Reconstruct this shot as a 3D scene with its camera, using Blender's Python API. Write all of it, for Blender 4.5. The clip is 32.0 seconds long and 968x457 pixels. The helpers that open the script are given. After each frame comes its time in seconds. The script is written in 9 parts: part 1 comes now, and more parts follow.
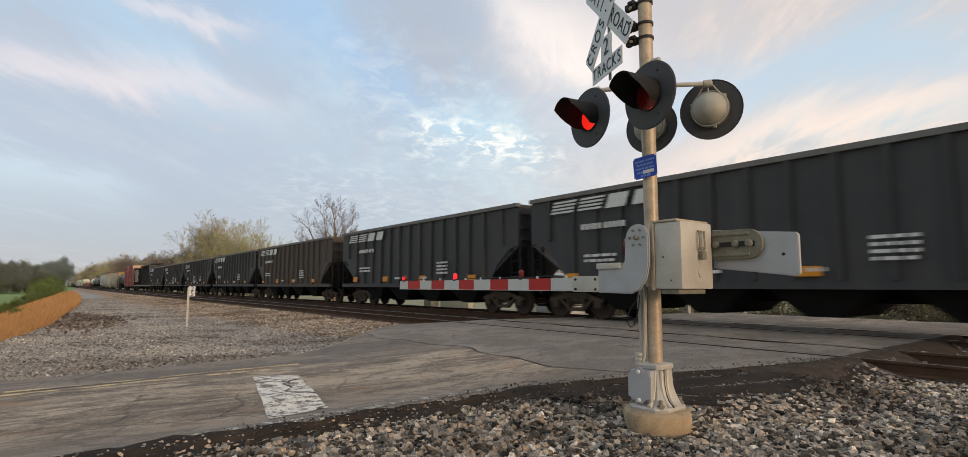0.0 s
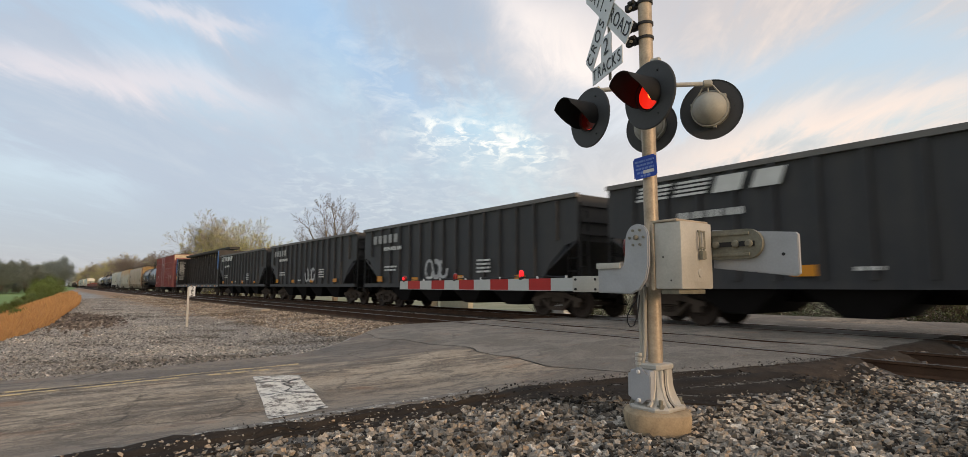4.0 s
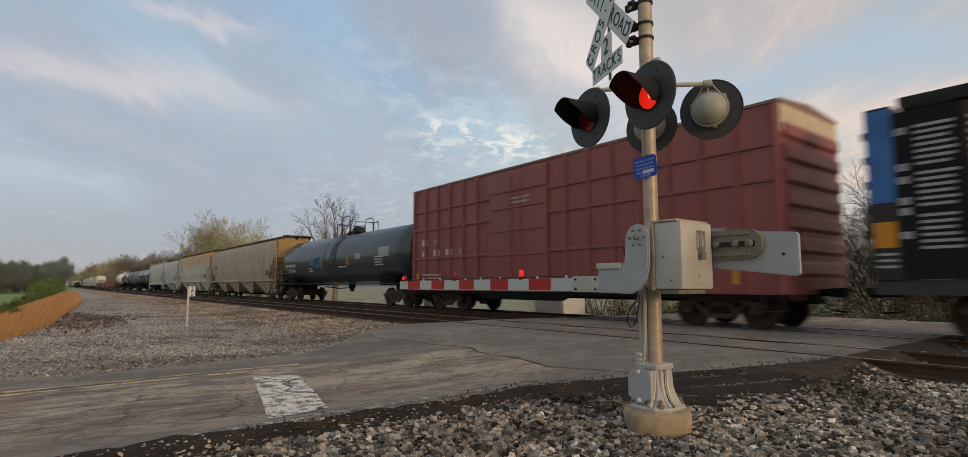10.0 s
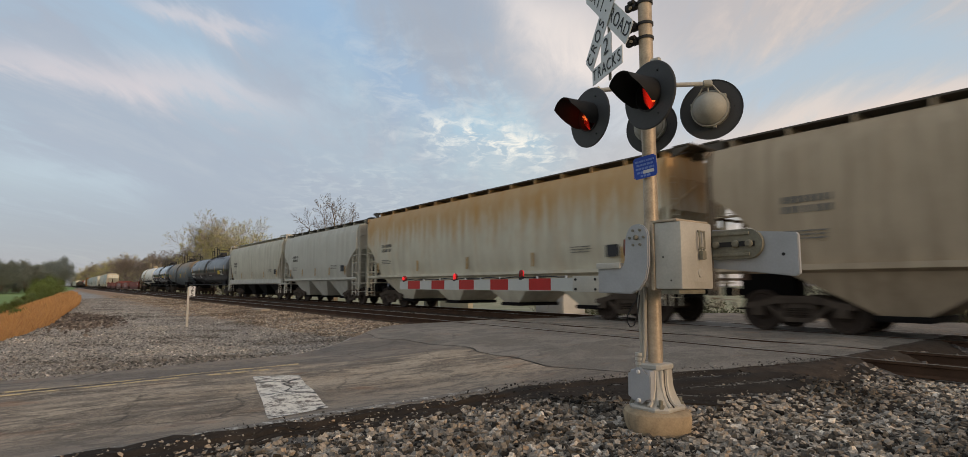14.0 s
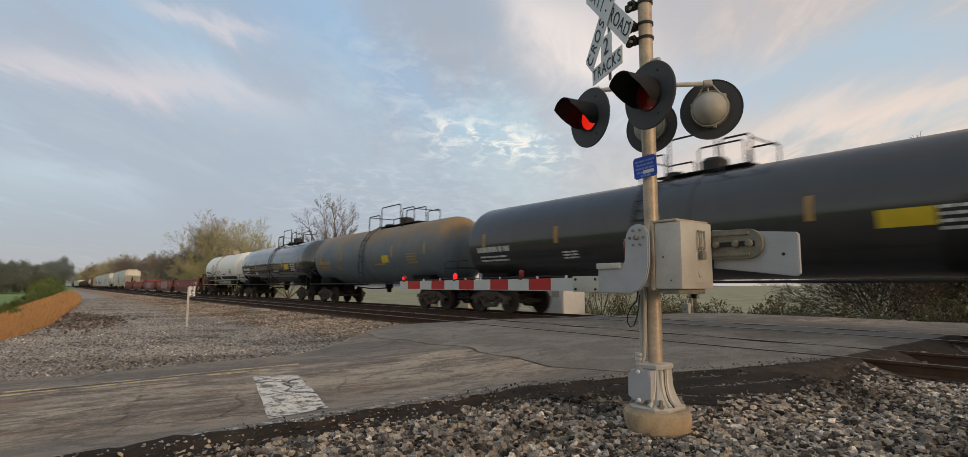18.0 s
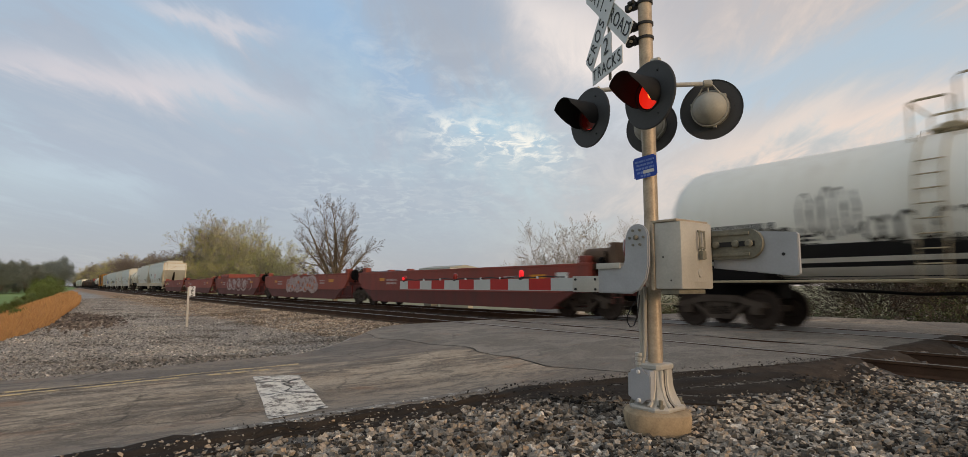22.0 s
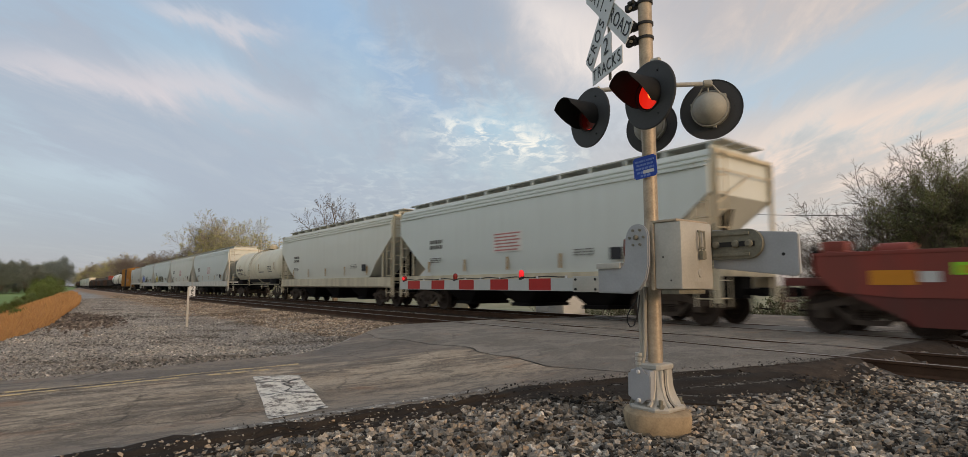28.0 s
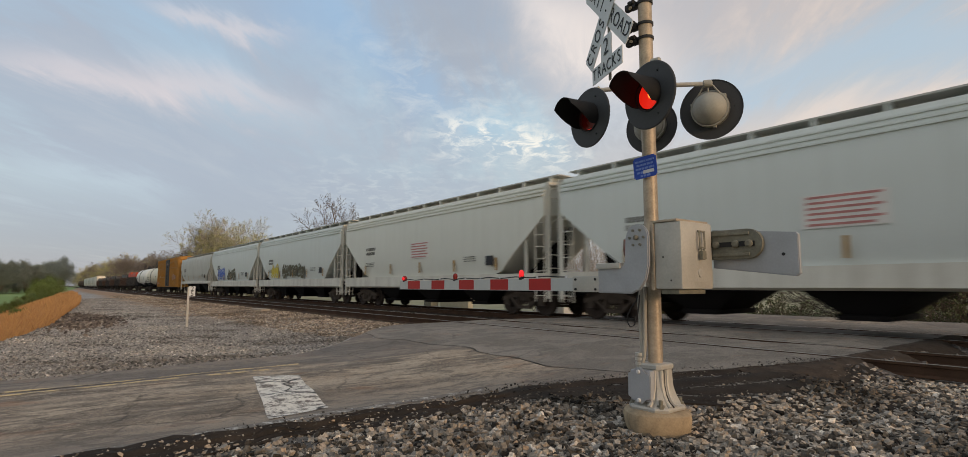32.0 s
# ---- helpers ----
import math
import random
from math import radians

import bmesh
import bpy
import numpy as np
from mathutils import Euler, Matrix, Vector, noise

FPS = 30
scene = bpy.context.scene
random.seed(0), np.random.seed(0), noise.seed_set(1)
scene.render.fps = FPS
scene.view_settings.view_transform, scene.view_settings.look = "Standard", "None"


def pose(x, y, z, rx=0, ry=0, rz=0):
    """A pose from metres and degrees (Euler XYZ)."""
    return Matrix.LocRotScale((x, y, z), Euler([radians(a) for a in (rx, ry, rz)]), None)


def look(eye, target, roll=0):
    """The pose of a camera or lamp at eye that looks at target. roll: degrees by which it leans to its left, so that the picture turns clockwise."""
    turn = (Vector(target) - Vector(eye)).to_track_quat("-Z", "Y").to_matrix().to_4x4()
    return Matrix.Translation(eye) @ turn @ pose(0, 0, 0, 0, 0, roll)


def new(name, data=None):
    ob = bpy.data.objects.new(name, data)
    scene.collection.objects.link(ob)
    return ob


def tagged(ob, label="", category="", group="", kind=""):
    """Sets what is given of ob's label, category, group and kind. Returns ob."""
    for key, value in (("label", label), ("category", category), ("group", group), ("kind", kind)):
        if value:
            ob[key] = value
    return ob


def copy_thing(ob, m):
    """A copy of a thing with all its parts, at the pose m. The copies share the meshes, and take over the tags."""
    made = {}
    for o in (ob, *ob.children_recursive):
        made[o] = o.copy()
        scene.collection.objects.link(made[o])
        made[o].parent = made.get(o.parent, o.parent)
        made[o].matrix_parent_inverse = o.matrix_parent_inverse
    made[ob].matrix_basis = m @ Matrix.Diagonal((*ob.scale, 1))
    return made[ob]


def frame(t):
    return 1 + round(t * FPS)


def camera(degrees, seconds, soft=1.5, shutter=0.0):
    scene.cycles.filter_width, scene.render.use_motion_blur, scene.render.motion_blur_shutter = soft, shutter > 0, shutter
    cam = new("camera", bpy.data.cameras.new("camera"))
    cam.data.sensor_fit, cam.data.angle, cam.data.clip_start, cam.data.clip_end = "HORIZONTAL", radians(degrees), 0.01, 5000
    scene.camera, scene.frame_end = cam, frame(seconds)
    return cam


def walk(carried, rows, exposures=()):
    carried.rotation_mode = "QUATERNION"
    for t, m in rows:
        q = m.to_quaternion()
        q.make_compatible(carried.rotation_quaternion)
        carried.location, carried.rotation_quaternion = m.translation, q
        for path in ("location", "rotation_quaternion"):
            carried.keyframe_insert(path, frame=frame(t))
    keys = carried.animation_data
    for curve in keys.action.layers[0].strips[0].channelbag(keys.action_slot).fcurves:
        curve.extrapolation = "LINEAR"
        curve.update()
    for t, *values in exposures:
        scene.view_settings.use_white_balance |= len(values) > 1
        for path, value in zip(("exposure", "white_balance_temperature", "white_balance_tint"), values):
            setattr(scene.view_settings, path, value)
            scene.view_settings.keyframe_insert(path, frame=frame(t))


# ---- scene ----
EYE = Vector((0.0, 0.0, 1.03))
YAW, TILT = radians(37.52), radians(5.85)
AIM = EYE + Vector((-math.cos(YAW) * math.cos(TILT), math.sin(YAW) * math.cos(TILT), math.sin(TILT)))
cam = camera(82.1, 32.0, soft=0.4, shutter=0.4)
walk(cam, [(0.0, look(EYE, AIM)), (32.0, look(EYE, AIM))], exposures=[
    (0.0, 0.28, 7300, 10), (8.2, 0.28, 7300, 10), (8.9, -0.05, 7300, 10), (10.2, -0.08, 7300, 10), (10.8, 0.28, 7300, 10),
    (13.1, 0.28, 7300, 10), (13.8, -0.03, 7300, 10), (17.0, 0.0, 7300, 10), (32.0, 0.0, 7300, 10)])

# low evening sun behind thin cloud, along the track
SUN = Vector((0.97, 0.02, 0.14)).normalized()
world = bpy.data.worlds.new("evening_sky")
scene.world = world
world.use_nodes = True
wn, wl = world.node_tree.nodes, world.node_tree.links
sky = wn.new("ShaderNodeTexSky")
sky.sky_type, sky.sun_disc = "NISHITA", False
sky.sun_elevation = math.asin(SUN.z)
sky.sun_rotation = math.atan2(SUN.x, SUN.y)
sky.air_density, sky.dust_density, sky.ozone_density = 1.0, 0.6, 2.0
wl.new(sky.outputs[0], wn["Background"].inputs[0])
wn["Background"].inputs[1].default_value = 0.09
lamp = bpy.data.lights.new("sun", "SUN")
lamp.energy, lamp.angle, lamp.color = 4.6, radians(10), (1.0, 0.72, 0.48)
sun = new("sun", lamp)
sun.matrix_world = look(SUN * 50, (0, 0, 0))


def nodes_of(name):
    m = bpy.data.materials.new(name)
    m.use_nodes = True
    return m, m.node_tree.nodes, m.node_tree.links, m.node_tree.nodes["Principled BSDF"]


def ramp(n, l, src, stops):
    r = n.new("ShaderNodeValToRGB")
    e = r.color_ramp.elements
    while len(e) < len(stops):
        e.new(0.5)
    for el, (p, c) in zip(e, stops):
        el.position, el.color = p, (*c, 1) if len(c) == 3 else c
    l.new(src, r.inputs[0])
    return r.outputs[0]


def mix(n, l, fac, a, b, mode="MIX"):
    x = n.new("ShaderNodeMix")
    x.data_type, x.blend_type = "RGBA", mode
    for i, val in ((0, fac), (6, a), (7, b)):
        if hasattr(val, "links"):
            l.new(val, x.inputs[i])
        else:
            x.inputs[i].default_value = val if i == 0 else (*val, 1)
    return x.outputs[2]


def calc(n, l, op, a, b=0.0, clamp=False):
    x = n.new("ShaderNodeMath")
    x.operation, x.use_clamp = op, clamp
    for i, val in ((0, a), (1, b)):
        if hasattr(val, "links"):
            l.new(val, x.inputs[i])
        else:
            x.inputs[i].default_value = val
    return x.outputs[0]


def noise_at(n, l, scale, detail=4.0, stretch=(1, 1, 1), rough=0.55, coords="Object", shift=0.0, warp=0.0):
    c = n.new("ShaderNodeTexCoord")
    mp = n.new("ShaderNodeMapping")
    mp.inputs["Scale"].default_value = stretch
    mp.inputs["Location"].default_value = (shift, shift * 1.7, shift * 0.6)
    l.new(c.outputs[coords], mp.inputs[0])
    t = n.new("ShaderNodeTexNoise")
    t.inputs["Scale"].default_value, t.inputs["Detail"].default_value = scale, detail
    t.inputs["Roughness"].default_value, t.inputs["Distortion"].default_value = rough, warp
    l.new(mp.outputs[0], t.inputs[0])
    return t.outputs[0]


def bumped(n, l, p, height, strength=0.3, dist=0.01):
    b = n.new("ShaderNodeBump")
    b.inputs["Strength"].default_value, b.inputs["Distance"].default_value = strength, dist
    l.new(height, b.inputs["Height"])
    l.new(b.outputs[0], p.inputs["Normal"])


def tint(c, k):
    return tuple(min(1.0, v * k) for v in c)


def plain(name, color, rough=0.6, metal=0.0, var=0.25, size=3.0, bump=0.15, fine=60.0, spec=0.3):
    """A surface with blotches and a fine grain."""
    m, n, l, p = nodes_of(name)
    a = noise_at(n, l, size, 5)
    b = noise_at(n, l, fine, 3)
    big = ramp(n, l, a, [(0.3, tint(color, 1 - var)), (0.7, tint(color, 1 + var))])
    l.new(mix(n, l, 0.35, big, ramp(n, l, b, [(0.3, tint(color, 1 - var)), (0.7, tint(color, 1 + var))])), p.inputs["Base Color"])
    l.new(calc(n, l, "ADD", calc(n, l, "MULTIPLY", a, 0.3), rough - 0.15), p.inputs["Roughness"])
    p.inputs["Metallic"].default_value = metal
    p.inputs["Specular IOR Level"].default_value = spec
    if bump:
        bumped(n, l, p, b, bump, 0.004)
    return m


def car_paint(name, color, dirt=(0.12, 0.095, 0.07), amount=0.5, rust=0.0, rough=0.5, rust_color=(0.3, 0.12, 0.035), coat=0.0):
    """Weathered paint of a rail car: streaks that run down, blotches, rust bleeding from the top."""
    m, n, l, p = nodes_of(name)
    streak = noise_at(n, l, 2.6, 6, (1.0, 1.0, 0.09), 0.6)
    blotch = noise_at(n, l, 0.8, 6, (1, 1, 1), 0.62, shift=3.1)
    grain = noise_at(n, l, 38.0, 3)
    c = mix(n, l, calc(n, l, "MULTIPLY", ramp(n, l, streak, [(0.42, (0, 0, 0)), (0.72, (1, 1, 1))]), amount), color, dirt)
    c = mix(n, l, calc(n, l, "MULTIPLY", ramp(n, l, blotch, [(0.4, (0, 0, 0)), (0.75, (1, 1, 1))]), amount * 0.7), c, tint(dirt, 1.35))
    c = mix(n, l, calc(n, l, "MULTIPLY", ramp(n, l, grain, [(0.55, (0, 0, 0)), (0.75, (1, 1, 1))]), 0.18), c, tint(color, 1.5))
    if rust:
        r = noise_at(n, l, 1.3, 8, (1, 1, 0.35), 0.68, shift=7.7)
        sep = n.new("ShaderNodeSeparateXYZ")
        tc = n.new("ShaderNodeTexCoord")
        l.new(tc.outputs["Object"], sep.inputs[0])
        high = ramp(n, l, calc(n, l, "MULTIPLY", sep.outputs[2], 0.22), [(0.45, (0.15, 0.15, 0.15)), (0.95, (1, 1, 1))])
        f = calc(n, l, "MULTIPLY", ramp(n, l, r, [(0.5, (0, 0, 0)), (0.66, (1, 1, 1))]), calc(n, l, "MULTIPLY", high, rust))
        c = mix(n, l, f, c, rust_color)
        if rust > 0.9:
            wash = ramp(n, l, calc(n, l, "ADD", calc(n, l, "MULTIPLY", sep.outputs[2], 0.22), calc(n, l, "MULTIPLY", calc(n, l, "SUBTRACT", streak, 0.5), 0.5)), [(0.64, (0, 0, 0)), (0.86, (1, 1, 1))])
            c = mix(n, l, calc(n, l, "MULTIPLY", wash, 0.75), c, rust_color)
    l.new(c, p.inputs["Base Color"])
    l.new(calc(n, l, "ADD", calc(n, l, "MULTIPLY", blotch, 0.4), rough - 0.2), p.inputs["Roughness"])
    p.inputs["Coat Weight"].default_value, p.inputs["Coat Roughness"].default_value, p.inputs["Coat IOR"].default_value = coat, 0.16 - 0.12 * min(1.0, coat), 1.95
    p.inputs["Specular IOR Level"].default_value = 0.15 if coat else 0.3
    bumped(n, l, p, blotch, 0.05 if coat else 0.12, 0.02)
    return m


def worn_mark(name, color, under, wear=0.5, scale=9.0, cracks=0.0):
    """Paint worn through to what lies under it."""
    m, n, l, p = nodes_of(name)
    w = noise_at(n, l, scale, 8, (1, 1, 1), 0.7)
    w2 = noise_at(n, l, scale * 6, 3)
    f = ramp(n, l, calc(n, l, "ADD", calc(n, l, "MULTIPLY", w, 0.75), calc(n, l, "MULTIPLY", w2, 0.25)), [(wear - 0.04, (0, 0, 0)), (wear + 0.05, (1, 1, 1))])
    c = mix(n, l, f, under, color)
    if cracks:
        tc = n.new("ShaderNodeTexCoord")
        wob = n.new("ShaderNodeTexNoise")
        wob.inputs["Scale"].default_value, wob.inputs["Detail"].default_value = 2.2, 6
        l.new(tc.outputs["Object"], wob.inputs[0])
        bent = mix(n, l, 0.4, (0, 0, 0), wob.outputs[1])
        l.new(tc.outputs["Object"], bent.node.inputs[6])
        vo = n.new("ShaderNodeTexVoronoi")
        vo.feature = "DISTANCE_TO_EDGE"
        vo.inputs["Scale"].default_value = cracks
        l.new(bent, vo.inputs["Vector"])
        c = mix(n, l, ramp(n, l, vo.outputs["Distance"], [(0.012, (1, 1, 1)), (0.035, (0, 0, 0))]), c, (0.05, 0.043, 0.038))
    l.new(c, p.inputs["Base Color"])
    p.inputs["Roughness"].default_value = 0.8
    return m


def glow(name, color, strength):
    m, n, l, p = nodes_of(name)
    p.inputs["Base Color"].default_value = (*color, 1)
    p.inputs["Emission Color"].default_value = (*color, 1)
    p.inputs["Emission Strength"].default_value = strength
    return m


def asphalt(name, old, pale, dark, crack=0.5, stretch=(1, 0.34, 1), lane=False):
    m, n, l, p = nodes_of(name)
    band = noise_at(n, l, 1.15, 7, stretch, 0.62, warp=0.5)
    patch = noise_at(n, l, 2.0, 8, (1, 0.24, 1) if lane else (1, 0.5, 1), 0.66, shift=4.0, warp=0.5)
    grain = noise_at(n, l, 130.0, 2)
    c = ramp(n, l, band, [(0.43, dark), (0.475, old), (0.60, pale)])
    c = mix(n, l, calc(n, l, "MULTIPLY", ramp(n, l, patch, [(0.515, (0, 0, 0)), (0.545, (1, 1, 1))]), 0.85), c, tint(dark, 0.95))
    c = mix(n, l, 0.36, c, ramp(n, l, grain, [(0.32, (0.012, 0.011, 0.010)), (0.66, tint(pale, 1.7))]))
    chip = noise_at(n, l, 34.0, 5, (1, 0.7, 1), 0.75, shift=2.0)
    c = mix(n, l, calc(n, l, "MULTIPLY", ramp(n, l, chip, [(0.52, (0, 0, 0)), (0.60, (1, 1, 1))]), 0.42), c, tint(dark, 0.6))
    c = mix(n, l, calc(n, l, "MULTIPLY", ramp(n, l, chip, [(0.36, (1, 1, 1)), (0.43, (0, 0, 0))]), 0.3), c, tint(pale, 1.45))
    if lane:
        # scuffs and thin tar smears that run with the traffic, and loose pale grit
        smear = noise_at(n, l, 4.2, 7, (1, 0.42, 1), 0.68, shift=8.0, warp=1.2)
        c = mix(n, l, calc(n, l, "MULTIPLY", ramp(n, l, smear, [(0.53, (0, 0, 0)), (0.57, (1, 1, 1))]), 0.5), c, tint(dark, 0.75))
        c = mix(n, l, calc(n, l, "MULTIPLY", ramp(n, l, smear, [(0.38, (1, 1, 1)), (0.43, (0, 0, 0))]), 0.3), c, tint(pale, 1.1))
        grit = noise_at(n, l, 75.0, 3, (1, 1, 1), 0.6, shift=1.3)
        c = mix(n, l, calc(n, l, "MULTIPLY", ramp(n, l, grit, [(0.66, (0, 0, 0)), (0.72, (1, 1, 1))]), 0.7), c, (0.55, 0.50, 0.43))
    stain = ramp(n, l, noise_at(n, l, 1.7, 4, (1, 0.6, 1), shift=12.5), [(0.60, (0, 0, 0)), (0.70, (1, 1, 1))])
    c = mix(n, l, calc(n, l, "MULTIPLY", stain, 0.6 * crack), c, (0.34, 0.15, 0.07))
    tc = n.new("ShaderNodeTexCoord")
    if lane:
        # lanes worn brown between darker, tar-rich edges
        sp = n.new("ShaderNodeSeparateXYZ")
        l.new(tc.outputs["Object"], sp.inputs[0])
        across = calc(n, l, "ADD", calc(n, l, "MULTIPLY", sp.outputs[0], -0.1), calc(n, l, "MULTIPLY", calc(n, l, "SUBTRACT", patch, 0.5), 0.22))
        c = mix(n, l, calc(n, l, "MULTIPLY", ramp(n, l, across, [(0.50, (1, 1, 1)), (0.60, (0, 0, 0)), (0.80, (0, 0, 0)), (0.86, (1, 1, 1))]), 0.6), c, ramp(n, l, chip, [(0.35, (0.08, 0.073, 0.068)), (0.65, (0.25, 0.225, 0.205))]))
    wob = n.new("ShaderNodeMix")
    wob.data_type = "RGBA"
    wob.inputs[0].default_value = 0.3
    l.new(tc.outputs["Object"], wob.inputs[6])
    wn_ = n.new("ShaderNodeTexNoise")
    wn_.inputs["Scale"].default_value, wn_.inputs["Detail"].default_value = 1.1, 6
    l.new(tc.outputs["Object"], wn_.inputs[0])
    l.new(wn_.outputs[1], wob.inputs[7])
    vo = n.new("ShaderNodeTexVoronoi")
    vo.feature = "DISTANCE_TO_EDGE"
    vo.inputs["Scale"].default_value = 0.8
    l.new(wob.outputs[2], vo.inputs["Vector"])
    line = ramp(n, l, vo.outputs["Distance"], [(0.003, (1, 1, 1)), (0.010, (0, 0, 0))])
    gate = ramp(n, l, noise_at(n, l, 0.55, 3, shift=9.0), [(0.45, (0, 0, 0)), (0.6, (1, 1, 1))])
    f = calc(n, l, "MULTIPLY", calc(n, l, "MULTIPLY", line, gate), crack * 0.85)
    c = mix(n, l, f, c, (0.022, 0.02, 0.018))
    l.new(c, p.inputs["Base Color"])
    p.inputs["Roughness"].default_value = 0.88
    p.inputs["Specular IOR Level"].default_value = 0.25
    bumped(n, l, p, calc(n, l, "SUBTRACT", grain, calc(n, l, "MULTIPLY", f, 2.0)), 0.6, 0.012)
    return m


def stones_mat(name, stops, wet=0.34):
    m, n, l, p = nodes_of(name)
    g = n.new("ShaderNodeNewGeometry")
    c = ramp(n, l, g.outputs["Random Per Island"], stops)
    grain = noise_at(n, l, 55.0, 4)
    c = mix(n, l, 0.6, c, mix(n, l, 1.0, c, ramp(n, l, grain, [(0.3, (0.35, 0.35, 0.35)), (0.7, (1.6, 1.6, 1.6))]), "MULTIPLY"))
    damp = noise_at(n, l, 0.42, 6, rough=0.62, shift=5.0)
    c = mix(n, l, 1.0, c, ramp(n, l, damp, [(0.38, (wet, wet * 0.95, wet * 0.9)), (0.5, (1.0, 1.0, 1.0)), (0.66, (1.3, 1.24, 1.16))]), "MULTIPLY")
    l.new(c, p.inputs["Base Color"])
    p.inputs["Roughness"].default_value = 0.9
    p.inputs["Specular IOR Level"].default_value = 0.2
    bumped(n, l, p, grain, 0.4, 0.006)
    return m


def leaf_mat(name, a, b):
    m, n, l, p = nodes_of(name)
    g = n.new("ShaderNodeNewGeometry")
    l.new(ramp(n, l, g.outputs["Random Per Island"], [(0.0, a), (1.0, b)]), p.inputs["Base Color"])
    p.inputs["Roughness"].default_value = 0.8
    return m


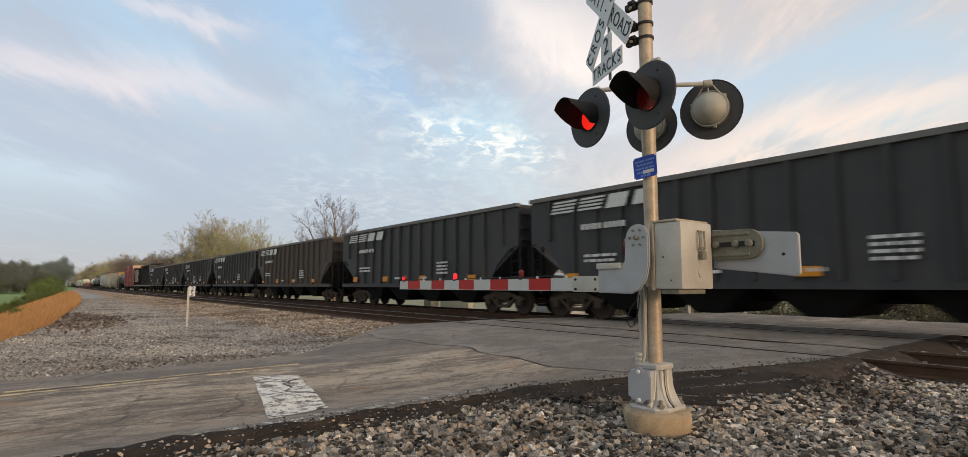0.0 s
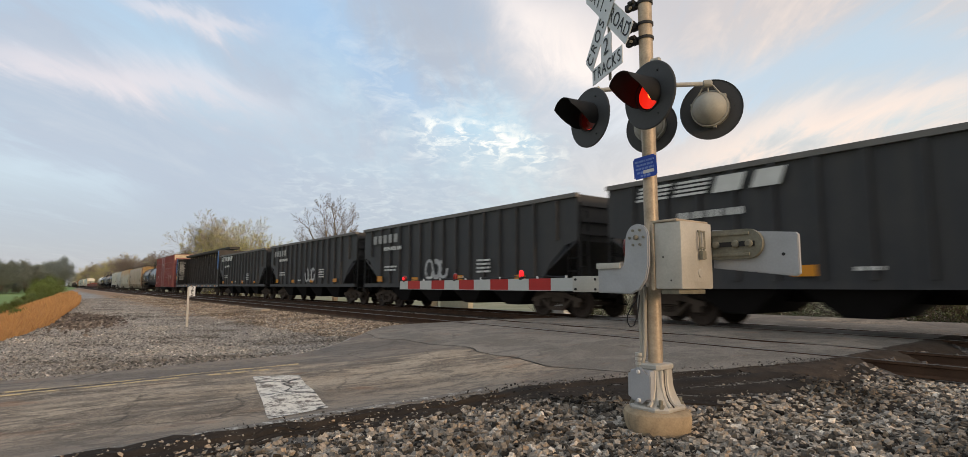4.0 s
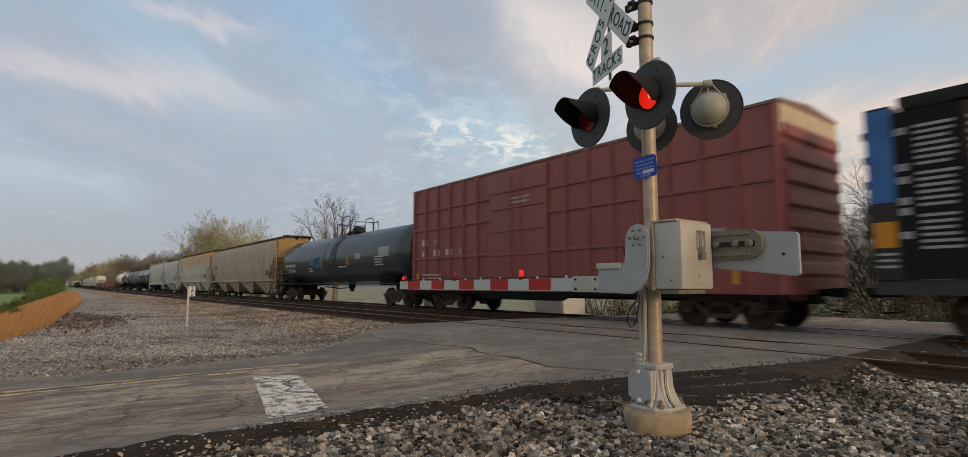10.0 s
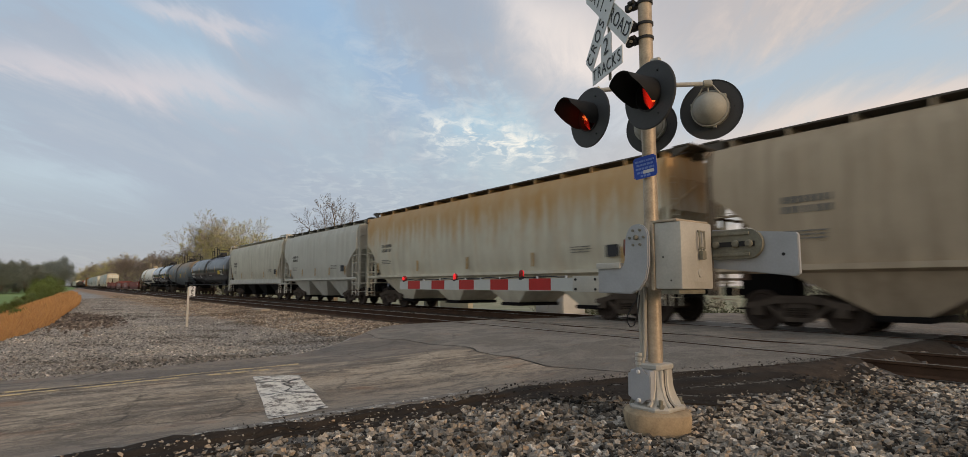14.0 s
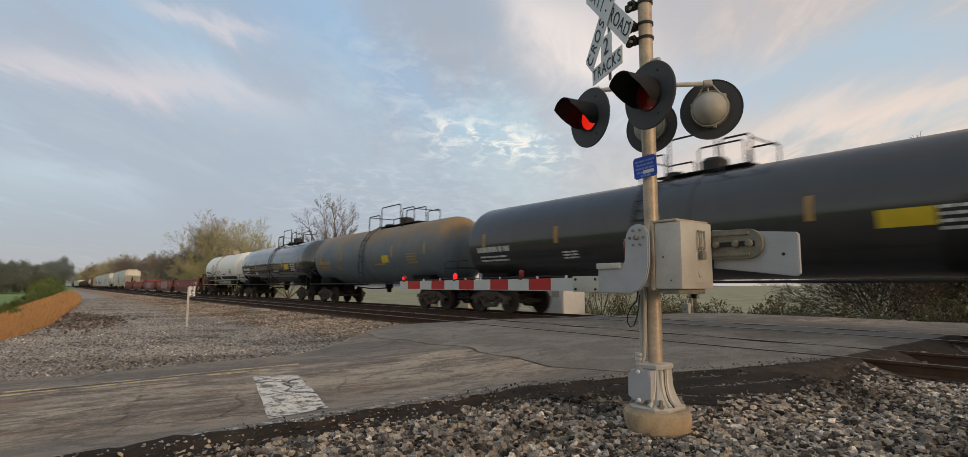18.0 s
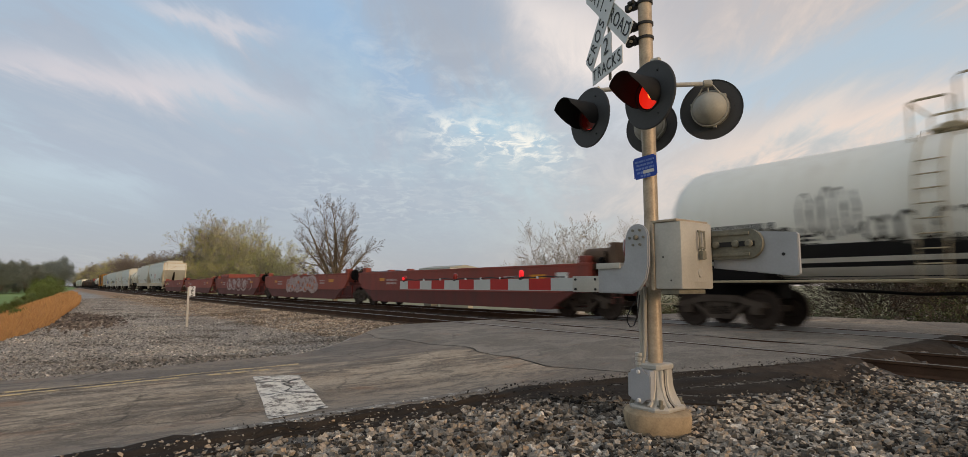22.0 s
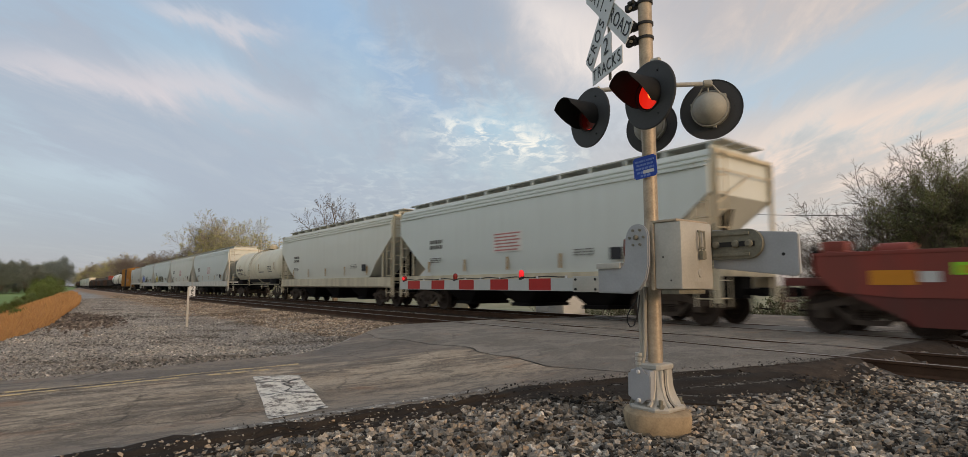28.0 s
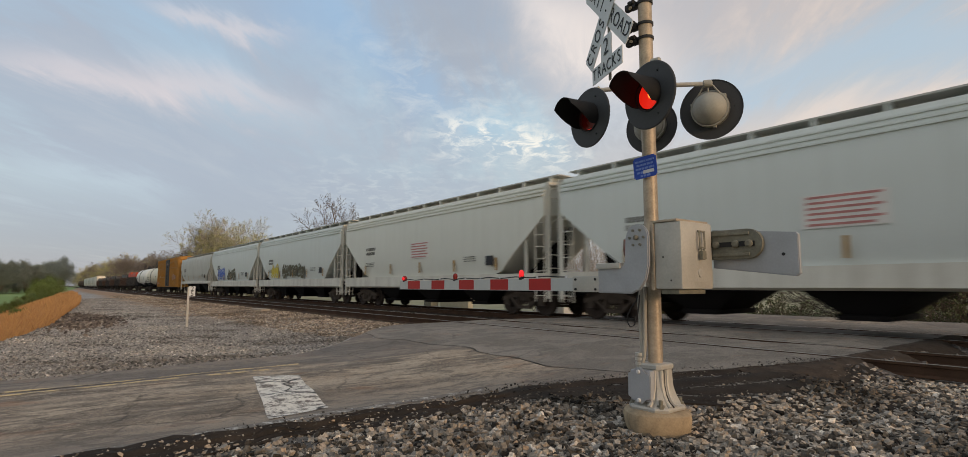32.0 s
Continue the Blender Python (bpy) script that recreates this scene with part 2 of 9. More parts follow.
M = {
    "steel": plain("rail_steel", (0.42, 0.38, 0.35), 0.36, 0.9, 0.2, 2.0, 0.05),
    "rail_side": plain("rusty_rail_side", (0.075, 0.043, 0.028), 0.85, 0.0, 0.35, spec=0.12),
    "tie": plain("weathered_tie", (0.060, 0.048, 0.039), 0.9, 0, 0.45, 4.0, 0.5, spec=0.1),
    "concrete": plain("concrete", (0.36, 0.31, 0.25), 0.9, 0, 0.25, 5.0, 0.4),
    "stained_concrete": plain("stained_concrete", (0.34, 0.26, 0.17), 0.9, 0, 0.4, 7.0, 0.5),
    "panel": plain("crossing_panel", (0.22, 0.21, 0.2), 0.85, 0, 0.25, 1.5, 0.3),
    "alu": plain("dull_aluminium_paint", (0.46, 0.44, 0.40), 0.5, 0.2, 0.16, 4.0, 0.08),
    "alu_pole": plain("weathered_aluminium_pole", (0.42, 0.345, 0.265), 0.5, 0.25, 0.38, 7.0, 0.12),
    "alu_grey": plain("pale_grey_casting", (0.38, 0.39, 0.41), 0.55, 0.15, 0.12, 5.0, 0.08),
    "slot": plain("dirty_casting", (0.21, 0.20, 0.16), 0.7, 0.2, 0.3, 12.0, 0.2),
    "black": plain("matt_black_paint", (0.022, 0.022, 0.024), 0.6, 0, 0.25),
    "hood": plain("hood_black", (0.010, 0.010, 0.011), 0.7, 0, 0.2),
    "disc": plain("dark_grey_disc", (0.055, 0.056, 0.06), 0.6, 0, 0.15),
    "lamp_shell": plain("grey_lamp_shell", (0.36, 0.35, 0.31), 0.55, 0.1, 0.15, 10.0, 0.1),
    "red_dark": plain("unlit_red_lens", (0.16, 0.008, 0.006), 0.25, 0, 0.1, 8, 0),
    "red_lit": glow("lit_red_lamp", (1.0, 0.022, 0.012), 0.6),
    "red_hot": glow("bright_lamp_core", (1.0, 0.24, 0.05), 2.2),
    "red_small": glow("lit_small_lamp", (1.0, 0.02, 0.03), 0.55),
    "white_sign": plain("white_sign_sheet", (0.62, 0.63, 0.64), 0.5, 0, 0.1),
    "letter": plain("black_letter", (0.03, 0.03, 0.035), 0.6, 0, 0.1, 3, 0),
    "blue_sign": plain("blue_sign_sheet", (0.02, 0.07, 0.42), 0.45, 0, 0.08),
    "arm_white": plain("reflective_grey_white", (0.50, 0.51, 0.50), 0.5, 0, 0.08),
    "arm_red": plain("reflective_red", (0.42, 0.022, 0.02), 0.45, 0, 0.12),
    "conduit": plain("grey_conduit", (0.36, 0.34, 0.30), 0.6, 0, 0.2),
    "old_road": asphalt("old_asphalt", (0.32, 0.258, 0.198), (0.50, 0.405, 0.305), (0.095, 0.079, 0.067), 0.55, (1, 0.2, 1), lane=True),
    "new_road": asphalt("dark_asphalt", (0.225, 0.20, 0.172), (0.30, 0.264, 0.226), (0.155, 0.138, 0.119), 0.4, (0.5, 0.5, 1)),
    "road_paint": worn_mark("worn_white_paint", (0.78, 0.72, 0.63), (0.16, 0.13, 0.105), 0.472, 7.0, 1.7),
    "edge_paint": worn_mark("flaking_white_paint", (0.55, 0.52, 0.47), (0.17, 0.145, 0.12), 0.55, 9.0),
    "yellow_paint": worn_mark("worn_yellow_paint", (0.62, 0.45, 0.23), (0.21, 0.172, 0.14), 0.49, 4.0),
    "dirt": plain("dark_oily_dirt", (0.038, 0.031, 0.026), 0.95, 0, 0.5, 2.5, 0.8, 45, spec=0.1),
    "dry_dirt": plain("dry_brown_dirt", (0.062, 0.049, 0.040), 0.95, 0, 0.45, 5.0, 0.8, 45, spec=0.1),
    "ballast": stones_mat("ballast_stone", [(0.0, (0.018, 0.016, 0.014)), (0.28, (0.12, 0.106, 0.09)), (0.74, (0.42, 0.38, 0.33)), (0.91, (0.38, 0.29, 0.21)), (1.0, (0.80, 0.74, 0.66))]),
    "lot_stone": stones_mat("pale_lot_stone", [(0.0, (0.08, 0.079, 0.077)), (0.3, (0.215, 0.212, 0.205)), (0.8, (0.37, 0.362, 0.35)), (0.95, (0.36, 0.32, 0.28)), (1.0, (0.72, 0.70, 0.67))], 0.6),
    "bank_stone": stones_mat("brown_bank_stone", [(0.0, (0.09, 0.075, 0.06)), (0.4, (0.24, 0.195, 0.155)), (0.8, (0.37, 0.31, 0.25)), (1.0, (0.64, 0.58, 0.50))], 0.6),
    "ballast_dark": stones_mat("oily_ballast_stone", [(0.0, (0.06, 0.052, 0.047)), (0.5, (0.14, 0.12, 0.11)), (0.9, (0.22, 0.19, 0.17)), (1.0, (0.3, 0.27, 0.24))]),
    "chips": stones_mat("asphalt_crumbs", [(0.0, (0.025, 0.024, 0.023)), (0.7, (0.07, 0.066, 0.06)), (0.9, (0.14, 0.13, 0.12)), (1.0, (0.55, 0.52, 0.48))]),
    "wheel": plain("wheel_steel", (0.045, 0.033, 0.027), 0.7, 0.0, 0.35, spec=0.15),
    "truck": plain("truck_casting", (0.080, 0.062, 0.050), 0.8, 0.0, 0.4, 4.0, 0.2, spec=0.12),
    "under": plain("black_underframe", (0.010, 0.009, 0.009), 0.8, 0, 0.3, spec=0.08),
    "white_mark": plain("white_stencil", (0.60, 0.60, 0.58), 0.6, 0, 0.15),
    "amber": plain("amber_reflector", (0.62, 0.24, 0.02), 0.4, 0, 0.1),
    "bark": plain("grey_bark", (0.13, 0.10, 0.075), 0.9, 0, 0.3, 3.0, 0.3, 20),
    "pale_bark": plain("pale_bark", (0.2, 0.16, 0.115), 0.9, 0, 0.3, 3.0, 0.3, 20),
    # paled grey: distance haze put into the twig colour; also the pale shrubs
    "pale_haze_twig": plain("pale_hazed_grey_twig", (0.33, 0.285, 0.24), 0.9, 0, 0.3, 1.0, 0),
    "grey_twig": plain("grey_brown_twig", (0.17, 0.148, 0.135), 0.9, 0, 0.3, 1.0, 0),
    "dark_twig": plain("dark_twig", (0.085, 0.065, 0.05), 0.9, 0, 0.3, 1.0, 0),
    "twig": plain("brown_twig", (0.125, 0.098, 0.075), 0.9, 0, 0.3, 1.0, 0),
}


# ---- mesh tools ----
def box(bm, x0, x1, y0, y1, z0, z1, bevel=0.0):
    vs = [bm.verts.new((x, y, z)) for x in (x0, x1) for y in (y0, y1) for z in (z0, z1)]
    fs = [bm.faces.new([vs[i] for i in f]) for f in ((0, 1, 3, 2), (4, 6, 7, 5), (0, 4, 5, 1), (2, 3, 7, 6), (0, 2, 6, 4), (1, 5, 7, 3))]
    if bevel:
        es = list({e for f in fs for e in f.edges})
        bmesh.ops.bevel(bm, geom=es, offset=bevel, segments=2, profile=0.6, affect="EDGES")


def loft(bm, rings, close=True, cap=True):
    """Skin between rings of points; close: each ring is a closed loop."""
    rows = [[bm.verts.new(p) for p in r] for r in rings]
    k = len(rows[0])
    for a, b in zip(rows, rows[1:]):
        for i in range(k if close else k - 1):
            j = (i + 1) % k
            bm.faces.new((a[i], a[j], b[j], b[i]))
    if cap:
        bm.faces.new(rows[0][::-1])
        bm.faces.new(rows[-1])
    return rows


def basis(d):
    d = Vector(d).normalized()
    a = d.orthogonal().normalized()
    return a, d.cross(a)


def tube(bm, pts, r, n=8, r1=None, cap=True):
    """A round bar along points, thinning from r to r1."""
    pts = [Vector(p) for p in pts]
    r1 = r if r1 is None else r1
    rings, a = [], None
    for i, p in enumerate(pts):
        d = (pts[min(i + 1, len(pts) - 1)] - pts[max(i - 1, 0)]).normalized()
        if a is None:
            a = d.orthogonal().normalized()
        a = (a - d * a.dot(d)).normalized()
        b = d.cross(a)
        q = r + (r1 - r) * i / max(1, len(pts) - 1)
        rings.append([p + (a * math.cos(t) + b * math.sin(t)) * q for t in [2 * math.pi * k / n for k in range(n)]])
    loft(bm, rings, True, cap)


def lathe(bm, prof, n, at, axis, ring=False):
    """Turns (along, radius) pairs round an axis through at; ring: a closed section, open in the middle."""
    at, d = Vector(at), Vector(axis).normalized()
    a, b = basis(d)
    loft(bm, [[at + d * h + (a * math.cos(t) + b * math.sin(t)) * max(r, 1e-4) for t in [2 * math.pi * k / n for k in range(n)]] for h, r in (prof + prof[:1] if ring else prof)], cap=not ring)


def prism(bm, poly, axis, a, b):
    """A polygon pushed out along an axis from a to b; poly gives the two other coordinates in order."""
    put = {"x": lambda u, w, t: (t, u, w), "y": lambda u, w, t: (u, t, w), "z": lambda u, w, t: (u, w, t)}[axis]
    loft(bm, [[put(u, w, a) for u, w in poly], [put(u, w, b) for u, w in poly]])


def sheet(bm, quad, thick, n=None):
    """A plate with four or more corners and a thickness along its normal."""
    q = [Vector(p) for p in quad]
    nn = (q[1] - q[0]).cross(q[2] - q[0]).normalized() * thick
    loft(bm, [q, [p + nn for p in q]])


def mesh_of(name, bm, material, sharp=35):
    bmesh.ops.recalc_face_normals(bm, faces=bm.faces[:])
    me = bpy.data.meshes.new(name)
    bm.to_mesh(me)
    bm.free()
    me.materials.append(material)
    me.shade_smooth()
    me.set_sharp_from_angle(angle=radians(sharp))
    return me


def part(name, bm, material, parent=None, label="", at=None, sharp=35):
    ob = new(name, mesh_of(name, bm, material, sharp))
    if parent is not None:
        ob.parent = parent
    if at is not None:
        ob.matrix_basis = at
    if label:
        ob["label"] = label
    return ob


def share(name, me, parent, at=None, label=""):
    ob = new(name, me)
    ob.parent = parent
    if at is not None:
        ob.matrix_basis = at
    if label:
        ob["label"] = label
    return ob


def empty(name, m, label, category, group="", kind=""):
    ob = new(name)
    ob.matrix_basis = m
    return tagged(ob, label, category, group, kind)


def soup(name, verts, faces, material, smooth=False):
    me = bpy.data.meshes.new(name)
    me.from_pydata(verts, [], faces)
    me.materials.append(material)
    if smooth:
        me.shade_smooth()
    return new(name, me)


def lettering(word, size, m, material, parent, name="lettering", stretch=1.0):
    cu = bpy.data.curves.new(name, "FONT")
    cu.body, cu.size, cu.align_x, cu.align_y, cu.extrude = word, size, "CENTER", "CENTER", 0.001
    cu.materials.append(material)
    ob = new(name, cu)
    ob.parent = parent
    ob.matrix_basis = m @ Matrix.Diagonal((stretch, 1, 1, 1))
    return ob

# ---- the land ----
NEAR, FAR, HALF = 9.93, 14.20, 0.7525      # track centre lines and half the rail spacing


def ease(a, b, x):
    t = np.clip((x - a) / (b - a), 0, 1)
    return t * t * (3 - 2 * t)


def road_left(y):
    return -9.3 - 0.12 * np.clip(y, 0, 4) - 3.6 * ease(3.0, 7.6, y) + 1.0 * ease(10, 18, y)


def road_right(y):
    return -4.75 + 1.45 * ease(4.0, 8.6, y) - 0.02 * np.clip(-y, 0, 40)


def road_z(y):
    return -0.012 - 0.148 * (1 - ease(3.2, 8.4, y)) - 0.03 * ease(2, 20, -y) - 0.9 * ease(17.5, 40, y)


def bank_edge(x):
    """Where the gravel ends and the grass begins, beside the track."""
    return np.interp(x, [-400, -120, -48, -24, -17, -12, -6, 0], [3.5, 2.6, 1.5, 0.1, -0.9, -3.0, -30, -60])


def ground_z(x, y):
    x, y = np.asarray(x, float), np.asarray(y, float)
    bed = ease(7.0, 8.0, y) * (1 - ease(16.3, 17.4, y))
    z = -0.24 + 0.03 * bed
    z = z - 0.10 * ease(7.4, 6.2, y) * ease(-14, -19, x) * 0.6
    z = z - 1.0 * ease(17.2, 24, y) - 0.5 * ease(24, 80, y)
    drop = bank_edge(x) - y
    z = z - 1.3 * ease(0.3, 6, drop) - 0.6 * ease(6, 60, drop)
    beside = ease(2.2, 0.1, np.maximum(road_left(y) - x, x - road_right(y))) * ease(-26, -25, y) * (1 - ease(17.0, 17.6, y)) 
    beside = beside * (1 - bed) + bed * ease(0.85, 0.1, np.maximum(road_left(y) - x, x - road_right(y))) * (1 - ease(17.0, 17.6, y))
    z = z * (1 - beside) + (road_z(y) - 0.014 - 0.03 * bed) * beside
    in_road = ease(0.02, -0.1, np.maximum(road_left(y) - x, x - road_right(y))) * ease(-26, -25, y) * (1 - ease(17.0, 17.6, y))
    z = z * (1 - in_road) + (np.minimum(z, road_z(y) - 0.024)) * in_road
    rough = 0.018 * np.sin(x * 2.1 + 0.7 * np.sin(y * 1.3)) * np.sin(y * 1.7 + 0.5 * np.sin(x * 1.9))
    return z + rough * (1 - bed * 0.7) * (1 - in_road) * (1 - 0.8 * beside)


def surface_z(x, y):
    """The top of the ground or of the road, whichever lies there."""
    inside = np.maximum(road_left(y) - x, x - road_right(y)) < 0.03
    return np.where(inside, np.maximum(road_z(y) + 0.014, ground_z(x, y)), ground_z(x, y))


def spaced(lo, hi, step, far):
    a = list(np.arange(lo, hi, step))
    up, s = [hi], step
    while up[-1] < far:
        s *= 1.28
        up.append(up[-1] + s)
    down, s = [lo - step], step
    while down[-1] > -far:
        s *= 1.28
        down.append(down[-1] - s)
    return np.array(down[::-1] + a + up)


def ground_material():
    m, n, l, p = nodes_of("ground_cover")
    tc = n.new("ShaderNodeTexCoord")
    sep = n.new("ShaderNodeSeparateXYZ")
    l.new(tc.outputs["Object"], sep.inputs[0])
    x, y = sep.outputs[0], sep.outputs[1]
    wob = calc(n, l, "MULTIPLY", calc(n, l, "SUBTRACT", noise_at(n, l, 0.35, 5), 0.5), 5.0)
    yw = calc(n, l, "ADD", y, wob)
    grain = noise_at(n, l, 24.0, 5, rough=0.75)
    big = noise_at(n, l, 0.3, 6)
    gravel = ramp(n, l, grain, [(0.32, (0.11, 0.105, 0.098)), (0.5, (0.31, 0.295, 0.275)), (0.68, (0.55, 0.52, 0.48))])
    gravel = mix(n, l, calc(n, l, "MULTIPLY", ramp(n, l, big, [(0.45, (0, 0, 0)), (0.65, (1, 1, 1))]), 0.3), gravel, (0.24, 0.20, 0.16))
    near_signal = ramp(n, l, calc(n, l, "ADD", calc(n, l, "MULTIPLY", x, 0.05), 0.7), [(0.36, (0, 0, 0)), (0.42, (1, 1, 1))])
    gravel = mix(n, l, calc(n, l, "MULTIPLY", near_signal, 0.8), gravel, ramp(n, l, grain, [(0.3, (0.03, 0.026, 0.022)), (0.7, (0.11, 0.096, 0.083))]))
    rusty = ramp(n, l, grain, [(0.3, (0.18, 0.10, 0.05)), (0.7, (0.46, 0.27, 0.14))])
    strip = calc(n, l, "MULTIPLY", ramp(n, l, calc(n, l, "MULTIPLY", yw, 0.05), [(0.20, (0, 0, 0)), (0.28, (1, 1, 1)), (0.40, (1, 1, 1)), (0.45, (0, 0, 0))]),
                 ramp(n, l, calc(n, l, "MULTIPLY", x, -0.01), [(0.2, (0, 0, 0)), (0.27, (1, 1, 1))]))
    c = mix(n, l, calc(n, l, "MULTIPLY", strip, 0.9), gravel, rusty)
    blade = noise_at(n, l, 3.0, 6, rough=0.7)
    grass = ramp(n, l, blade, [(0.3, (0.07, 0.12, 0.03)), (0.7, (0.17, 0.24, 0.07))])
    field = ramp(n, l, noise_at(n, l, 0.06, 5), [(0.35, (0.19, 0.32, 0.07)), (0.65, (0.28, 0.40, 0.12))])
    grass = mix(n, l, 0.5, grass, field)
    straw = mix(n, l, 0.45, ramp(n, l, blade, [(0.3, (0.15, 0.15, 0.075)), (0.7, (0.34, 0.315, 0.185))]), ramp(n, l, big, [(0.4, (0.19, 0.20, 0.10)), (0.6, (0.40, 0.36, 0.25))]))
    pale_road = ramp(n, l, calc(n, l, "MULTIPLY", yw, 0.02), [(0.345, (0, 0, 0)), (0.355, (1, 1, 1))])
    c = mix(n, l, pale_road, c, ramp(n, l, grain, [(0.3, (0.22, 0.205, 0.17)), (0.7, (0.42, 0.39, 0.33))]))
    far_side = ramp(n, l, calc(n, l, "MULTIPLY", yw, 0.02), [(0.38, (0, 0, 0)), (0.40, (1, 1, 1))])
    c = mix(n, l, far_side, c, straw)
    near_side = ramp(n, l, calc(n, l, "MULTIPLY", calc(n, l, "ADD", yw, calc(n, l, "MULTIPLY", x, 0.035)), -0.1), [(0.25, (0, 0, 0)), (0.4, (1, 1, 1))])
    c = mix(n, l, near_side, c, grass)
    l.new(c, p.inputs["Base Color"])
    p.inputs["Roughness"].default_value = 0.95
    bumped(n, l, p, grain, 0.6, 0.02)
    return m


def make_ground():
    xs, ys = spaced(-60, 8, 0.25, 2600), spaced(-6, 26, 0.2, 2600)
    gx, gy = np.meshgrid(xs, ys)
    gz = ground_z(gx, gy)
    nx = len(xs)
    verts = np.stack([gx, gy, gz], -1).reshape(-1, 3)
    i = np.arange(len(ys) - 1)[:, None] * nx + np.arange(nx - 1)[None, :]
    faces = np.stack([i, i + 1, i + nx + 1, i + nx], -1).reshape(-1, 4)
    ob = soup("ground", verts.tolist(), faces.tolist(), ground_material(), True)
    tagged(ob, "grey gravel, trackbed and green field running to the horizon", "ground", kind="structure")


make_ground()


def wander(x):
    """How the joint between old and new paving strays."""
    return 0.16 * math.sin(x * 1.3) + 0.07 * math.sin(x * 3.7 + 1) + 0.03 * math.sin(x * 9.1)


def strip(name, y0, y1, left, right, top, material, label, thick=0.1, step=0.3, cols=10, parent=None, category="road", ragged=0.04, seam=0):
    """A paved strip whose edges follow left(y) and right(y)."""
    bm = bmesh.new()
    ys = np.linspace(y0, y1, max(2, int((y1 - y0) / step) + 1))
    rng = random.Random(5)
    up, lo = [], []
    for j, y in enumerate(ys):
        bend = (1.0 if (seam == 1 and j == len(ys) - 1) or (seam == -1 and j == 0) else 0.0)
        a, b = float(left(y)) + rng.uniform(-ragged, ragged), float(right(y)) + rng.uniform(-ragged, ragged)
        up.append([(a + (b - a) * k / cols, y + bend * wander(a + (b - a) * k / cols), (float(surface_z(a + (b - a) * k / cols, y)) + 0.008 + rng.uniform(-0.006, 0.009) if top is None else float(top(y))) + 0.012 * math.sin(k * 26.6 / cols + y * 0.8) * math.sin(y * 0.7)) for k in range(cols + 1)])
        lo.append([(q[0], q[1], q[2] - thick) for q in up[-1]])
    loft(bm, [u + d[::-1] for u, d in zip(up, lo)])
    ob = part(name, bm, material, parent)
    if parent is None:
        tagged(ob, label, category, kind="structure")
    return ob


SEAM = 5.75
strip("road", -25, SEAM, road_left, road_right, road_z, M["old_road"], "worn brown-grey asphalt road with cracks and tar patches", cols=40, seam=1)
rail_rows = [NEAR - HALF, NEAR + HALF, FAR - HALF, FAR + HALF]
cuts = [SEAM + 0.03, rail_rows[0] - 0.085, rail_rows[0] + 0.11, rail_rows[1] - 0.11, rail_rows[1] + 0.085, rail_rows[2] - 0.085,
        rail_rows[2] + 0.11, rail_rows[3] - 0.11, rail_rows[3] + 0.085, 17.6]
for k in range(5):
    a, b = cuts[2 * k], cuts[2 * k + 1]
    mat = M["panel"] if k == 3 else M["new_road"]
    strip("crossing_pavement", a, b, road_left, road_right, lambda y: road_z(y) + 0.004, mat,
          "smooth dark grey asphalt paving flush with the rails of the crossing", step=0.25, category="crossing", ragged=0.012, cols=40, seam=-1 if k == 0 else 0)
strip("road_beyond", 17.6, 60, lambda y: road_left(18.0), lambda y: road_right(18.0), road_z, M["old_road"], "narrow asphalt road going on past the tracks", step=1.0)


def paint(name, quad, material, label):
    """A worn road marking, a thin skin that follows the road."""
    bm = bmesh.new()
    (ax, ay), (bx, by), (cx, cy), (dx, dy) = quad
    k = 14
    rows = []
    for i in range(k + 1):
        t = i / k
        row = []
        for j in range(5):
            s = j / 4
            x = (ax + (bx - ax) * t) * (1 - s) + (dx + (cx - dx) * t) * s
            y = (ay + (by - ay) * t) * (1 - s) + (dy + (cy - dy) * t) * s
            u = (x - float(road_left(y))) / float(road_right(y) - road_left(y)) * 14
            row.append((x, y, float(road_z(y)) + 0.012 * math.sin(u * 1.9 + y * 0.8) * math.sin(y * 0.7) + 0.0045))
        rows.append(row)
    loft(bm, rows, close=False, cap=False)
    ob = part(name, bm, material)
    return tagged(ob, label, "road marking", kind="structure")


paint("stop_line", ((-7.83, 2.15), (-5.2, 1.58), (-5.36, 2.2), (-7.4, 2.62)), M["road_paint"], "cracked and worn white stop bar painted on the road")
paint("centre_line", ((-7.45, -14), (-8.55, 3.0), (-8.45, 3.0), (-7.35, -14)), M["yellow_paint"], "faded yellow centre line on the road")
paint("centre_line", ((-7.25, -14), (-8.3, 2.6), (-8.2, 2.6), (-7.15, -14)), M["yellow_paint"], "faded yellow centre line on the road")
paint("edge_line", ((-4.78, -6), (-5.2, 3.95), (-5.08, 3.95), (-4.66, -6)), M["edge_paint"], "flaking white edge line on the road")

strip("dirt_shoulder", -8, 8.9, lambda y: road_right(y) - (0.10 + 0.10 * math.sin(y * 2.3) * math.sin(y * 0.9 + 1) + 0.04 * math.sin(y * 9.0)) * (1 - float(ease(4.0, 5.2, y))) - 0.03, lambda y: road_right(y) + 0.3 + 0.1 * math.sin(y * 3.1) + 1.5 * float(ease(4.2, 6.0, y)) * (1 - 0.45 * float(ease(6.5, 8.6, y))), None, M["dirt"],
      "dark oily dirt and tar crumbs along the road edge", thick=0.05, cols=20, step=0.12, ragged=0.05, category="shoulder")

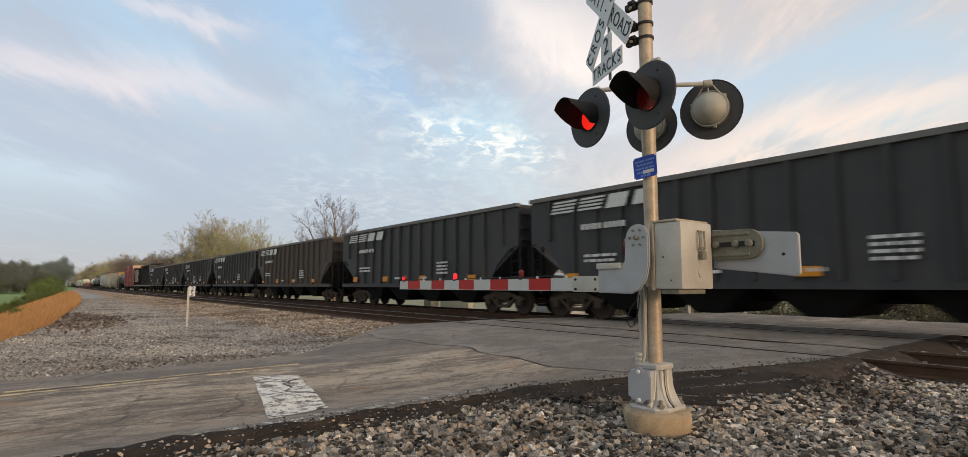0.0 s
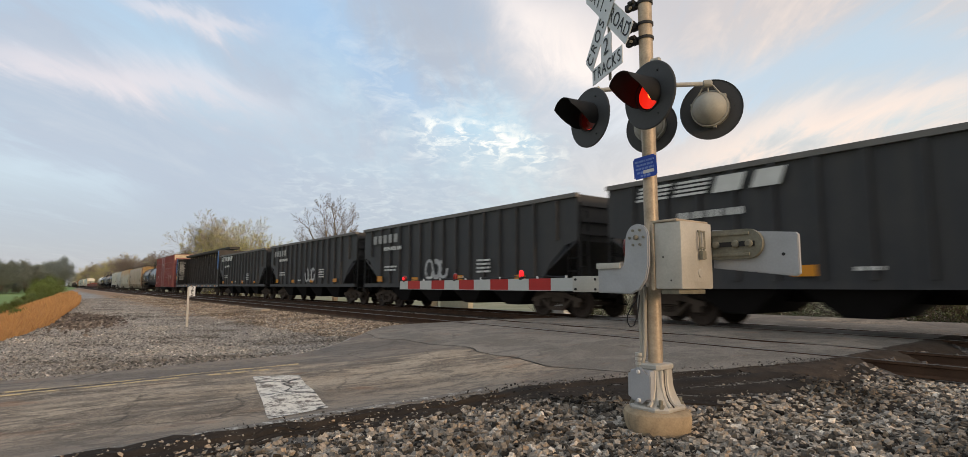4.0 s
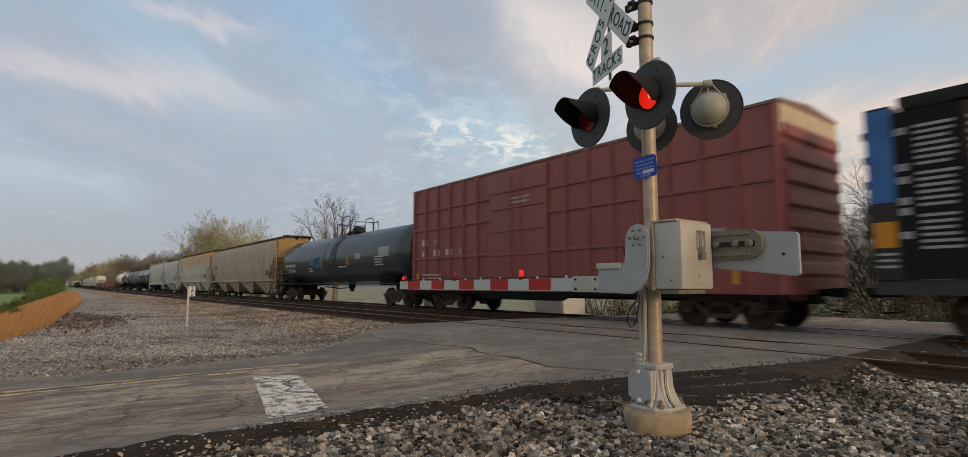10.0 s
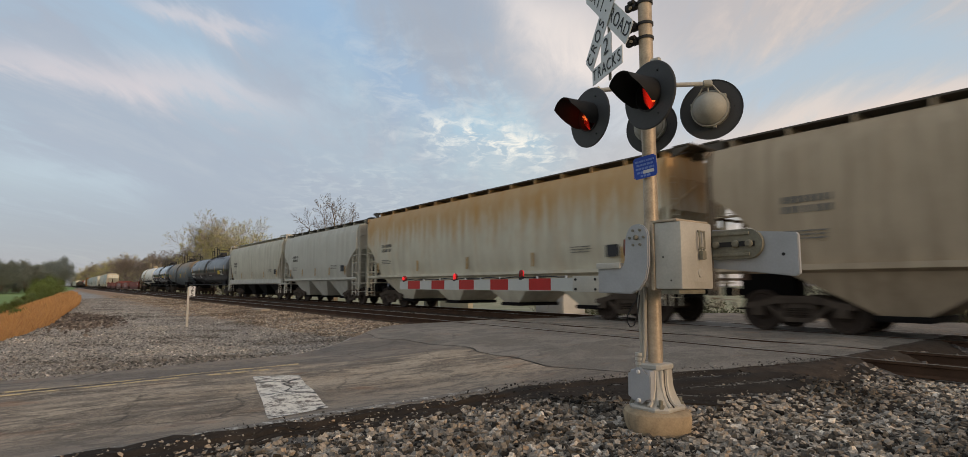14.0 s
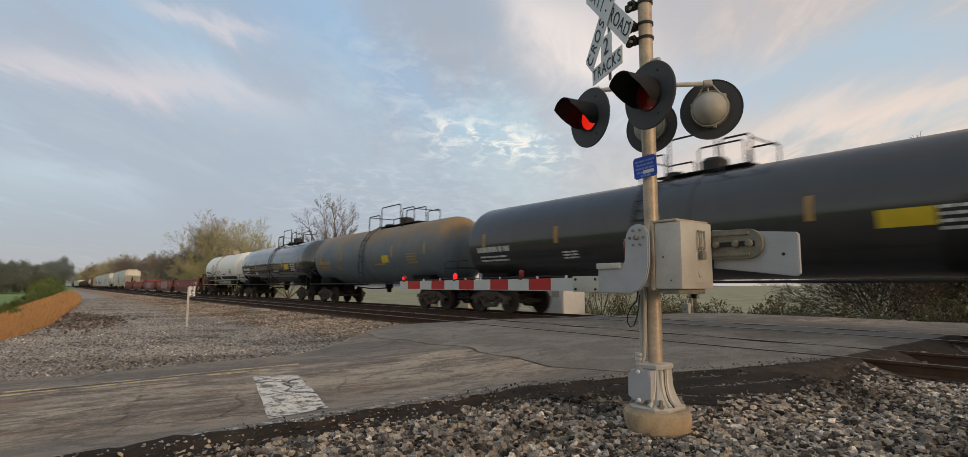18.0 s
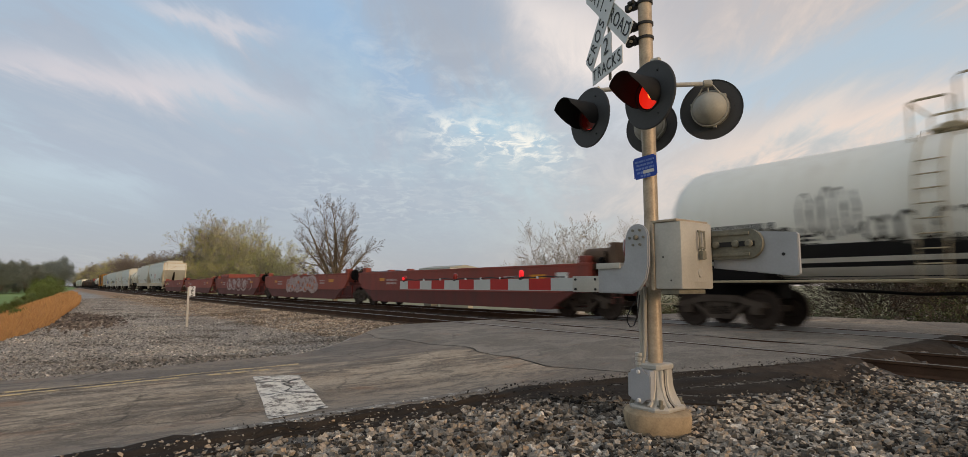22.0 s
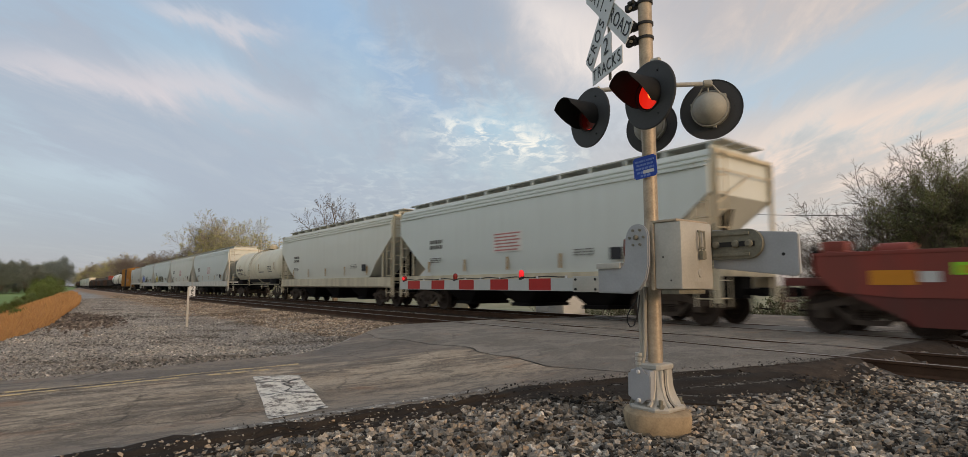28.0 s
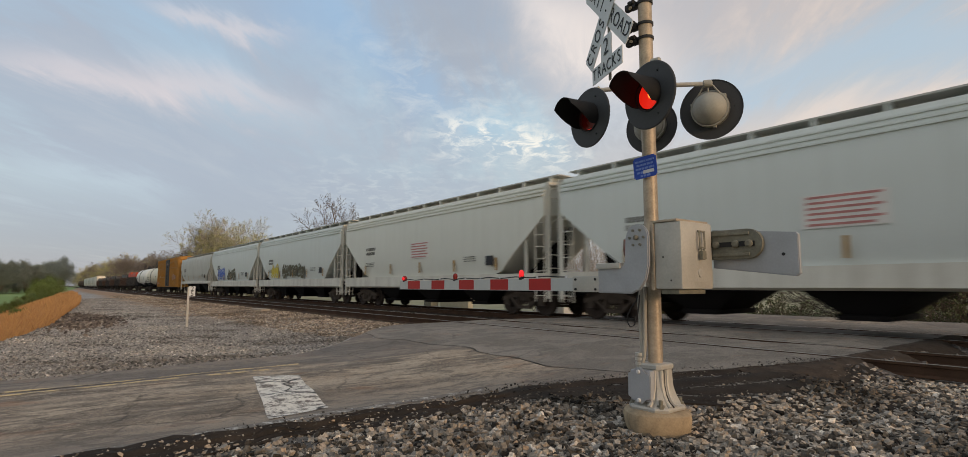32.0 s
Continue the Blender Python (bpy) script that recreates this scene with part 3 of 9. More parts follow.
def dirt_fillet(y0, y1, reach, seed):
    """Dirt and crumbs heaped against the open end of the paving, falling away from it."""
    rng = random.Random(seed)
    rows = []
    for j in range(int((y1 - y0) / 0.06) + 1):
        y = y0 + 0.06 * j
        x = float(road_right(y)) - 0.07 + rng.uniform(-0.03, 0.03)
        far = float(road_right(y)) + reach * (0.75 + 0.3 * math.sin(y * 3.1 + seed))
        row = []
        for k in range(13):
            t = k / 12
            px, hump = x + (far - x) * t, 0.5 + 0.5 * math.cos(math.pi * min(1.0, t * 1.02))
            lo = float(ground_z(px, y)) - 0.02
            row.append((px, y, lo + (float(road_z(y)) + 0.02 - lo) * hump + rng.uniform(-0.016, 0.016) * min(1.0, 4 * t)))
        rows.append(row)
    bm = bmesh.new()
    loft(bm, rows, close=False, cap=False)
    tagged(part("dirt_fillet", bm, M["dry_dirt"], sharp=80), "dark crumbly dirt heaped at the end of the paving", "dirt", kind="structure")


for k, (a, b, r_) in enumerate(((rail_rows[0] + 0.05, rail_rows[1] - 0.05, 0.7), (rail_rows[1] + 0.05, rail_rows[2] - 0.05, 0.95), (rail_rows[2] + 0.05, rail_rows[3] - 0.05, 0.5), (6.9, rail_rows[0] - 0.05, 0.8))):
    dirt_fillet(a, b, r_, k)

rng = random.Random(14)
for x, y in ((-11.6, 12.6), (-9.8, 12.2), (-8.1, 12.9), (-6.4, 7.9), (-7.2, 11.2)):
    bm = bmesh.new()
    w_ = rng.uniform(0.16, 0.3)
    loft(bm, [[(x + w_ * t, y + s_ * 0.035 * rng.uniform(0.6, 1.2), float(road_z(y)) + 0.024) for s_ in (-1, 1)] for t in (0.0, 0.3, 0.7, 1.0)], close=False, cap=False)
    tagged(part("paint_scrap", bm, M["edge_paint"]), "small worn scrap of white paint on the crossing", "road marking", kind="structure")

# ---- tracks ----
RAIL = [(-0.075, -0.18), (0.075, -0.18), (0.075, -0.168), (0.012, -0.145), (0.012, -0.045), (0.036, -0.035), (0.036, -0.006), (0.026, 0.0),
        (-0.026, 0.0), (-0.036, -0.006), (-0.036, -0.035), (-0.012, -0.045), (-0.012, -0.145), (-0.075, -0.168)]


def make_track(yc, x0, x1, label):
    track = empty("track", Matrix.Translation((0, yc, 0)), label, "railway track", "tracks", "structure")
    for s in (-1, 1):
        bm = bmesh.new()
        prism(bm, [(s * HALF + u, w) for u, w in RAIL], "x", x0, x1)
        part("rail", bm, M["rail_side"], track, "rusty steel rail")
        bm = bmesh.new()
        prism(bm, [(s * HALF + u, w) for u, w in ((-0.034, 0.0005), (0.034, 0.0005), (0.026, 0.003), (-0.026, 0.003))], "x", x0, x1)
        part("rail_head", bm, M["steel"], track, "polished running surface")
    bm = bmesh.new()
    box(bm, -0.115, 0.115, -1.3, 1.3, -0.36, -0.178, 0.012)
    me = mesh_of("tie", bm, M["tie"])
    rng = random.Random(3)
    rest = bmesh.new()
    n_part = 0
    for k in range(int((x1 - x0) / 0.53)):
        x = x1 - k * 0.53
        if -13.4 < x < -3.4:
            continue
        if x > -90:
            share("tie", me, track, pose(x + rng.uniform(-0.03, 0.03), rng.uniform(-0.04, 0.04), rng.uniform(-0.008, 0.004), 0, 0, rng.uniform(-1, 1)))
            n_part += 1
        elif x > -260:
            box(rest, x - 0.115, x + 0.115, -1.3, 1.3, -0.36, -0.178)
    tagged(part("ties", rest, M["tie"], track), kind="stuff")


make_track(NEAR, -900, 14, "railway track with worn rails on dark wooden ties")
make_track(FAR, -1400, 40, "railway track with polished rails under the passing train")

# ---- crossing signal beside the road ----
PX, PY, PZ = -3.06, 4.27, -0.2
FLASH = []      # (turning lamp disc, its place, which half of the beat)


def axes(at, n):
    """A frame at a point: x to the right and z up for someone who faces the plate, y away from them."""
    n = Vector(n).normalized()
    r = (-n).cross(Vector((0, 0, 1))).normalized()
    return Matrix.Translation(at) @ Matrix((r, -n, r.cross(-n))).transposed().to_4x4()


def make_signal():
    sig = empty("crossing_signal", Matrix.Translation((PX, PY, PZ)), "weathered aluminium railroad crossing signal mast with flashing red lamps", "crossing signal")

    def P(x, y, z):
        return (x - PX, y - PY, z - PZ)

    bm = bmesh.new()
    lathe(bm, [(0.02, 0.064), (3.9, 0.064)], 28, (0, 0, 0.5), (0, 0, 1))
    part("mast", bm, M["alu_pole"], sig)
    bm = bmesh.new()
    prof = [(-0.25, 0.25), (-0.05, 0.265), (0.03, 0.285), (0.10, 0.295), (0.135, 0.288), (0.155, 0.265), (0.163, 0.2), (0.165, 0.02)]
    lathe(bm, prof, 28, (0, 0, 0), (0, 0, 1))
    for v in bm.verts:
        a = math.atan2(v.co.y, v.co.x)
        k = 1 + 0.035 * math.cos(4 * a) + 0.012 * math.sin(7 * a + v.co.z * 9)
        v.co.x, v.co.y = v.co.x * k, v.co.y * k
    part("footing", bm, M["stained_concrete"], sig, "stained round concrete footing")
    # cast base: flared foot, square column, cap
    bm = bmesh.new()

    def sq(h, z, c=0.25):
        k = h * (1 - c)
        return [(h, -k, z), (h, k, z), (k, h, z), (-k, h, z), (-h, k, z), (-h, -k, z), (-k, -h, z), (k, -h, z)]

    loft(bm, [sq(0.198, 0.155, 0.4), sq(0.204, 0.18, 0.4), sq(0.196, 0.197, 0.4), sq(0.175, 0.205, 0.4), sq(0.152, 0.235), sq(0.130, 0.29), sq(0.114, 0.36), sq(0.106, 0.50), sq(0.118, 0.507), sq(0.120, 0.535), sq(0.112, 0.548), sq(0.08, 0.553)])
    part("cast_base", bm, M["alu"], sig)
    for k in range(4):
        a = radians(45 + 90 * k)
        bm = bmesh.new()
        tube(bm, [(0.2 * math.cos(a), 0.2 * math.sin(a), 0.15), (0.2 * math.cos(a), 0.2 * math.sin(a), 0.26)], 0.016, 8)
        lathe(bm, [(0, 0.03), (0.03, 0.03)], 6, (0.2 * math.cos(a), 0.2 * math.sin(a), 0.19), (0, 0, 1))
        part("anchor_bolt", bm, M["slot"], sig)
    # raised cast ribs that sweep out to the flange
    for x, y, ux, uy in ((0.106, -0.075, 1, 0), (0.106, 0.0, 1, 0), (0.06, -0.106, 0, -1)):
        bm = bmesh.new()
        tube(bm, [(x, y, 0.50), (x, y, 0.38), (x + ux * 0.016, y + uy * 0.016, 0.30), (x + ux * 0.045, y + uy * 0.045, 0.235), (x + ux * 0.085, y + uy * 0.085, 0.20)], 0.02, 8)
        part("cast_rib", bm, M["alu"], sig)
    bm = bmesh.new()
    tube(bm, [(0.109, -0.038, 0.53), (0.109, -0.038, 0.38), (0.124, -0.038, 0.30), (0.155, -0.038, 0.235), (0.20, -0.038, 0.198)], 0.006, 6)
    part("base_seam", bm, M["black"], sig)
    # junction box
    m = pose(-0.035, -0.135, 0.365, 0, 0, 2)
    bm = bmesh.new()
    box(bm, -0.105, 0.105, -0.045, 0.13, -0.135, 0.13, 0.015)
    jb = part("junction_box", bm, M["alu_grey"], sig, at=m)
    bm = bmesh.new()
    outline = [(-0.115, -0.10), (-0.06, -0.11), (-0.03, -0.15), (0.03, -0.15), (0.06, -0.11), (0.115, -0.10), (0.115, 0.10), (0.06, 0.11), (0.03, 0.155), (-0.03, 0.155), (-0.06, 0.11), (-0.115, 0.10)]
    prism(bm, outline, "y", -0.068, -0.046)
    bmesh.ops.bevel(bm, geom=bm.edges[:], offset=0.006, segments=2, affect="EDGES")
    part("box_cover", bm, M["alu_grey"], jb)
    for z in (-0.12, 0.12):
        bm = bmesh.new()
        lathe(bm, [(0, 0.018), (0.018, 0.016), (0.022, 0.003)], 10, (0, -0.068, z), (0, -1, 0))
        part("cover_screw", bm, M["white_sign"], jb)
    bm = bmesh.new()
    tube(bm, [(-0.10, -0.05, 1.22), (-0.10, -0.06, 1.05), (-0.075, -0.08, 0.8), (-0.07, -0.08, 0.66), (-0.1, -0.09, 0.58), (-0.105, -0.1, 0.5)], 0.026, 10)
    con = part("conduit", bm, M["conduit"], sig)
    bm = bmesh.new()
    tube(bm, [(-0.035, -0.075, 1.22), (-0.04, -0.08, 1.0), (-0.045, -0.085, 0.75), (-0.055, -0.09, 0.6), (-0.075, -0.1, 0.52)], 0.018, 10)
    part("conduit", bm, M["conduit"], sig)
    for z in (0.53, 0.57, 0.61):
        bm = bmesh.new()
        lathe(bm, [(0, 0.038), (0.022, 0.038)], 12, (-0.1, -0.095, z), (0, 0, 1))
        part("conduit_fitting", bm, M["alu"], con)
    # gate mechanism case
    bm = bmesh.new()
    box(bm, *[v for p in zip(P(-2.78, 3.91, 1.0), P(-2.53, 4.36, 1.545)) for v in p], 0.018)
    case = part("gate_mechanism_case", bm, M["alu"], sig)
    bm = bmesh.new()
    x0, y0, z0 = P(-2.80, 3.90, 0.99)
    box(bm, x0 - 0.015, x0 + 0.02, y0, y0 + 0.47, z0, z0 + 0.575, 0.008)
    part("case_flange", bm, M["alu_pole"], case)
    bm = bmesh.new()
    box(bm, x0 - 0.01, x0 + 0.24, y0 + 0.0, y0 + 0.46, z0 + 0.555, z0 + 0.575, 0.008)
    part("case_lid", bm, M["alu_pole"], case)
    bm = bmesh.new()
    box(bm, x0 + 0.05, x0 + 0.22, y0 + 0.04, y0 + 0.42, z0 - 0.03, z0 + 0.01, 0.01)
    part("case_bottom", bm, M["slot"], case)
    xf = P(-2.53, 0, 0)[0]
    yc, zc = P(0, 4.17, 1.37)[1:]
    bm = bmesh.new()
    for dy in (-0.035, 0.035):
        tube(bm, [(xf + 0.012, yc + dy, zc + 0.1), (xf + 0.025, yc + dy, zc + 0.09), (xf + 0.025, yc + dy, zc - 0.04), (xf + 0.012, yc + dy, zc - 0.05)], 0.008, 6)
    tube(bm, [(xf + 0.02, yc - 0.05, zc + 0.1), (xf + 0.02, yc + 0.05, zc + 0.1)], 0.008, 6)
    part("hasp", bm, M["slot"], case)
    bm = bmesh.new()
    box(bm, xf + 0.01, xf + 0.045, yc - 0.03, yc + 0.03, zc - 0.13, zc - 0.06, 0.01)
    tube(bm, [(xf + 0.028, yc - 0.02, zc - 0.065), (xf + 0.028, yc - 0.02, zc - 0.03), (xf + 0.028, yc + 0.02, zc - 0.03), (xf + 0.028, yc + 0.02, zc - 0.065)], 0.007, 6)
    part("padlock", bm, M["slot"], case)
    bm = bmesh.new()
    lathe(bm, [(0, 0.036), (0.008, 0.034), (0.01, 0.003)], 14, (xf, yc, zc - 0.24), (1, 0, 0))
    part("cast_emblem", bm, M["alu"], case)
    bm = bmesh.new()
    box(bm, xf, xf + 0.004, yc - 0.1, yc + 0.1, zc - 0.315, zc - 0.30)
    part("cast_bar", bm, M["alu"], case)
    for dx, dz in ((0.1, 0.27), (0.17, 0.08)):
        bm = bmesh.new()
        lathe(bm, [(0, 0.008), (0.004, 0.006)], 8, (x0 + dx, y0 + 0.01, z0 + dz), (0, -1, 0))
        part("case_screw", bm, M["black"], case)
    # hinge plate that carries the arm
    ya = P(0, 3.88, 0)[1]
    arc = [(-2.91 + 0.115 * math.cos(radians(t)), 1.43 + 0.115 * math.sin(radians(t))) for t in range(180, -1, -20)]
    low = [(-2.80, 1.2), (-2.83, 1.08), (-2.89, 1.0), (-2.98, 0.96), (-3.34, 0.965), (-3.34, 1.175), (-3.1, 1.175), (-3.05, 1.19), (-3.03, 1.24)]
    outline = [(x - PX, z - PZ) for x, z in arc + low]
    bm = bmesh.new()
    prism(bm, outline, "y", ya - 0.03, ya + 0.0)
    bmesh.ops.bevel(bm, geom=[e for e in bm.edges if abs(e.verts[0].co.y - e.verts[1].co.y) < 0.001], offset=0.008, segments=2, affect="EDGES")
    plate = part("hinge_plate", bm, M["alu_grey"], sig)
    hx, hz = -2.91 - PX, 1.43 - PZ
    for k in range(6):
        a = radians(60 * k)
        bm = bmesh.new()
        lathe(bm, [(0, 0.012), (0.012, 0.012)], 6, (hx + 0.07 * math.cos(a), ya - 0.03, hz + 0.07 * math.sin(a)), (0, -1, 0))
        part("hinge_bolt", bm, M["slot"], plate)
    bm = bmesh.new()
    lathe(bm, [(0, 0.02), (0.025, 0.02), (0.035, 0.012)], 8, (hx, ya - 0.03, hz), (0, -1, 0))
    part("hinge_nut", bm, M["slot"], plate)
    bm = bmesh.new()
    tube(bm, [(hx, ya, hz), (hx + 0.05, P(0, 4.42, 0)[1], hz)], 0.035, 10)
    part("main_shaft", bm, M["slot"], sig)
    bm = bmesh.new()
    box(bm, *[v for p in zip(P(-3.34, 3.83, 1.175), P(-3.08, 3.95, 1.225)) for v in p], 0.006)
    part("arm_clamp", bm, M["alu"], plate)
    bm = bmesh.new()
    lathe(bm, [(-0.03, 0.05), (0.0, 0.075), (0.05, 0.075), (0.06, 0.02)], 16, P(-3.16, 4.08, 1.37), (-0.6, -0.6, 0))
    part("bell", bm, M["red_dark"], sig, "small dark red housing")
    # counterweight arm
    yw = P(0, 4.44, 0)[1]
    bm = bmesh.new()
    prism(bm, [(x - PX, z - PZ) for x, z in ((-2.56, 1.175), (-1.90, 1.10), (-1.87, 1.12), (-1.87, 1.415), (-1.89, 1.435), (-2.56, 1.50))], "y", yw - 0.02, yw + 0.02)
    bmesh.ops.bevel(bm, geom=[e for e in bm.edges if abs(e.verts[0].co.y - e.verts[1].co.y) < 0.001], offset=0.006, segments=2, affect="EDGES")
    cw = part("counterweight_arm", bm, M["alu_grey"], sig)
    z0, z1 = 1.245 - PZ, 1.485 - PZ
    bm = bmesh.new()
    r = (z1 - z0) / 2
    cx, cz = -2.24 - PX, (z0 + z1) / 2
    out = [(-2.72 - PX, z0), (cx, z0)] + [(cx + r * math.sin(radians(t)), cz - r * math.cos(radians(t))) for t in range(15, 180, 15)] + [(cx, z1), (-2.72 - PX, z1)]
    prism(bm, out, "y", yw - 0.06, yw - 0.021)
    part("slotted_link", bm, M["slot"], cw)
    for z in (z0 + 0.035, z1 - 0.035):
        bm = bmesh.new()
        box(bm, -2.7 - PX, cx + 0.02, yw - 0.075, yw - 0.059, z - 0.012, z + 0.012, 0.004)
        part("link_rib", bm, M["slot"], cw)
    bm = bmesh.new()
    box(bm, -2.6 - PX, cx + 0.06, yw - 0.066, yw - 0.059, cz - 0.02, cz + 0.02)
    part("link_slot", bm, M["black"], cw)
    for x in (-2.5, -2.33, -2.22):
        bm = bmesh.new()
        lathe(bm, [(0, 0.03), (0.02, 0.03), (0.028, 0.018)], 10, (x - PX, yw - 0.066, cz), (0, -1, 0))
        part("link_bolt", bm, M["slot"], cw)
    bm = bmesh.new()
    lathe(bm, [(0, 0.013), (0.004, 0.013)], 12, (-1.98 - PX, yw - 0.021, 1.27 - PZ), (0, -1, 0))
    part("arm_hole", bm, M["black"], cw)
    # loose cable loop under the case
    bm = bmesh.new()
    tube(bm, [P(-3.04 + a_, 4.0, b_) for a_, b_ in ((0.02, 1.0), (0.0, 0.90), (-0.06, 0.84), (-0.10, 0.77), (-0.105, 0.71), (-0.075, 0.67), (-0.035, 0.685), (-0.005, 0.75), (0.02, 0.84), (0.03, 0.95))], 0.006, 6)
    part("loose_cable", bm, M["black"], sig)
    # lamps on their hangers
    bm = bmesh.new()
    lathe(bm, [(-0.07, 0.075), (-0.06, 0.09), (0.06, 0.09), (0.07, 0.075)], 16, (0, 0, 3.08), (0, 0, 1))
    for t in range(4):
        a = radians(45 + 90 * t)
        box(bm, 0.085 * math.cos(a) - 0.025, 0.085 * math.cos(a) + 0.025, 0.085 * math.sin(a) - 0.025, 0.085 * math.sin(a) + 0.025, 3.04, 3.12, 0.008)
    part("arm_clamp", bm, M["slot"], sig)
    shell = [(0.0, 0.15), (0.05, 0.155), (0.075, 0.15), (0.11, 0.13), (0.15, 0.095), (0.175, 0.05), (0.18, 0.0)]
    for x, y, z_lamp, n, front, beat in ((-2.68, 3.76, 2.58, (-0.16, -1, 0), True, 0), (-3.44, 3.89, 2.60, (-0.16, -1, 0), True, 1), (-2.71, 4.75, 2.66, (-0.32, 1, 0.05), False, 0), (-3.46, 4.88, 2.69, (-0.2, 1, 0.0), False, 1)):
        f = axes(P(x, y, z_lamp), n)
        bm = bmesh.new()
        lathe(bm, [(-0.004, 0.125), (-0.004, 0.273), (0.002, 0.281), (0.010, 0.281), (0.010, 0.276), (0.004, 0.27), (0.004, 0.125)], 48, (0, 0, 0), (0, 1, 0), ring=True)
        lamp_ = part("background_disc", bm, M["disc"], sig, "dark round lamp background", at=f, sharp=30)
        bm = bmesh.new()
        lathe(bm, [(0.005, 0.17)] + [(a + 0.005, b) for a, b in shell] + [(0.16, 0.0), (0.1, 0.11), (0.005, 0.15)], 26, (0, 0, 0), (0, 1, 0), ring=True)
        part("lamp_housing", bm, M["lamp_shell"] if not front else M["disc"], lamp_)
        for t in (0, 120, 240):
            bm = bmesh.new()
            a = radians(t + 20)
            box(bm, 0.165 * math.cos(a) - 0.016, 0.165 * math.cos(a) + 0.016, 0.0, 0.05, 0.165 * math.sin(a) - 0.016, 0.165 * math.sin(a) + 0.016, 0.005)
            part("housing_lug", bm, M["lamp_shell"], lamp_)
        bm = bmesh.new()
        lathe(bm, [(-0.006, 0.137), (-0.016, 0.137), (-0.016, 0.126), (0.06, 0.12), (0.06, 0.13)], 32, (0, 0, 0), (0, 1, 0), ring=True)
        part("lens_ring", bm, M["black"], lamp_)
        # the hood: a long half tube over the lens
        bm = bmesh.new()
        rows = []
        for j in range(9):
            d = -0.01 - 0.30 * j / 8
            half = radians(128 - 62 * max(0.0, (j - 2) / 6))
            ring, inner = [], []
            for k in range(21):
                a = -half + 2 * half * k / 20
                ring.append((0.142 * math.sin(a), d, 0.142 * math.cos(a)))
                inner.append((0.137 * math.sin(a), d, 0.137 * math.cos(a)))
            rows.append(ring + inner[::-1])
        loft(bm, rows)
        part("hood", bm, M["hood"], lamp_)
        # hanger over the housing and the pipe that runs to the mast
        top = f @ Vector((0, 0.09, 0.25))
        knee = Vector((top.x, top.y, 3.08))
        back = f.inverted()
        bm = bmesh.new()
        for dx in (-0.045, 0.0, 0.045):
            tube(bm, [(dx * 2.2, 0.07, 0.12), (dx, 0.085, 0.2), back @ knee], 0.008, 6)
        lathe(bm, [(-0.04, 0.024), (-0.032, 0.034), (0.032, 0.034), (0.04, 0.024)], 12, back @ knee, (1, 0.4, 0))
        part("lamp_hanger", bm, M["lamp_shell"], lamp_)
        bm = bmesh.new()
        hub = back @ Vector((0, 0, 3.08))
        out = (back @ knee) - hub
        tube(bm, [hub, back @ knee], 0.021, 10)
        tube(bm, [hub + out * 0.10, hub + out * 0.34], 0.036, 10)
        part("lamp_pipe", bm, M["alu"], lamp_)
        for t in (60, 180, 300):
            bm = bmesh.new()
            tube(bm, [(0.205 * math.cos(radians(t)), 0.004, 0.205 * math.sin(radians(t))), (0.205 * math.cos(radians(t)), -0.012, 0.205 * math.sin(radians(t)))], 0.008, 6)
            part("disc_bolt", bm, M["black"], lamp_)
        if not front:
            bm = bmesh.new()
            lathe(bm, [(0.046, 0.158), (0.048, 0.170), (0.066, 0.168), (0.068, 0.156)], 32, (0, 0, 0), (0, 1, 0), ring=True)
            part("housing_seam", bm, M["lamp_shell"], lamp_)
        # a disc that turns: one face alight, the other dark
        bm = bmesh.new()
        lathe(bm, [(-0.022, 0.004), (-0.019, 0.05), (-0.004, 0.112), (0.004, 0.112), (0.019, 0.05), (0.022, 0.004)], 28, (0, 0, 0), (0, 1, 0))
        lathe(bm, [(-0.028, 0.004), (-0.026, 0.026), (-0.014, 0.032)], 14, (0.058, 0.004, -0.012), (0, 1, 0))
        tube(bm, [(0.02, -0.022, -0.024), (0.085, -0.014, -0.006)], 0.013, 6)
        disc = part("signal_light", bm, M["red_lit"], lamp_, "red signal light", at=Matrix.Translation((0, 0.004, 0)))
        disc.data.materials.append(M["red_dark"])
        disc.data.materials.append(M["red_hot"])
        for poly in disc.data.polygons:
            hot = poly.center.y < -0.008 and (Vector((poly.center.x - 0.055, poly.center.z + 0.013)).length < 0.042) and poly.area < 0.0009
            poly.material_index = 1 if poly.center.y > 0.0 else (2 if hot else 0)
        FLASH.append((disc, Vector((0, 0.004, 0)), beat))
    # crossbuck
    n = (-0.40, -0.917, 0)
    c = Vector(P(-3.495, 4.26, 3.792))
    f = axes(c, n)
    for turn_, words, push in ((-45, "RAILROAD", 0.0), (45, "CROSSING", -0.014)):
        bm = bmesh.new()
        box(bm, -0.61, 0.61, push - 0.005, push + 0.002, -0.1145, 0.1145)
        bmesh.ops.bevel(bm, geom=[e for e in bm.edges if abs(e.verts[0].co.y - e.verts[1].co.y) > 0.003], offset=0.02, segments=3, affect="EDGES")
        blade = part("crossbuck_blade", bm, M["white_sign"], sig, "white crossbuck blade with black letters", at=f @ Matrix.Rotation(radians(-turn_), 4, "Y"))
        half = len(words) // 2
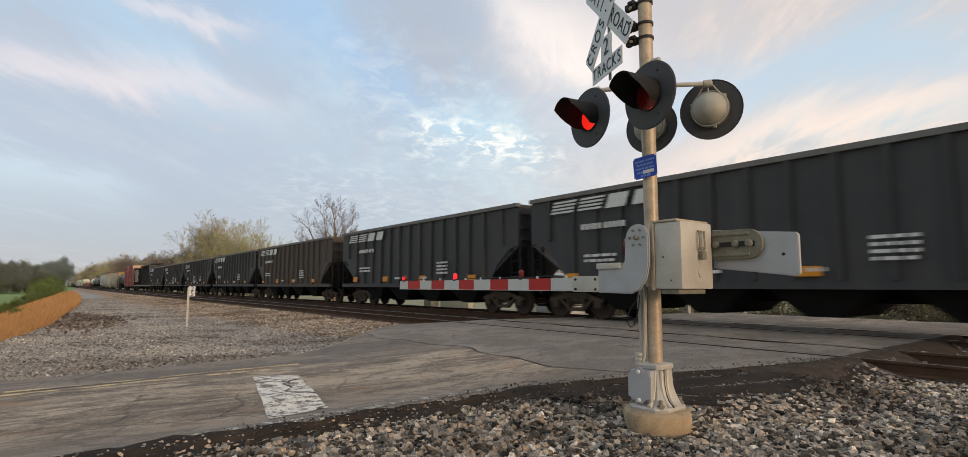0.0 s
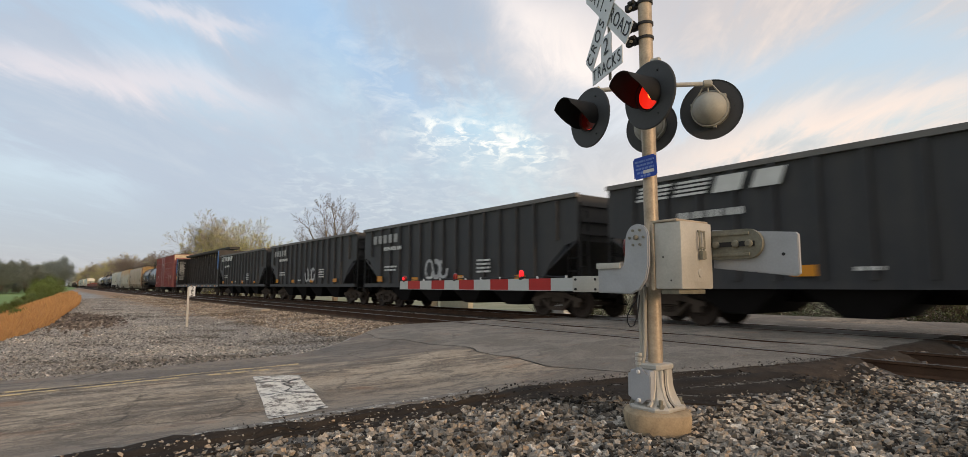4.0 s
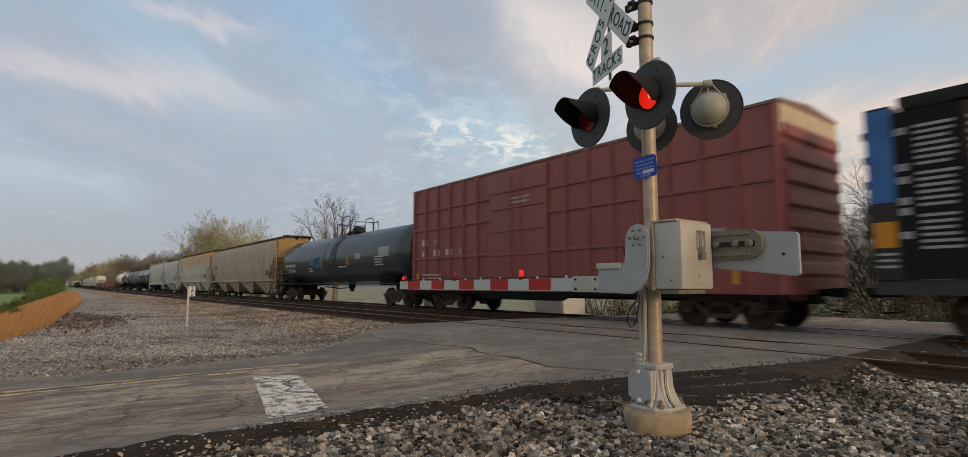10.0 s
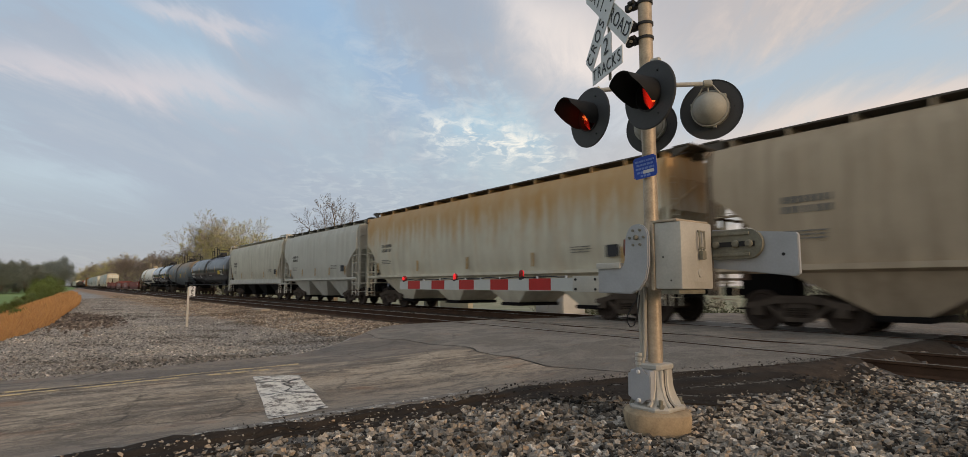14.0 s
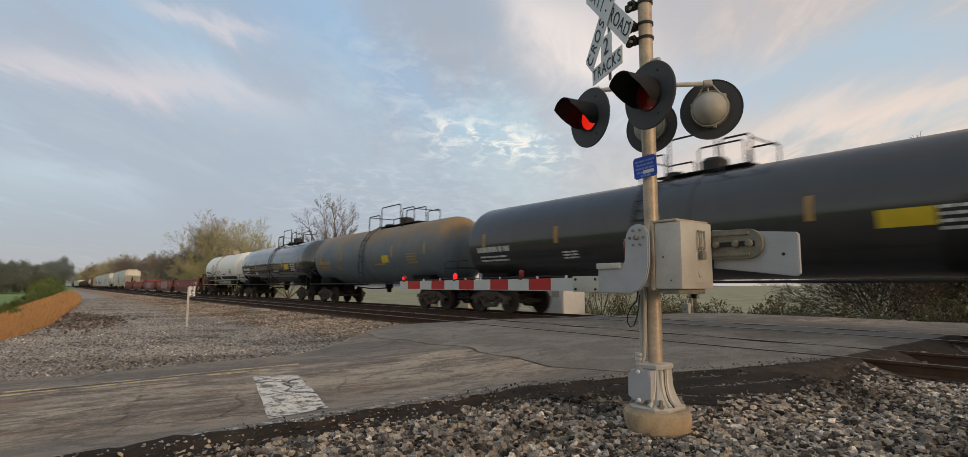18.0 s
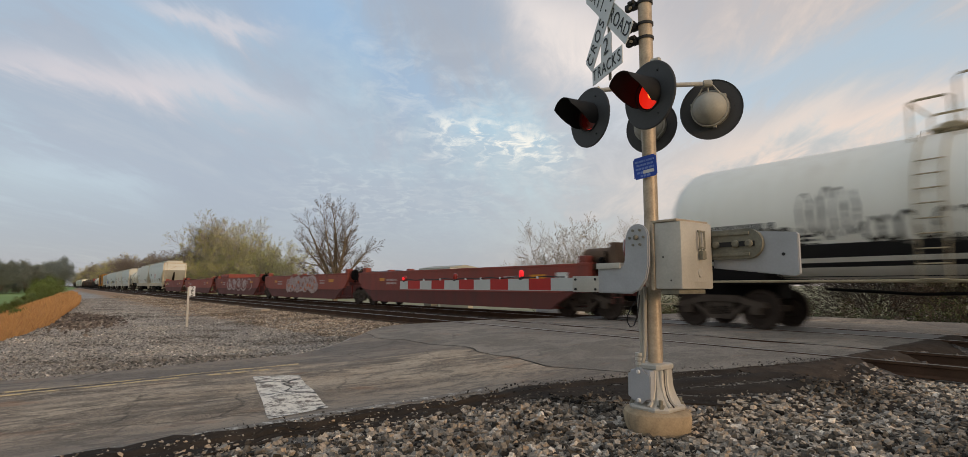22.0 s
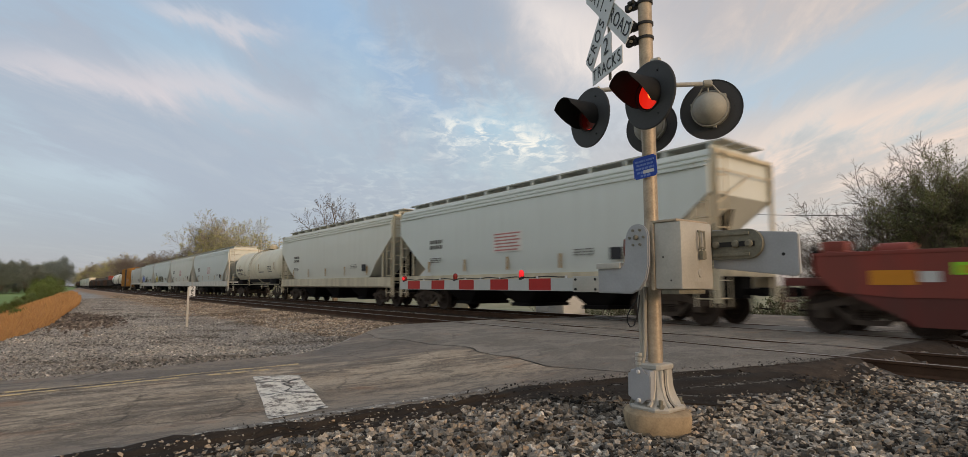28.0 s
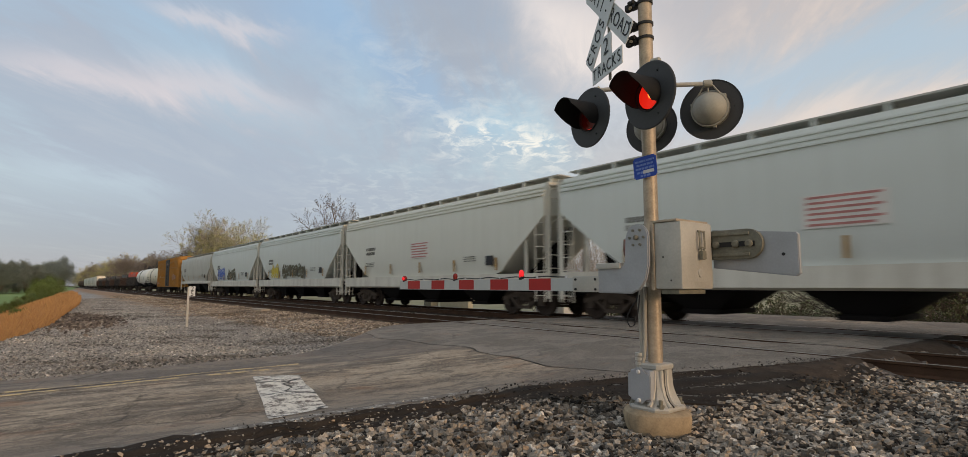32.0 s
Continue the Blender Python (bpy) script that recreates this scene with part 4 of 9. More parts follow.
        for k, word in enumerate((words[:half], words[half:])):
            for i, ch in enumerate(word):
                x = (-0.53 + 0.132 * i) if k == 0 else (0.134 + 0.132 * i)
                lettering(ch, 0.19, Matrix.Translation((x, push - 0.008, 0)) @ Matrix.Rotation(radians(90), 4, "X"), M["letter"], blade, stretch=0.9)
        for x in (-0.55, 0.0, 0.57):
            bm = bmesh.new()
            lathe(bm, [(0, 0.012), (0.006, 0.012), (0.010, 0.006)], 8, (x, push - 0.005, 0.08 if x else 0.0), (0, -1, 0))
            part("blade_bolt", bm, M["black"], blade)
    bm = bmesh.new()
    box(bm, -0.02, 0.02, 0.004, 0.016, -0.72, 0.12)
    part("sign_strap", bm, M["slot"], sig, at=f)
    f2 = axes(P(-3.503, 4.236, 3.205), n)
    bm = bmesh.new()
    prism(bm, [(-0.325, -0.088), (0.325, -0.088), (0.325, 0.088), (0.115, 0.088), (0.115, 0.30), (0.09, 0.325), (-0.09, 0.325), (-0.115, 0.30), (-0.115, 0.088), (-0.325, 0.088)], "y", -0.003, 0.003)
    plate = part("track_count_sign", bm, M["white_sign"], sig, "white sign for two tracks", at=f2)
    lettering("2", 0.24, Matrix.Translation((0, -0.006, 0.205)) @ Matrix.Rotation(radians(90), 4, "X"), M["letter"], plate)
    for i, ch in enumerate("TRACKS"):
        lettering(ch, 0.165, Matrix.Translation((-0.265 + 0.106 * i, -0.006, 0)) @ Matrix.Rotation(radians(90), 4, "X"), M["letter"], plate, stretch=0.9)
    # black band clamps and the arms that hold the signs clear of the mast
    reach = f @ Vector((0.40, 0.01, 0.0))
    for z in (3.84, 3.69, 3.48, 3.34):
        bm = bmesh.new()
        lathe(bm, [(-0.013, 0.066), (-0.013, 0.075), (0.013, 0.075), (0.013, 0.066)], 20, P(PX, PY, z), (0, 0, 1), ring=True)
        part("band_clamp", bm, M["black"], sig)
        bm = bmesh.new()
        box(bm, -0.135, -0.055, -0.07, 0.0, z - PZ - 0.03, z - PZ + 0.03, 0.01)
        box(bm, -0.17, -0.12, -0.085, -0.03, z - PZ - 0.045, z - PZ + 0.02, 0.012)
        lathe(bm, [(-0.03, 0.022), (0.03, 0.022)], 8, (-0.10, -0.07, z - PZ + 0.025), (1, 0, 0))
        part("sign_bracket", bm, M["black"], sig)
    for z, e in ((3.69, 3.62), (3.48, 3.52), (3.34, 3.30)):
        bm = bmesh.new()
        tube(bm, [(-0.12, -0.05, z - PZ), (reach.x, reach.y + 0.02, e - PZ)], 0.014, 6)
        part("sign_bar", bm, M["slot"], sig)
    # blue notice with unreadable lines
    f3 = axes(P(-3.045, 4.18, 2.10), (0.05, -1, 0)) @ Matrix.Rotation(radians(-4), 4, "Y")
    bm = bmesh.new()
    box(bm, -0.12, 0.12, -0.002, 0.002, -0.1, 0.1)
    bmesh.ops.bevel(bm, geom=[e for e in bm.edges if abs(e.verts[0].co.y - e.verts[1].co.y) > 0.003], offset=0.015, segments=3, affect="EDGES")
    notice = part("notice_sign", bm, M["blue_sign"], sig, "small blue notice sign", at=f3)
    rng = random.Random(2)
    for z, w_ in ((0.058, 0.2), (0.024, 0.17), (-0.01, 0.19), (-0.045, 0.17), (-0.078, 0.1)):
        x = -w_ / 2
        while x < w_ / 2:
            k = rng.uniform(0.015, 0.04)
            bm = bmesh.new()
            box(bm, x, min(x + k, w_ / 2), -0.0045, -0.0022, z - 0.009, z + 0.009)
            part("notice_bar", bm, M["faded_blue"], notice)
            x += k + 0.008
    bm = bmesh.new()
    box(bm, -0.02, 0.09, -0.005, -0.0023, -0.06, -0.03)
    part("notice_label", bm, M["white_sign"], notice)


M["faded_blue"] = plain("pale_blue_print", (0.16, 0.26, 0.6), 0.5, 0, 0.1)
make_signal()


def make_gate_arm():
    arm = empty("gate_arm", Matrix.Translation((-3.34, 3.90, 1.04)), "lowered crossing gate arm with red and white stripes and small lamps", "gate arm")
    edges = [-6.97, -6.75, -6.43, -6.14, -5.84, -5.52, -5.22, -4.91, -4.60, -4.27, -3.95, -3.64]
    ya = -0.03

    def top(x):
        return 0.062 - 0.012 * (-3.34 - x) / 3.6

    for k in range(11):
        a, b = edges[k] + 3.34, edges[k + 1] + 3.34
        bm = bmesh.new()
        t0, t1 = top(edges[k]), top(edges[k + 1])
        prism(bm, [(a + 0.0015, -0.058), (b - 0.0015, -0.058), (b - 0.0015, t1), (a + 0.0015, t0)], "y", ya - 0.012, ya + 0.012)
        part("stripe", bm, M["arm_red"] if k % 2 else M["arm_white"], arm, "red stripe" if k % 2 else "white stripe")
    bm = bmesh.new()
    box(bm, -3.63, -0.3, ya - 0.016, ya + 0.016, -0.063, -0.0585)
    part("lower_flange", bm, M["arm_white"], arm)
    bm = bmesh.new()
    box(bm, -0.31, 0.06, ya - 0.02, ya + 0.02, -0.07, 0.075, 0.004)
    root = part("arm_adapter", bm, M["alu"], arm)
    for x in (-0.27, -0.03):
        for z in (-0.045, 0.045):
            bm = bmesh.new()
            lathe(bm, [(0, 0.012), (0.01, 0.011)], 8, (x, ya - 0.02, z), (0, -1, 0))
            part("arm_bolt", bm, M["black"], root)
    bm = bmesh.new()
    pts = [(-3.55 + 0.08 * k, ya, top(-6.9 + 0.08 * k) + 0.016 + 0.006 * math.sin(k * 1.1)) for k in range(40)]
    tube(bm, pts, 0.006, 6)
    part("lamp_cable", bm, M["black"], arm)
    for x in (-6.35, -5.95, -5.4, -5.1, -4.75, -4.15, -3.75):
        bm = bmesh.new()
        box(bm, x + 3.33, x + 3.35, ya - 0.008, ya + 0.008, top(x) - 0.01, top(x) + 0.025)
        part("cable_clip", bm, M["white_sign"], arm)
    for x, z, beat in ((-6.86, 0.085, 2), (-5.615, 0.097, 1), (-4.395, 0.112, 0)):
        at = Vector((x + 3.34, ya, z))
        bm = bmesh.new()
        box(bm, at.x - 0.022, at.x + 0.022, ya - 0.02, ya + 0.02, top(x) - 0.01, z - 0.028, 0.006)
        for s in (-1, 1):
            tube(bm, [(at.x, ya, z - 0.03), (at.x + s * 0.04, ya, z - 0.035)], 0.008, 6)
        part("lamp_foot", bm, M["black"], arm)
        bm = bmesh.new()
        if beat == 2:
            lathe(bm, [(-0.036, 0.016), (-0.03, 0.029), (0.0, 0.034), (0.022, 0.031), (0.036, 0.018), (0.04, 0.003)], 18, (0, 0, 0), (0, 0, 1))
            lamp_ = part("gate_lamp", bm, M["red_dim"], arm, "small lit red lamp", at=Matrix.Translation(at))
            bm = bmesh.new()
            lathe(bm, [(0, 0.022), (0.008, 0.018), (0.012, 0.003)], 14, (0.014, -0.03, 0.0), (0.45, -0.9, 0))
            part("lit_lens", bm, M["red_small"], lamp_)
        else:
            lathe(bm, [(-0.042, 0.014), (-0.036, 0.023), (0.0, 0.029), (0.020, 0.027), (0.036, 0.017), (0.041, 0.003)], 22, (0, 0, 0), (0, 0, 1))
            disc = part("gate_lamp", bm, M["red_small"], arm, "small red lamp", at=Matrix.Translation(at))
            disc.data.materials.append(M["red_dim"])
            for poly in disc.data.polygons:
                poly.material_index = 0 if poly.center.dot(Vector((0.65, -0.76, 0))) > 0.008 else 1
            FLASH.append((disc, at, beat))


M["red_dim"] = plain("dim_red_lens", (0.22, 0.02, 0.018), 0.25, 0, 0.1, 8, 0)
make_gate_arm()


def make_post():
    post = empty("speed_post", Matrix.Translation((-20.3, 3.46, -0.2)), "white speed restriction post with black figures", "track sign")
    bm = bmesh.new()
    box(bm, -0.022, 0.022, -0.03, 0.03, -0.1, 1.17, 0.005)
    part("post", bm, M["post_white"], post)
    n = Vector((0.97, -0.2, 0))
    f = axes((0.045, 0.10, 1.04), n)
    bm = bmesh.new()
    box(bm, -0.09, 0.09, -0.003, 0.003, -0.165, 0.165)
    plate = part("plate", bm, M["white_sign"], post, at=f)
    for ch, z in (("2", 0.08), ("5", -0.08)):
        lettering(ch, 0.21, Matrix.Translation((0, -0.006, z)) @ Matrix.Rotation(radians(90), 4, "X"), M["letter"], plate)


M["post_white"] = plain("flaking_white_wood", (0.5, 0.47, 0.42), 0.8, 0, 0.25)
make_post()


def make_cabinet():
    cab = empty("signal_cabinet", Matrix.Translation((-20.0, 20.2, -0.45)), "pale metal signal equipment cabinet on a concrete pad beyond the tracks", "equipment cabinet")
    bm = bmesh.new()
    box(bm, -1.0, 0.95, -0.75, 0.75, 0.1, 1.95, 0.02)
    body = part("body", bm, M["cab_paint"], cab)
    bm = bmesh.new()
    box(bm, -1.1, 1.05, -0.85, 0.85, -0.3, 0.1, 0.02)
    part("pad", bm, M["concrete"], cab)
    bm = bmesh.new()
    prism(bm, [(-0.9, 1.95), (0.9, 1.95), (0.9, 2.0), (0, 2.1), (-0.9, 2.0)], "x", -1.08, 1.03)
    part("roof", bm, M["cab_paint"], cab)
    for x in (-0.5, 0.45):
        bm = bmesh.new()
        box(bm, x - 0.42, x + 0.42, -0.775, -0.752, 0.2, 1.85, 0.008)
        d = part("door", bm, M["cab_paint"], body)
        bm = bmesh.new()
        box(bm, x - 0.25, x + 0.25, -0.79, -0.776, 0.9, 1.3, 0.004)
        part("vent", bm, M["lamp_shell"], d)


M["cab_paint"] = plain("pale_cabinet_paint", (0.5, 0.51, 0.52), 0.55, 0.1, 0.12)
make_cabinet()


def make_far_box():
    b = empty("trackside_box", Matrix.Translation((-12.3, 19.2, -0.5)), "small grey trackside junction box on a post", "junction box")
    bm = bmesh.new()
    box(bm, -0.14, 0.14, -0.09, 0.09, 0.42, 0.85, 0.02)
    part("case", bm, M["lamp_shell"], b)
    bm = bmesh.new()
    tube(bm, [(0, 0, -0.2), (0, 0, 1.0)], 0.035, 8)
    part("post", bm, M["slot"], b)
    bm = bmesh.new()
    lathe(bm, [(0, 0.03), (0.02, 0.02)], 8, (0, -0.09, 0.63), (0, -1, 0))
    part("knob", bm, M["black"], b)


make_far_box()


def make_barrier():
    b = empty("concrete_wall", Matrix.Translation((-31.8, 22.0, -0.9)), "low pale beige concrete wall beyond the tracks", "concrete wall")
    bm = bmesh.new()
    box(bm, -1.7, 1.7, -0.2, 0.2, -0.3, 1.3, 0.03)
    part("wall", bm, M["pale_concrete"], b)
    bm = bmesh.new()
    box(bm, -1.78, 1.78, -0.25, 0.25, 1.3, 1.38, 0.015)
    part("coping", bm, M["pale_concrete"], b)
    g = empty("grey_post", Matrix.Translation((-34.4, 21.6, -0.9)), "broad dark grey post beyond the tracks", "post")
    bm = bmesh.new()
    box(bm, -0.5, 0.5, -0.3, 0.3, -0.3, 1.5, 0.03)
    part("post", bm, M["slot"], g)
    bm = bmesh.new()
    box(bm, -0.56, 0.56, -0.36, 0.36, 1.5, 1.56, 0.01)
    part("cap", bm, M["slot"], g)


M["pale_concrete"] = plain("pale_beige_concrete", (0.42, 0.385, 0.30), 0.9, 0, 0.15)
make_barrier()
bm = bmesh.new()
box(bm, -0.7, 0.7, -0.22, 0.22, -0.1, 0.16, 0.03)
tagged(part("concrete_block", bm, M["concrete"], at=pose(-28.6, 8.1, -0.26, 0, 0, 4)), "low pale concrete block beside the trackbed", "concrete block")

# ---- the train ----
# place of a point of the train that stands at u at the start
def run(t):
    return 12.45 * t + 0.066 * t * t - 0.0006 * t ** 3


CARS, WHEELS = [], []
GROUP = "cars of the freight train"


def car_at(u, name, label, category):
    car = empty(name, Matrix.Translation((u, FAR, 0)), label, category, GROUP)
    CARS.append((car, u))
    return car


WHEEL = [(-0.062, 0.10), (-0.062, 0.19), (-0.03, 0.22), (-0.03, 0.37), (-0.065, 0.40), (-0.065, 0.456), (0.045, 0.462), (0.055, 0.485), (0.075, 0.482), (0.078, 0.40), (0.015, 0.36), (0.0, 0.21), (0.09, 0.18), (0.09, 0.10)]


def make_wheelset():
    bm = bmesh.new()
    for s in (-1, 1):
        lathe(bm, [(a, r) for a, r in WHEEL], 28, (0, s * 0.79, 0), (0, -s, 0))
    tube(bm, [(0, -1.02, 0), (0, 1.02, 0)], 0.08, 10)
    for s in (-1, 1):
        tube(bm, [(0, s * 0.96, 0), (0, s * 1.06, 0)], 0.1, 8)
    for s in (-1, 1):
        for k in range(3):
            a = k * 2.094
            tube(bm, [(0.06 * math.cos(a), s * 1.05, 0.06 * math.sin(a)), (0.06 * math.cos(a), s * 1.075, 0.06 * math.sin(a))], 0.016, 5)
    return mesh_of("wheelset", bm, M["wheel"])


def make_side_frame(s):
    bm = bmesh.new()
    if s:
        y0, y1 = sorted((s * 0.93, s * 1.08))
        top = [(-1.15, 0.50), (-1.12, 0.62), (-0.72, 0.70), (-0.42, 0.80), (0.42, 0.80), (0.72, 0.70), (1.12, 0.62), (1.15, 0.50), (0.75, 0.56), (0.36, 0.64), (-0.36, 0.64), (-0.75, 0.56)]
        prism(bm, top, "y", y0, y1)
        prism(bm, [(-0.72, 0.58), (-0.30, 0.22), (0.30, 0.22), (0.72, 0.58), (0.60, 0.58), (0.24, 0.32), (-0.24, 0.32), (-0.60, 0.58)], "y", y0 + 0.01, y1 - 0.01)
        for q in (-1, 1):
            box(bm, q * 0.89 - 0.13, q * 0.89 + 0.13, y0, y1 + 0.015 * s, 0.34, 0.60, 0.02)
            prism(bm, [(q * 0.36, 0.28), (q * 0.28, 0.28), (q * 0.28, 0.70), (q * 0.36, 0.70)], "y", y0, y1)
    return mesh_of("side_frame", bm, M["truck"])


def make_springs():
    bm = bmesh.new()
    for s in (-1, 1):
        for q in (-0.15, 0.0, 0.15):
            for k in range(4):
                tube(bm, [(q, s * 1.0, 0.33 + 0.05 * k), (q, s * 1.0, 0.36 + 0.05 * k)], 0.06, 7)
        box(bm, -0.26, 0.26, s * 0.93 - 0.02, s * 1.06 + 0.02, 0.52, 0.66, 0.02)
    box(bm, -0.2, 0.2, -1.0, 1.0, 0.55, 0.78, 0.02)
    return mesh_of("bolster", bm, M["truck"])


WHEELSET, SIDE_FRAME, BOLSTER = make_wheelset(), (make_side_frame(-1), make_side_frame(1)), make_springs()


def truck(car, x, u):
    """A two-axle truck under a car."""
    tr = share("truck", BOLSTER, car, pose(x, 0, 0), "dark cast steel truck")
    for me in SIDE_FRAME:
        share("side_frame", me, tr)
    for q in (-0.89, 0.89):
        w = share("wheelset", WHEELSET, tr, pose(q, 0, 0.457))
        WHEELS.append((w, q, u + x + q))


def coupler(car, x, s):
    bm = bmesh.new()
    box(bm, min(x, x + s * 0.55), max(x, x + s * 0.55), -0.09, 0.09, 0.78, 0.95, 0.02)
    box(bm, min(x + s * 0.35, x + s * 0.62), max(x + s * 0.35, x + s * 0.62), -0.15, 0.15, 0.76, 0.98, 0.03)
    tube(bm, [(x, 0.3, 0.78), (x + s * 0.2, 0.32, 0.45), (x + s * 0.5, 0.25, 0.42), (x + s * 0.6, 0.2, 0.6)], 0.025, 6)
    part("coupler", bm, M["under"], car)


def bars(car, marks, material, y, name="marking"):
    """Unreadable stencils: plain bars (x0, x1, z0, z1) on the side at y."""
    bm = bmesh.new()
    for x0, x1, z0, z1 in marks:
        box(bm, x0, x1, y - 0.004, y + 0.003, z0, z1)
    ob = part(name, bm, material, car)
    if len(marks) > 1:
        tagged(ob, kind="stuff")
    return ob


def stencil(rng, x, z, w, rows, h=0.1, gap=0.07):
    out = []
    for r in range(rows):
        q = x
        while q < x + w - 0.05:
            k = rng.uniform(0.12, 0.4) if h < 0.12 else h * rng.uniform(0.5, 0.75)
            out.append((q, min(q + k, x + w), z - r * (h + gap) - h, z - r * (h + gap)))
            q += k + (0.06 if h < 0.12 else h * 0.3 * (2.2 if rng.random() < 0.18 else 1.0))
    return out


def ladder(car, x, y0, y1, z0, z1, material, rungs, name="ladder", axis="y"):
    bm = bmesh.new()
    for y in (y0, y1):
        p = (x, y) if axis == "y" else (y, x)
        tube(bm, [(*p, z0), (*p, z1)], 0.022, 6)
    for k in range(rungs):
        z = z0 + (z1 - z0) * (k + 0.5) / rungs
        a, b = ((x, y0, z), (x, y1, z)) if axis == "y" else ((y0, x, z), (y1, x, z))
        tube(bm, [a, b], 0.016, 5)
    part(name, bm, material, car)


def splash(rng, x, z, w, h, y, lines=5, thin=1.0):
    """Sprayed scrawl: one loose loop of a flat stroke after another, a mesh each."""
    for k in range(lines):
        bm = bmesh.new()
        cx, cz = x + w * (k + 0.5) / lines, z + h / 2
        r0, r1 = w / lines * 0.55, h * rng.uniform(0.35, 0.5)
        a0, turn = rng.uniform(0, 6), rng.uniform(3.8, 6.2)
        t = (0.06 + 0.05 * rng.random()) * thin
        pts = [(cx + r0 * math.cos(a0 + turn * i / 14) * rng.uniform(0.85, 1.1), cz + r1 * math.sin(a0 + turn * i / 14)) for i in range(15)]
        rows = []
        for i, (px_, pz_) in enumerate(pts):
            d = Vector((px_ - cx, pz_ - cz)).normalized() * t
            rows.append([(px_ - d.x, y - 0.003, pz_ - d.y), (px_ + d.x, y - 0.003, pz_ + d.y)])
        loft(bm, rows, close=False, cap=False)
        yield bm


COAL = car_paint("black_coal_car_paint", (0.035, 0.037, 0.042), (0.070, 0.064, 0.058), 0.5, 0.0, 0.55)
RIM = plain("grey_steel_rim", (0.16, 0.15, 0.14), 0.6, 0.2)
M["faded_stencil"] = plain("faded_stencil", (0.34, 0.34, 0.33), 0.6, 0, 0.25)
SPRAY = plain("white_spray_paint", (0.42, 0.42, 0.42), 0.7, 0, 0.3)


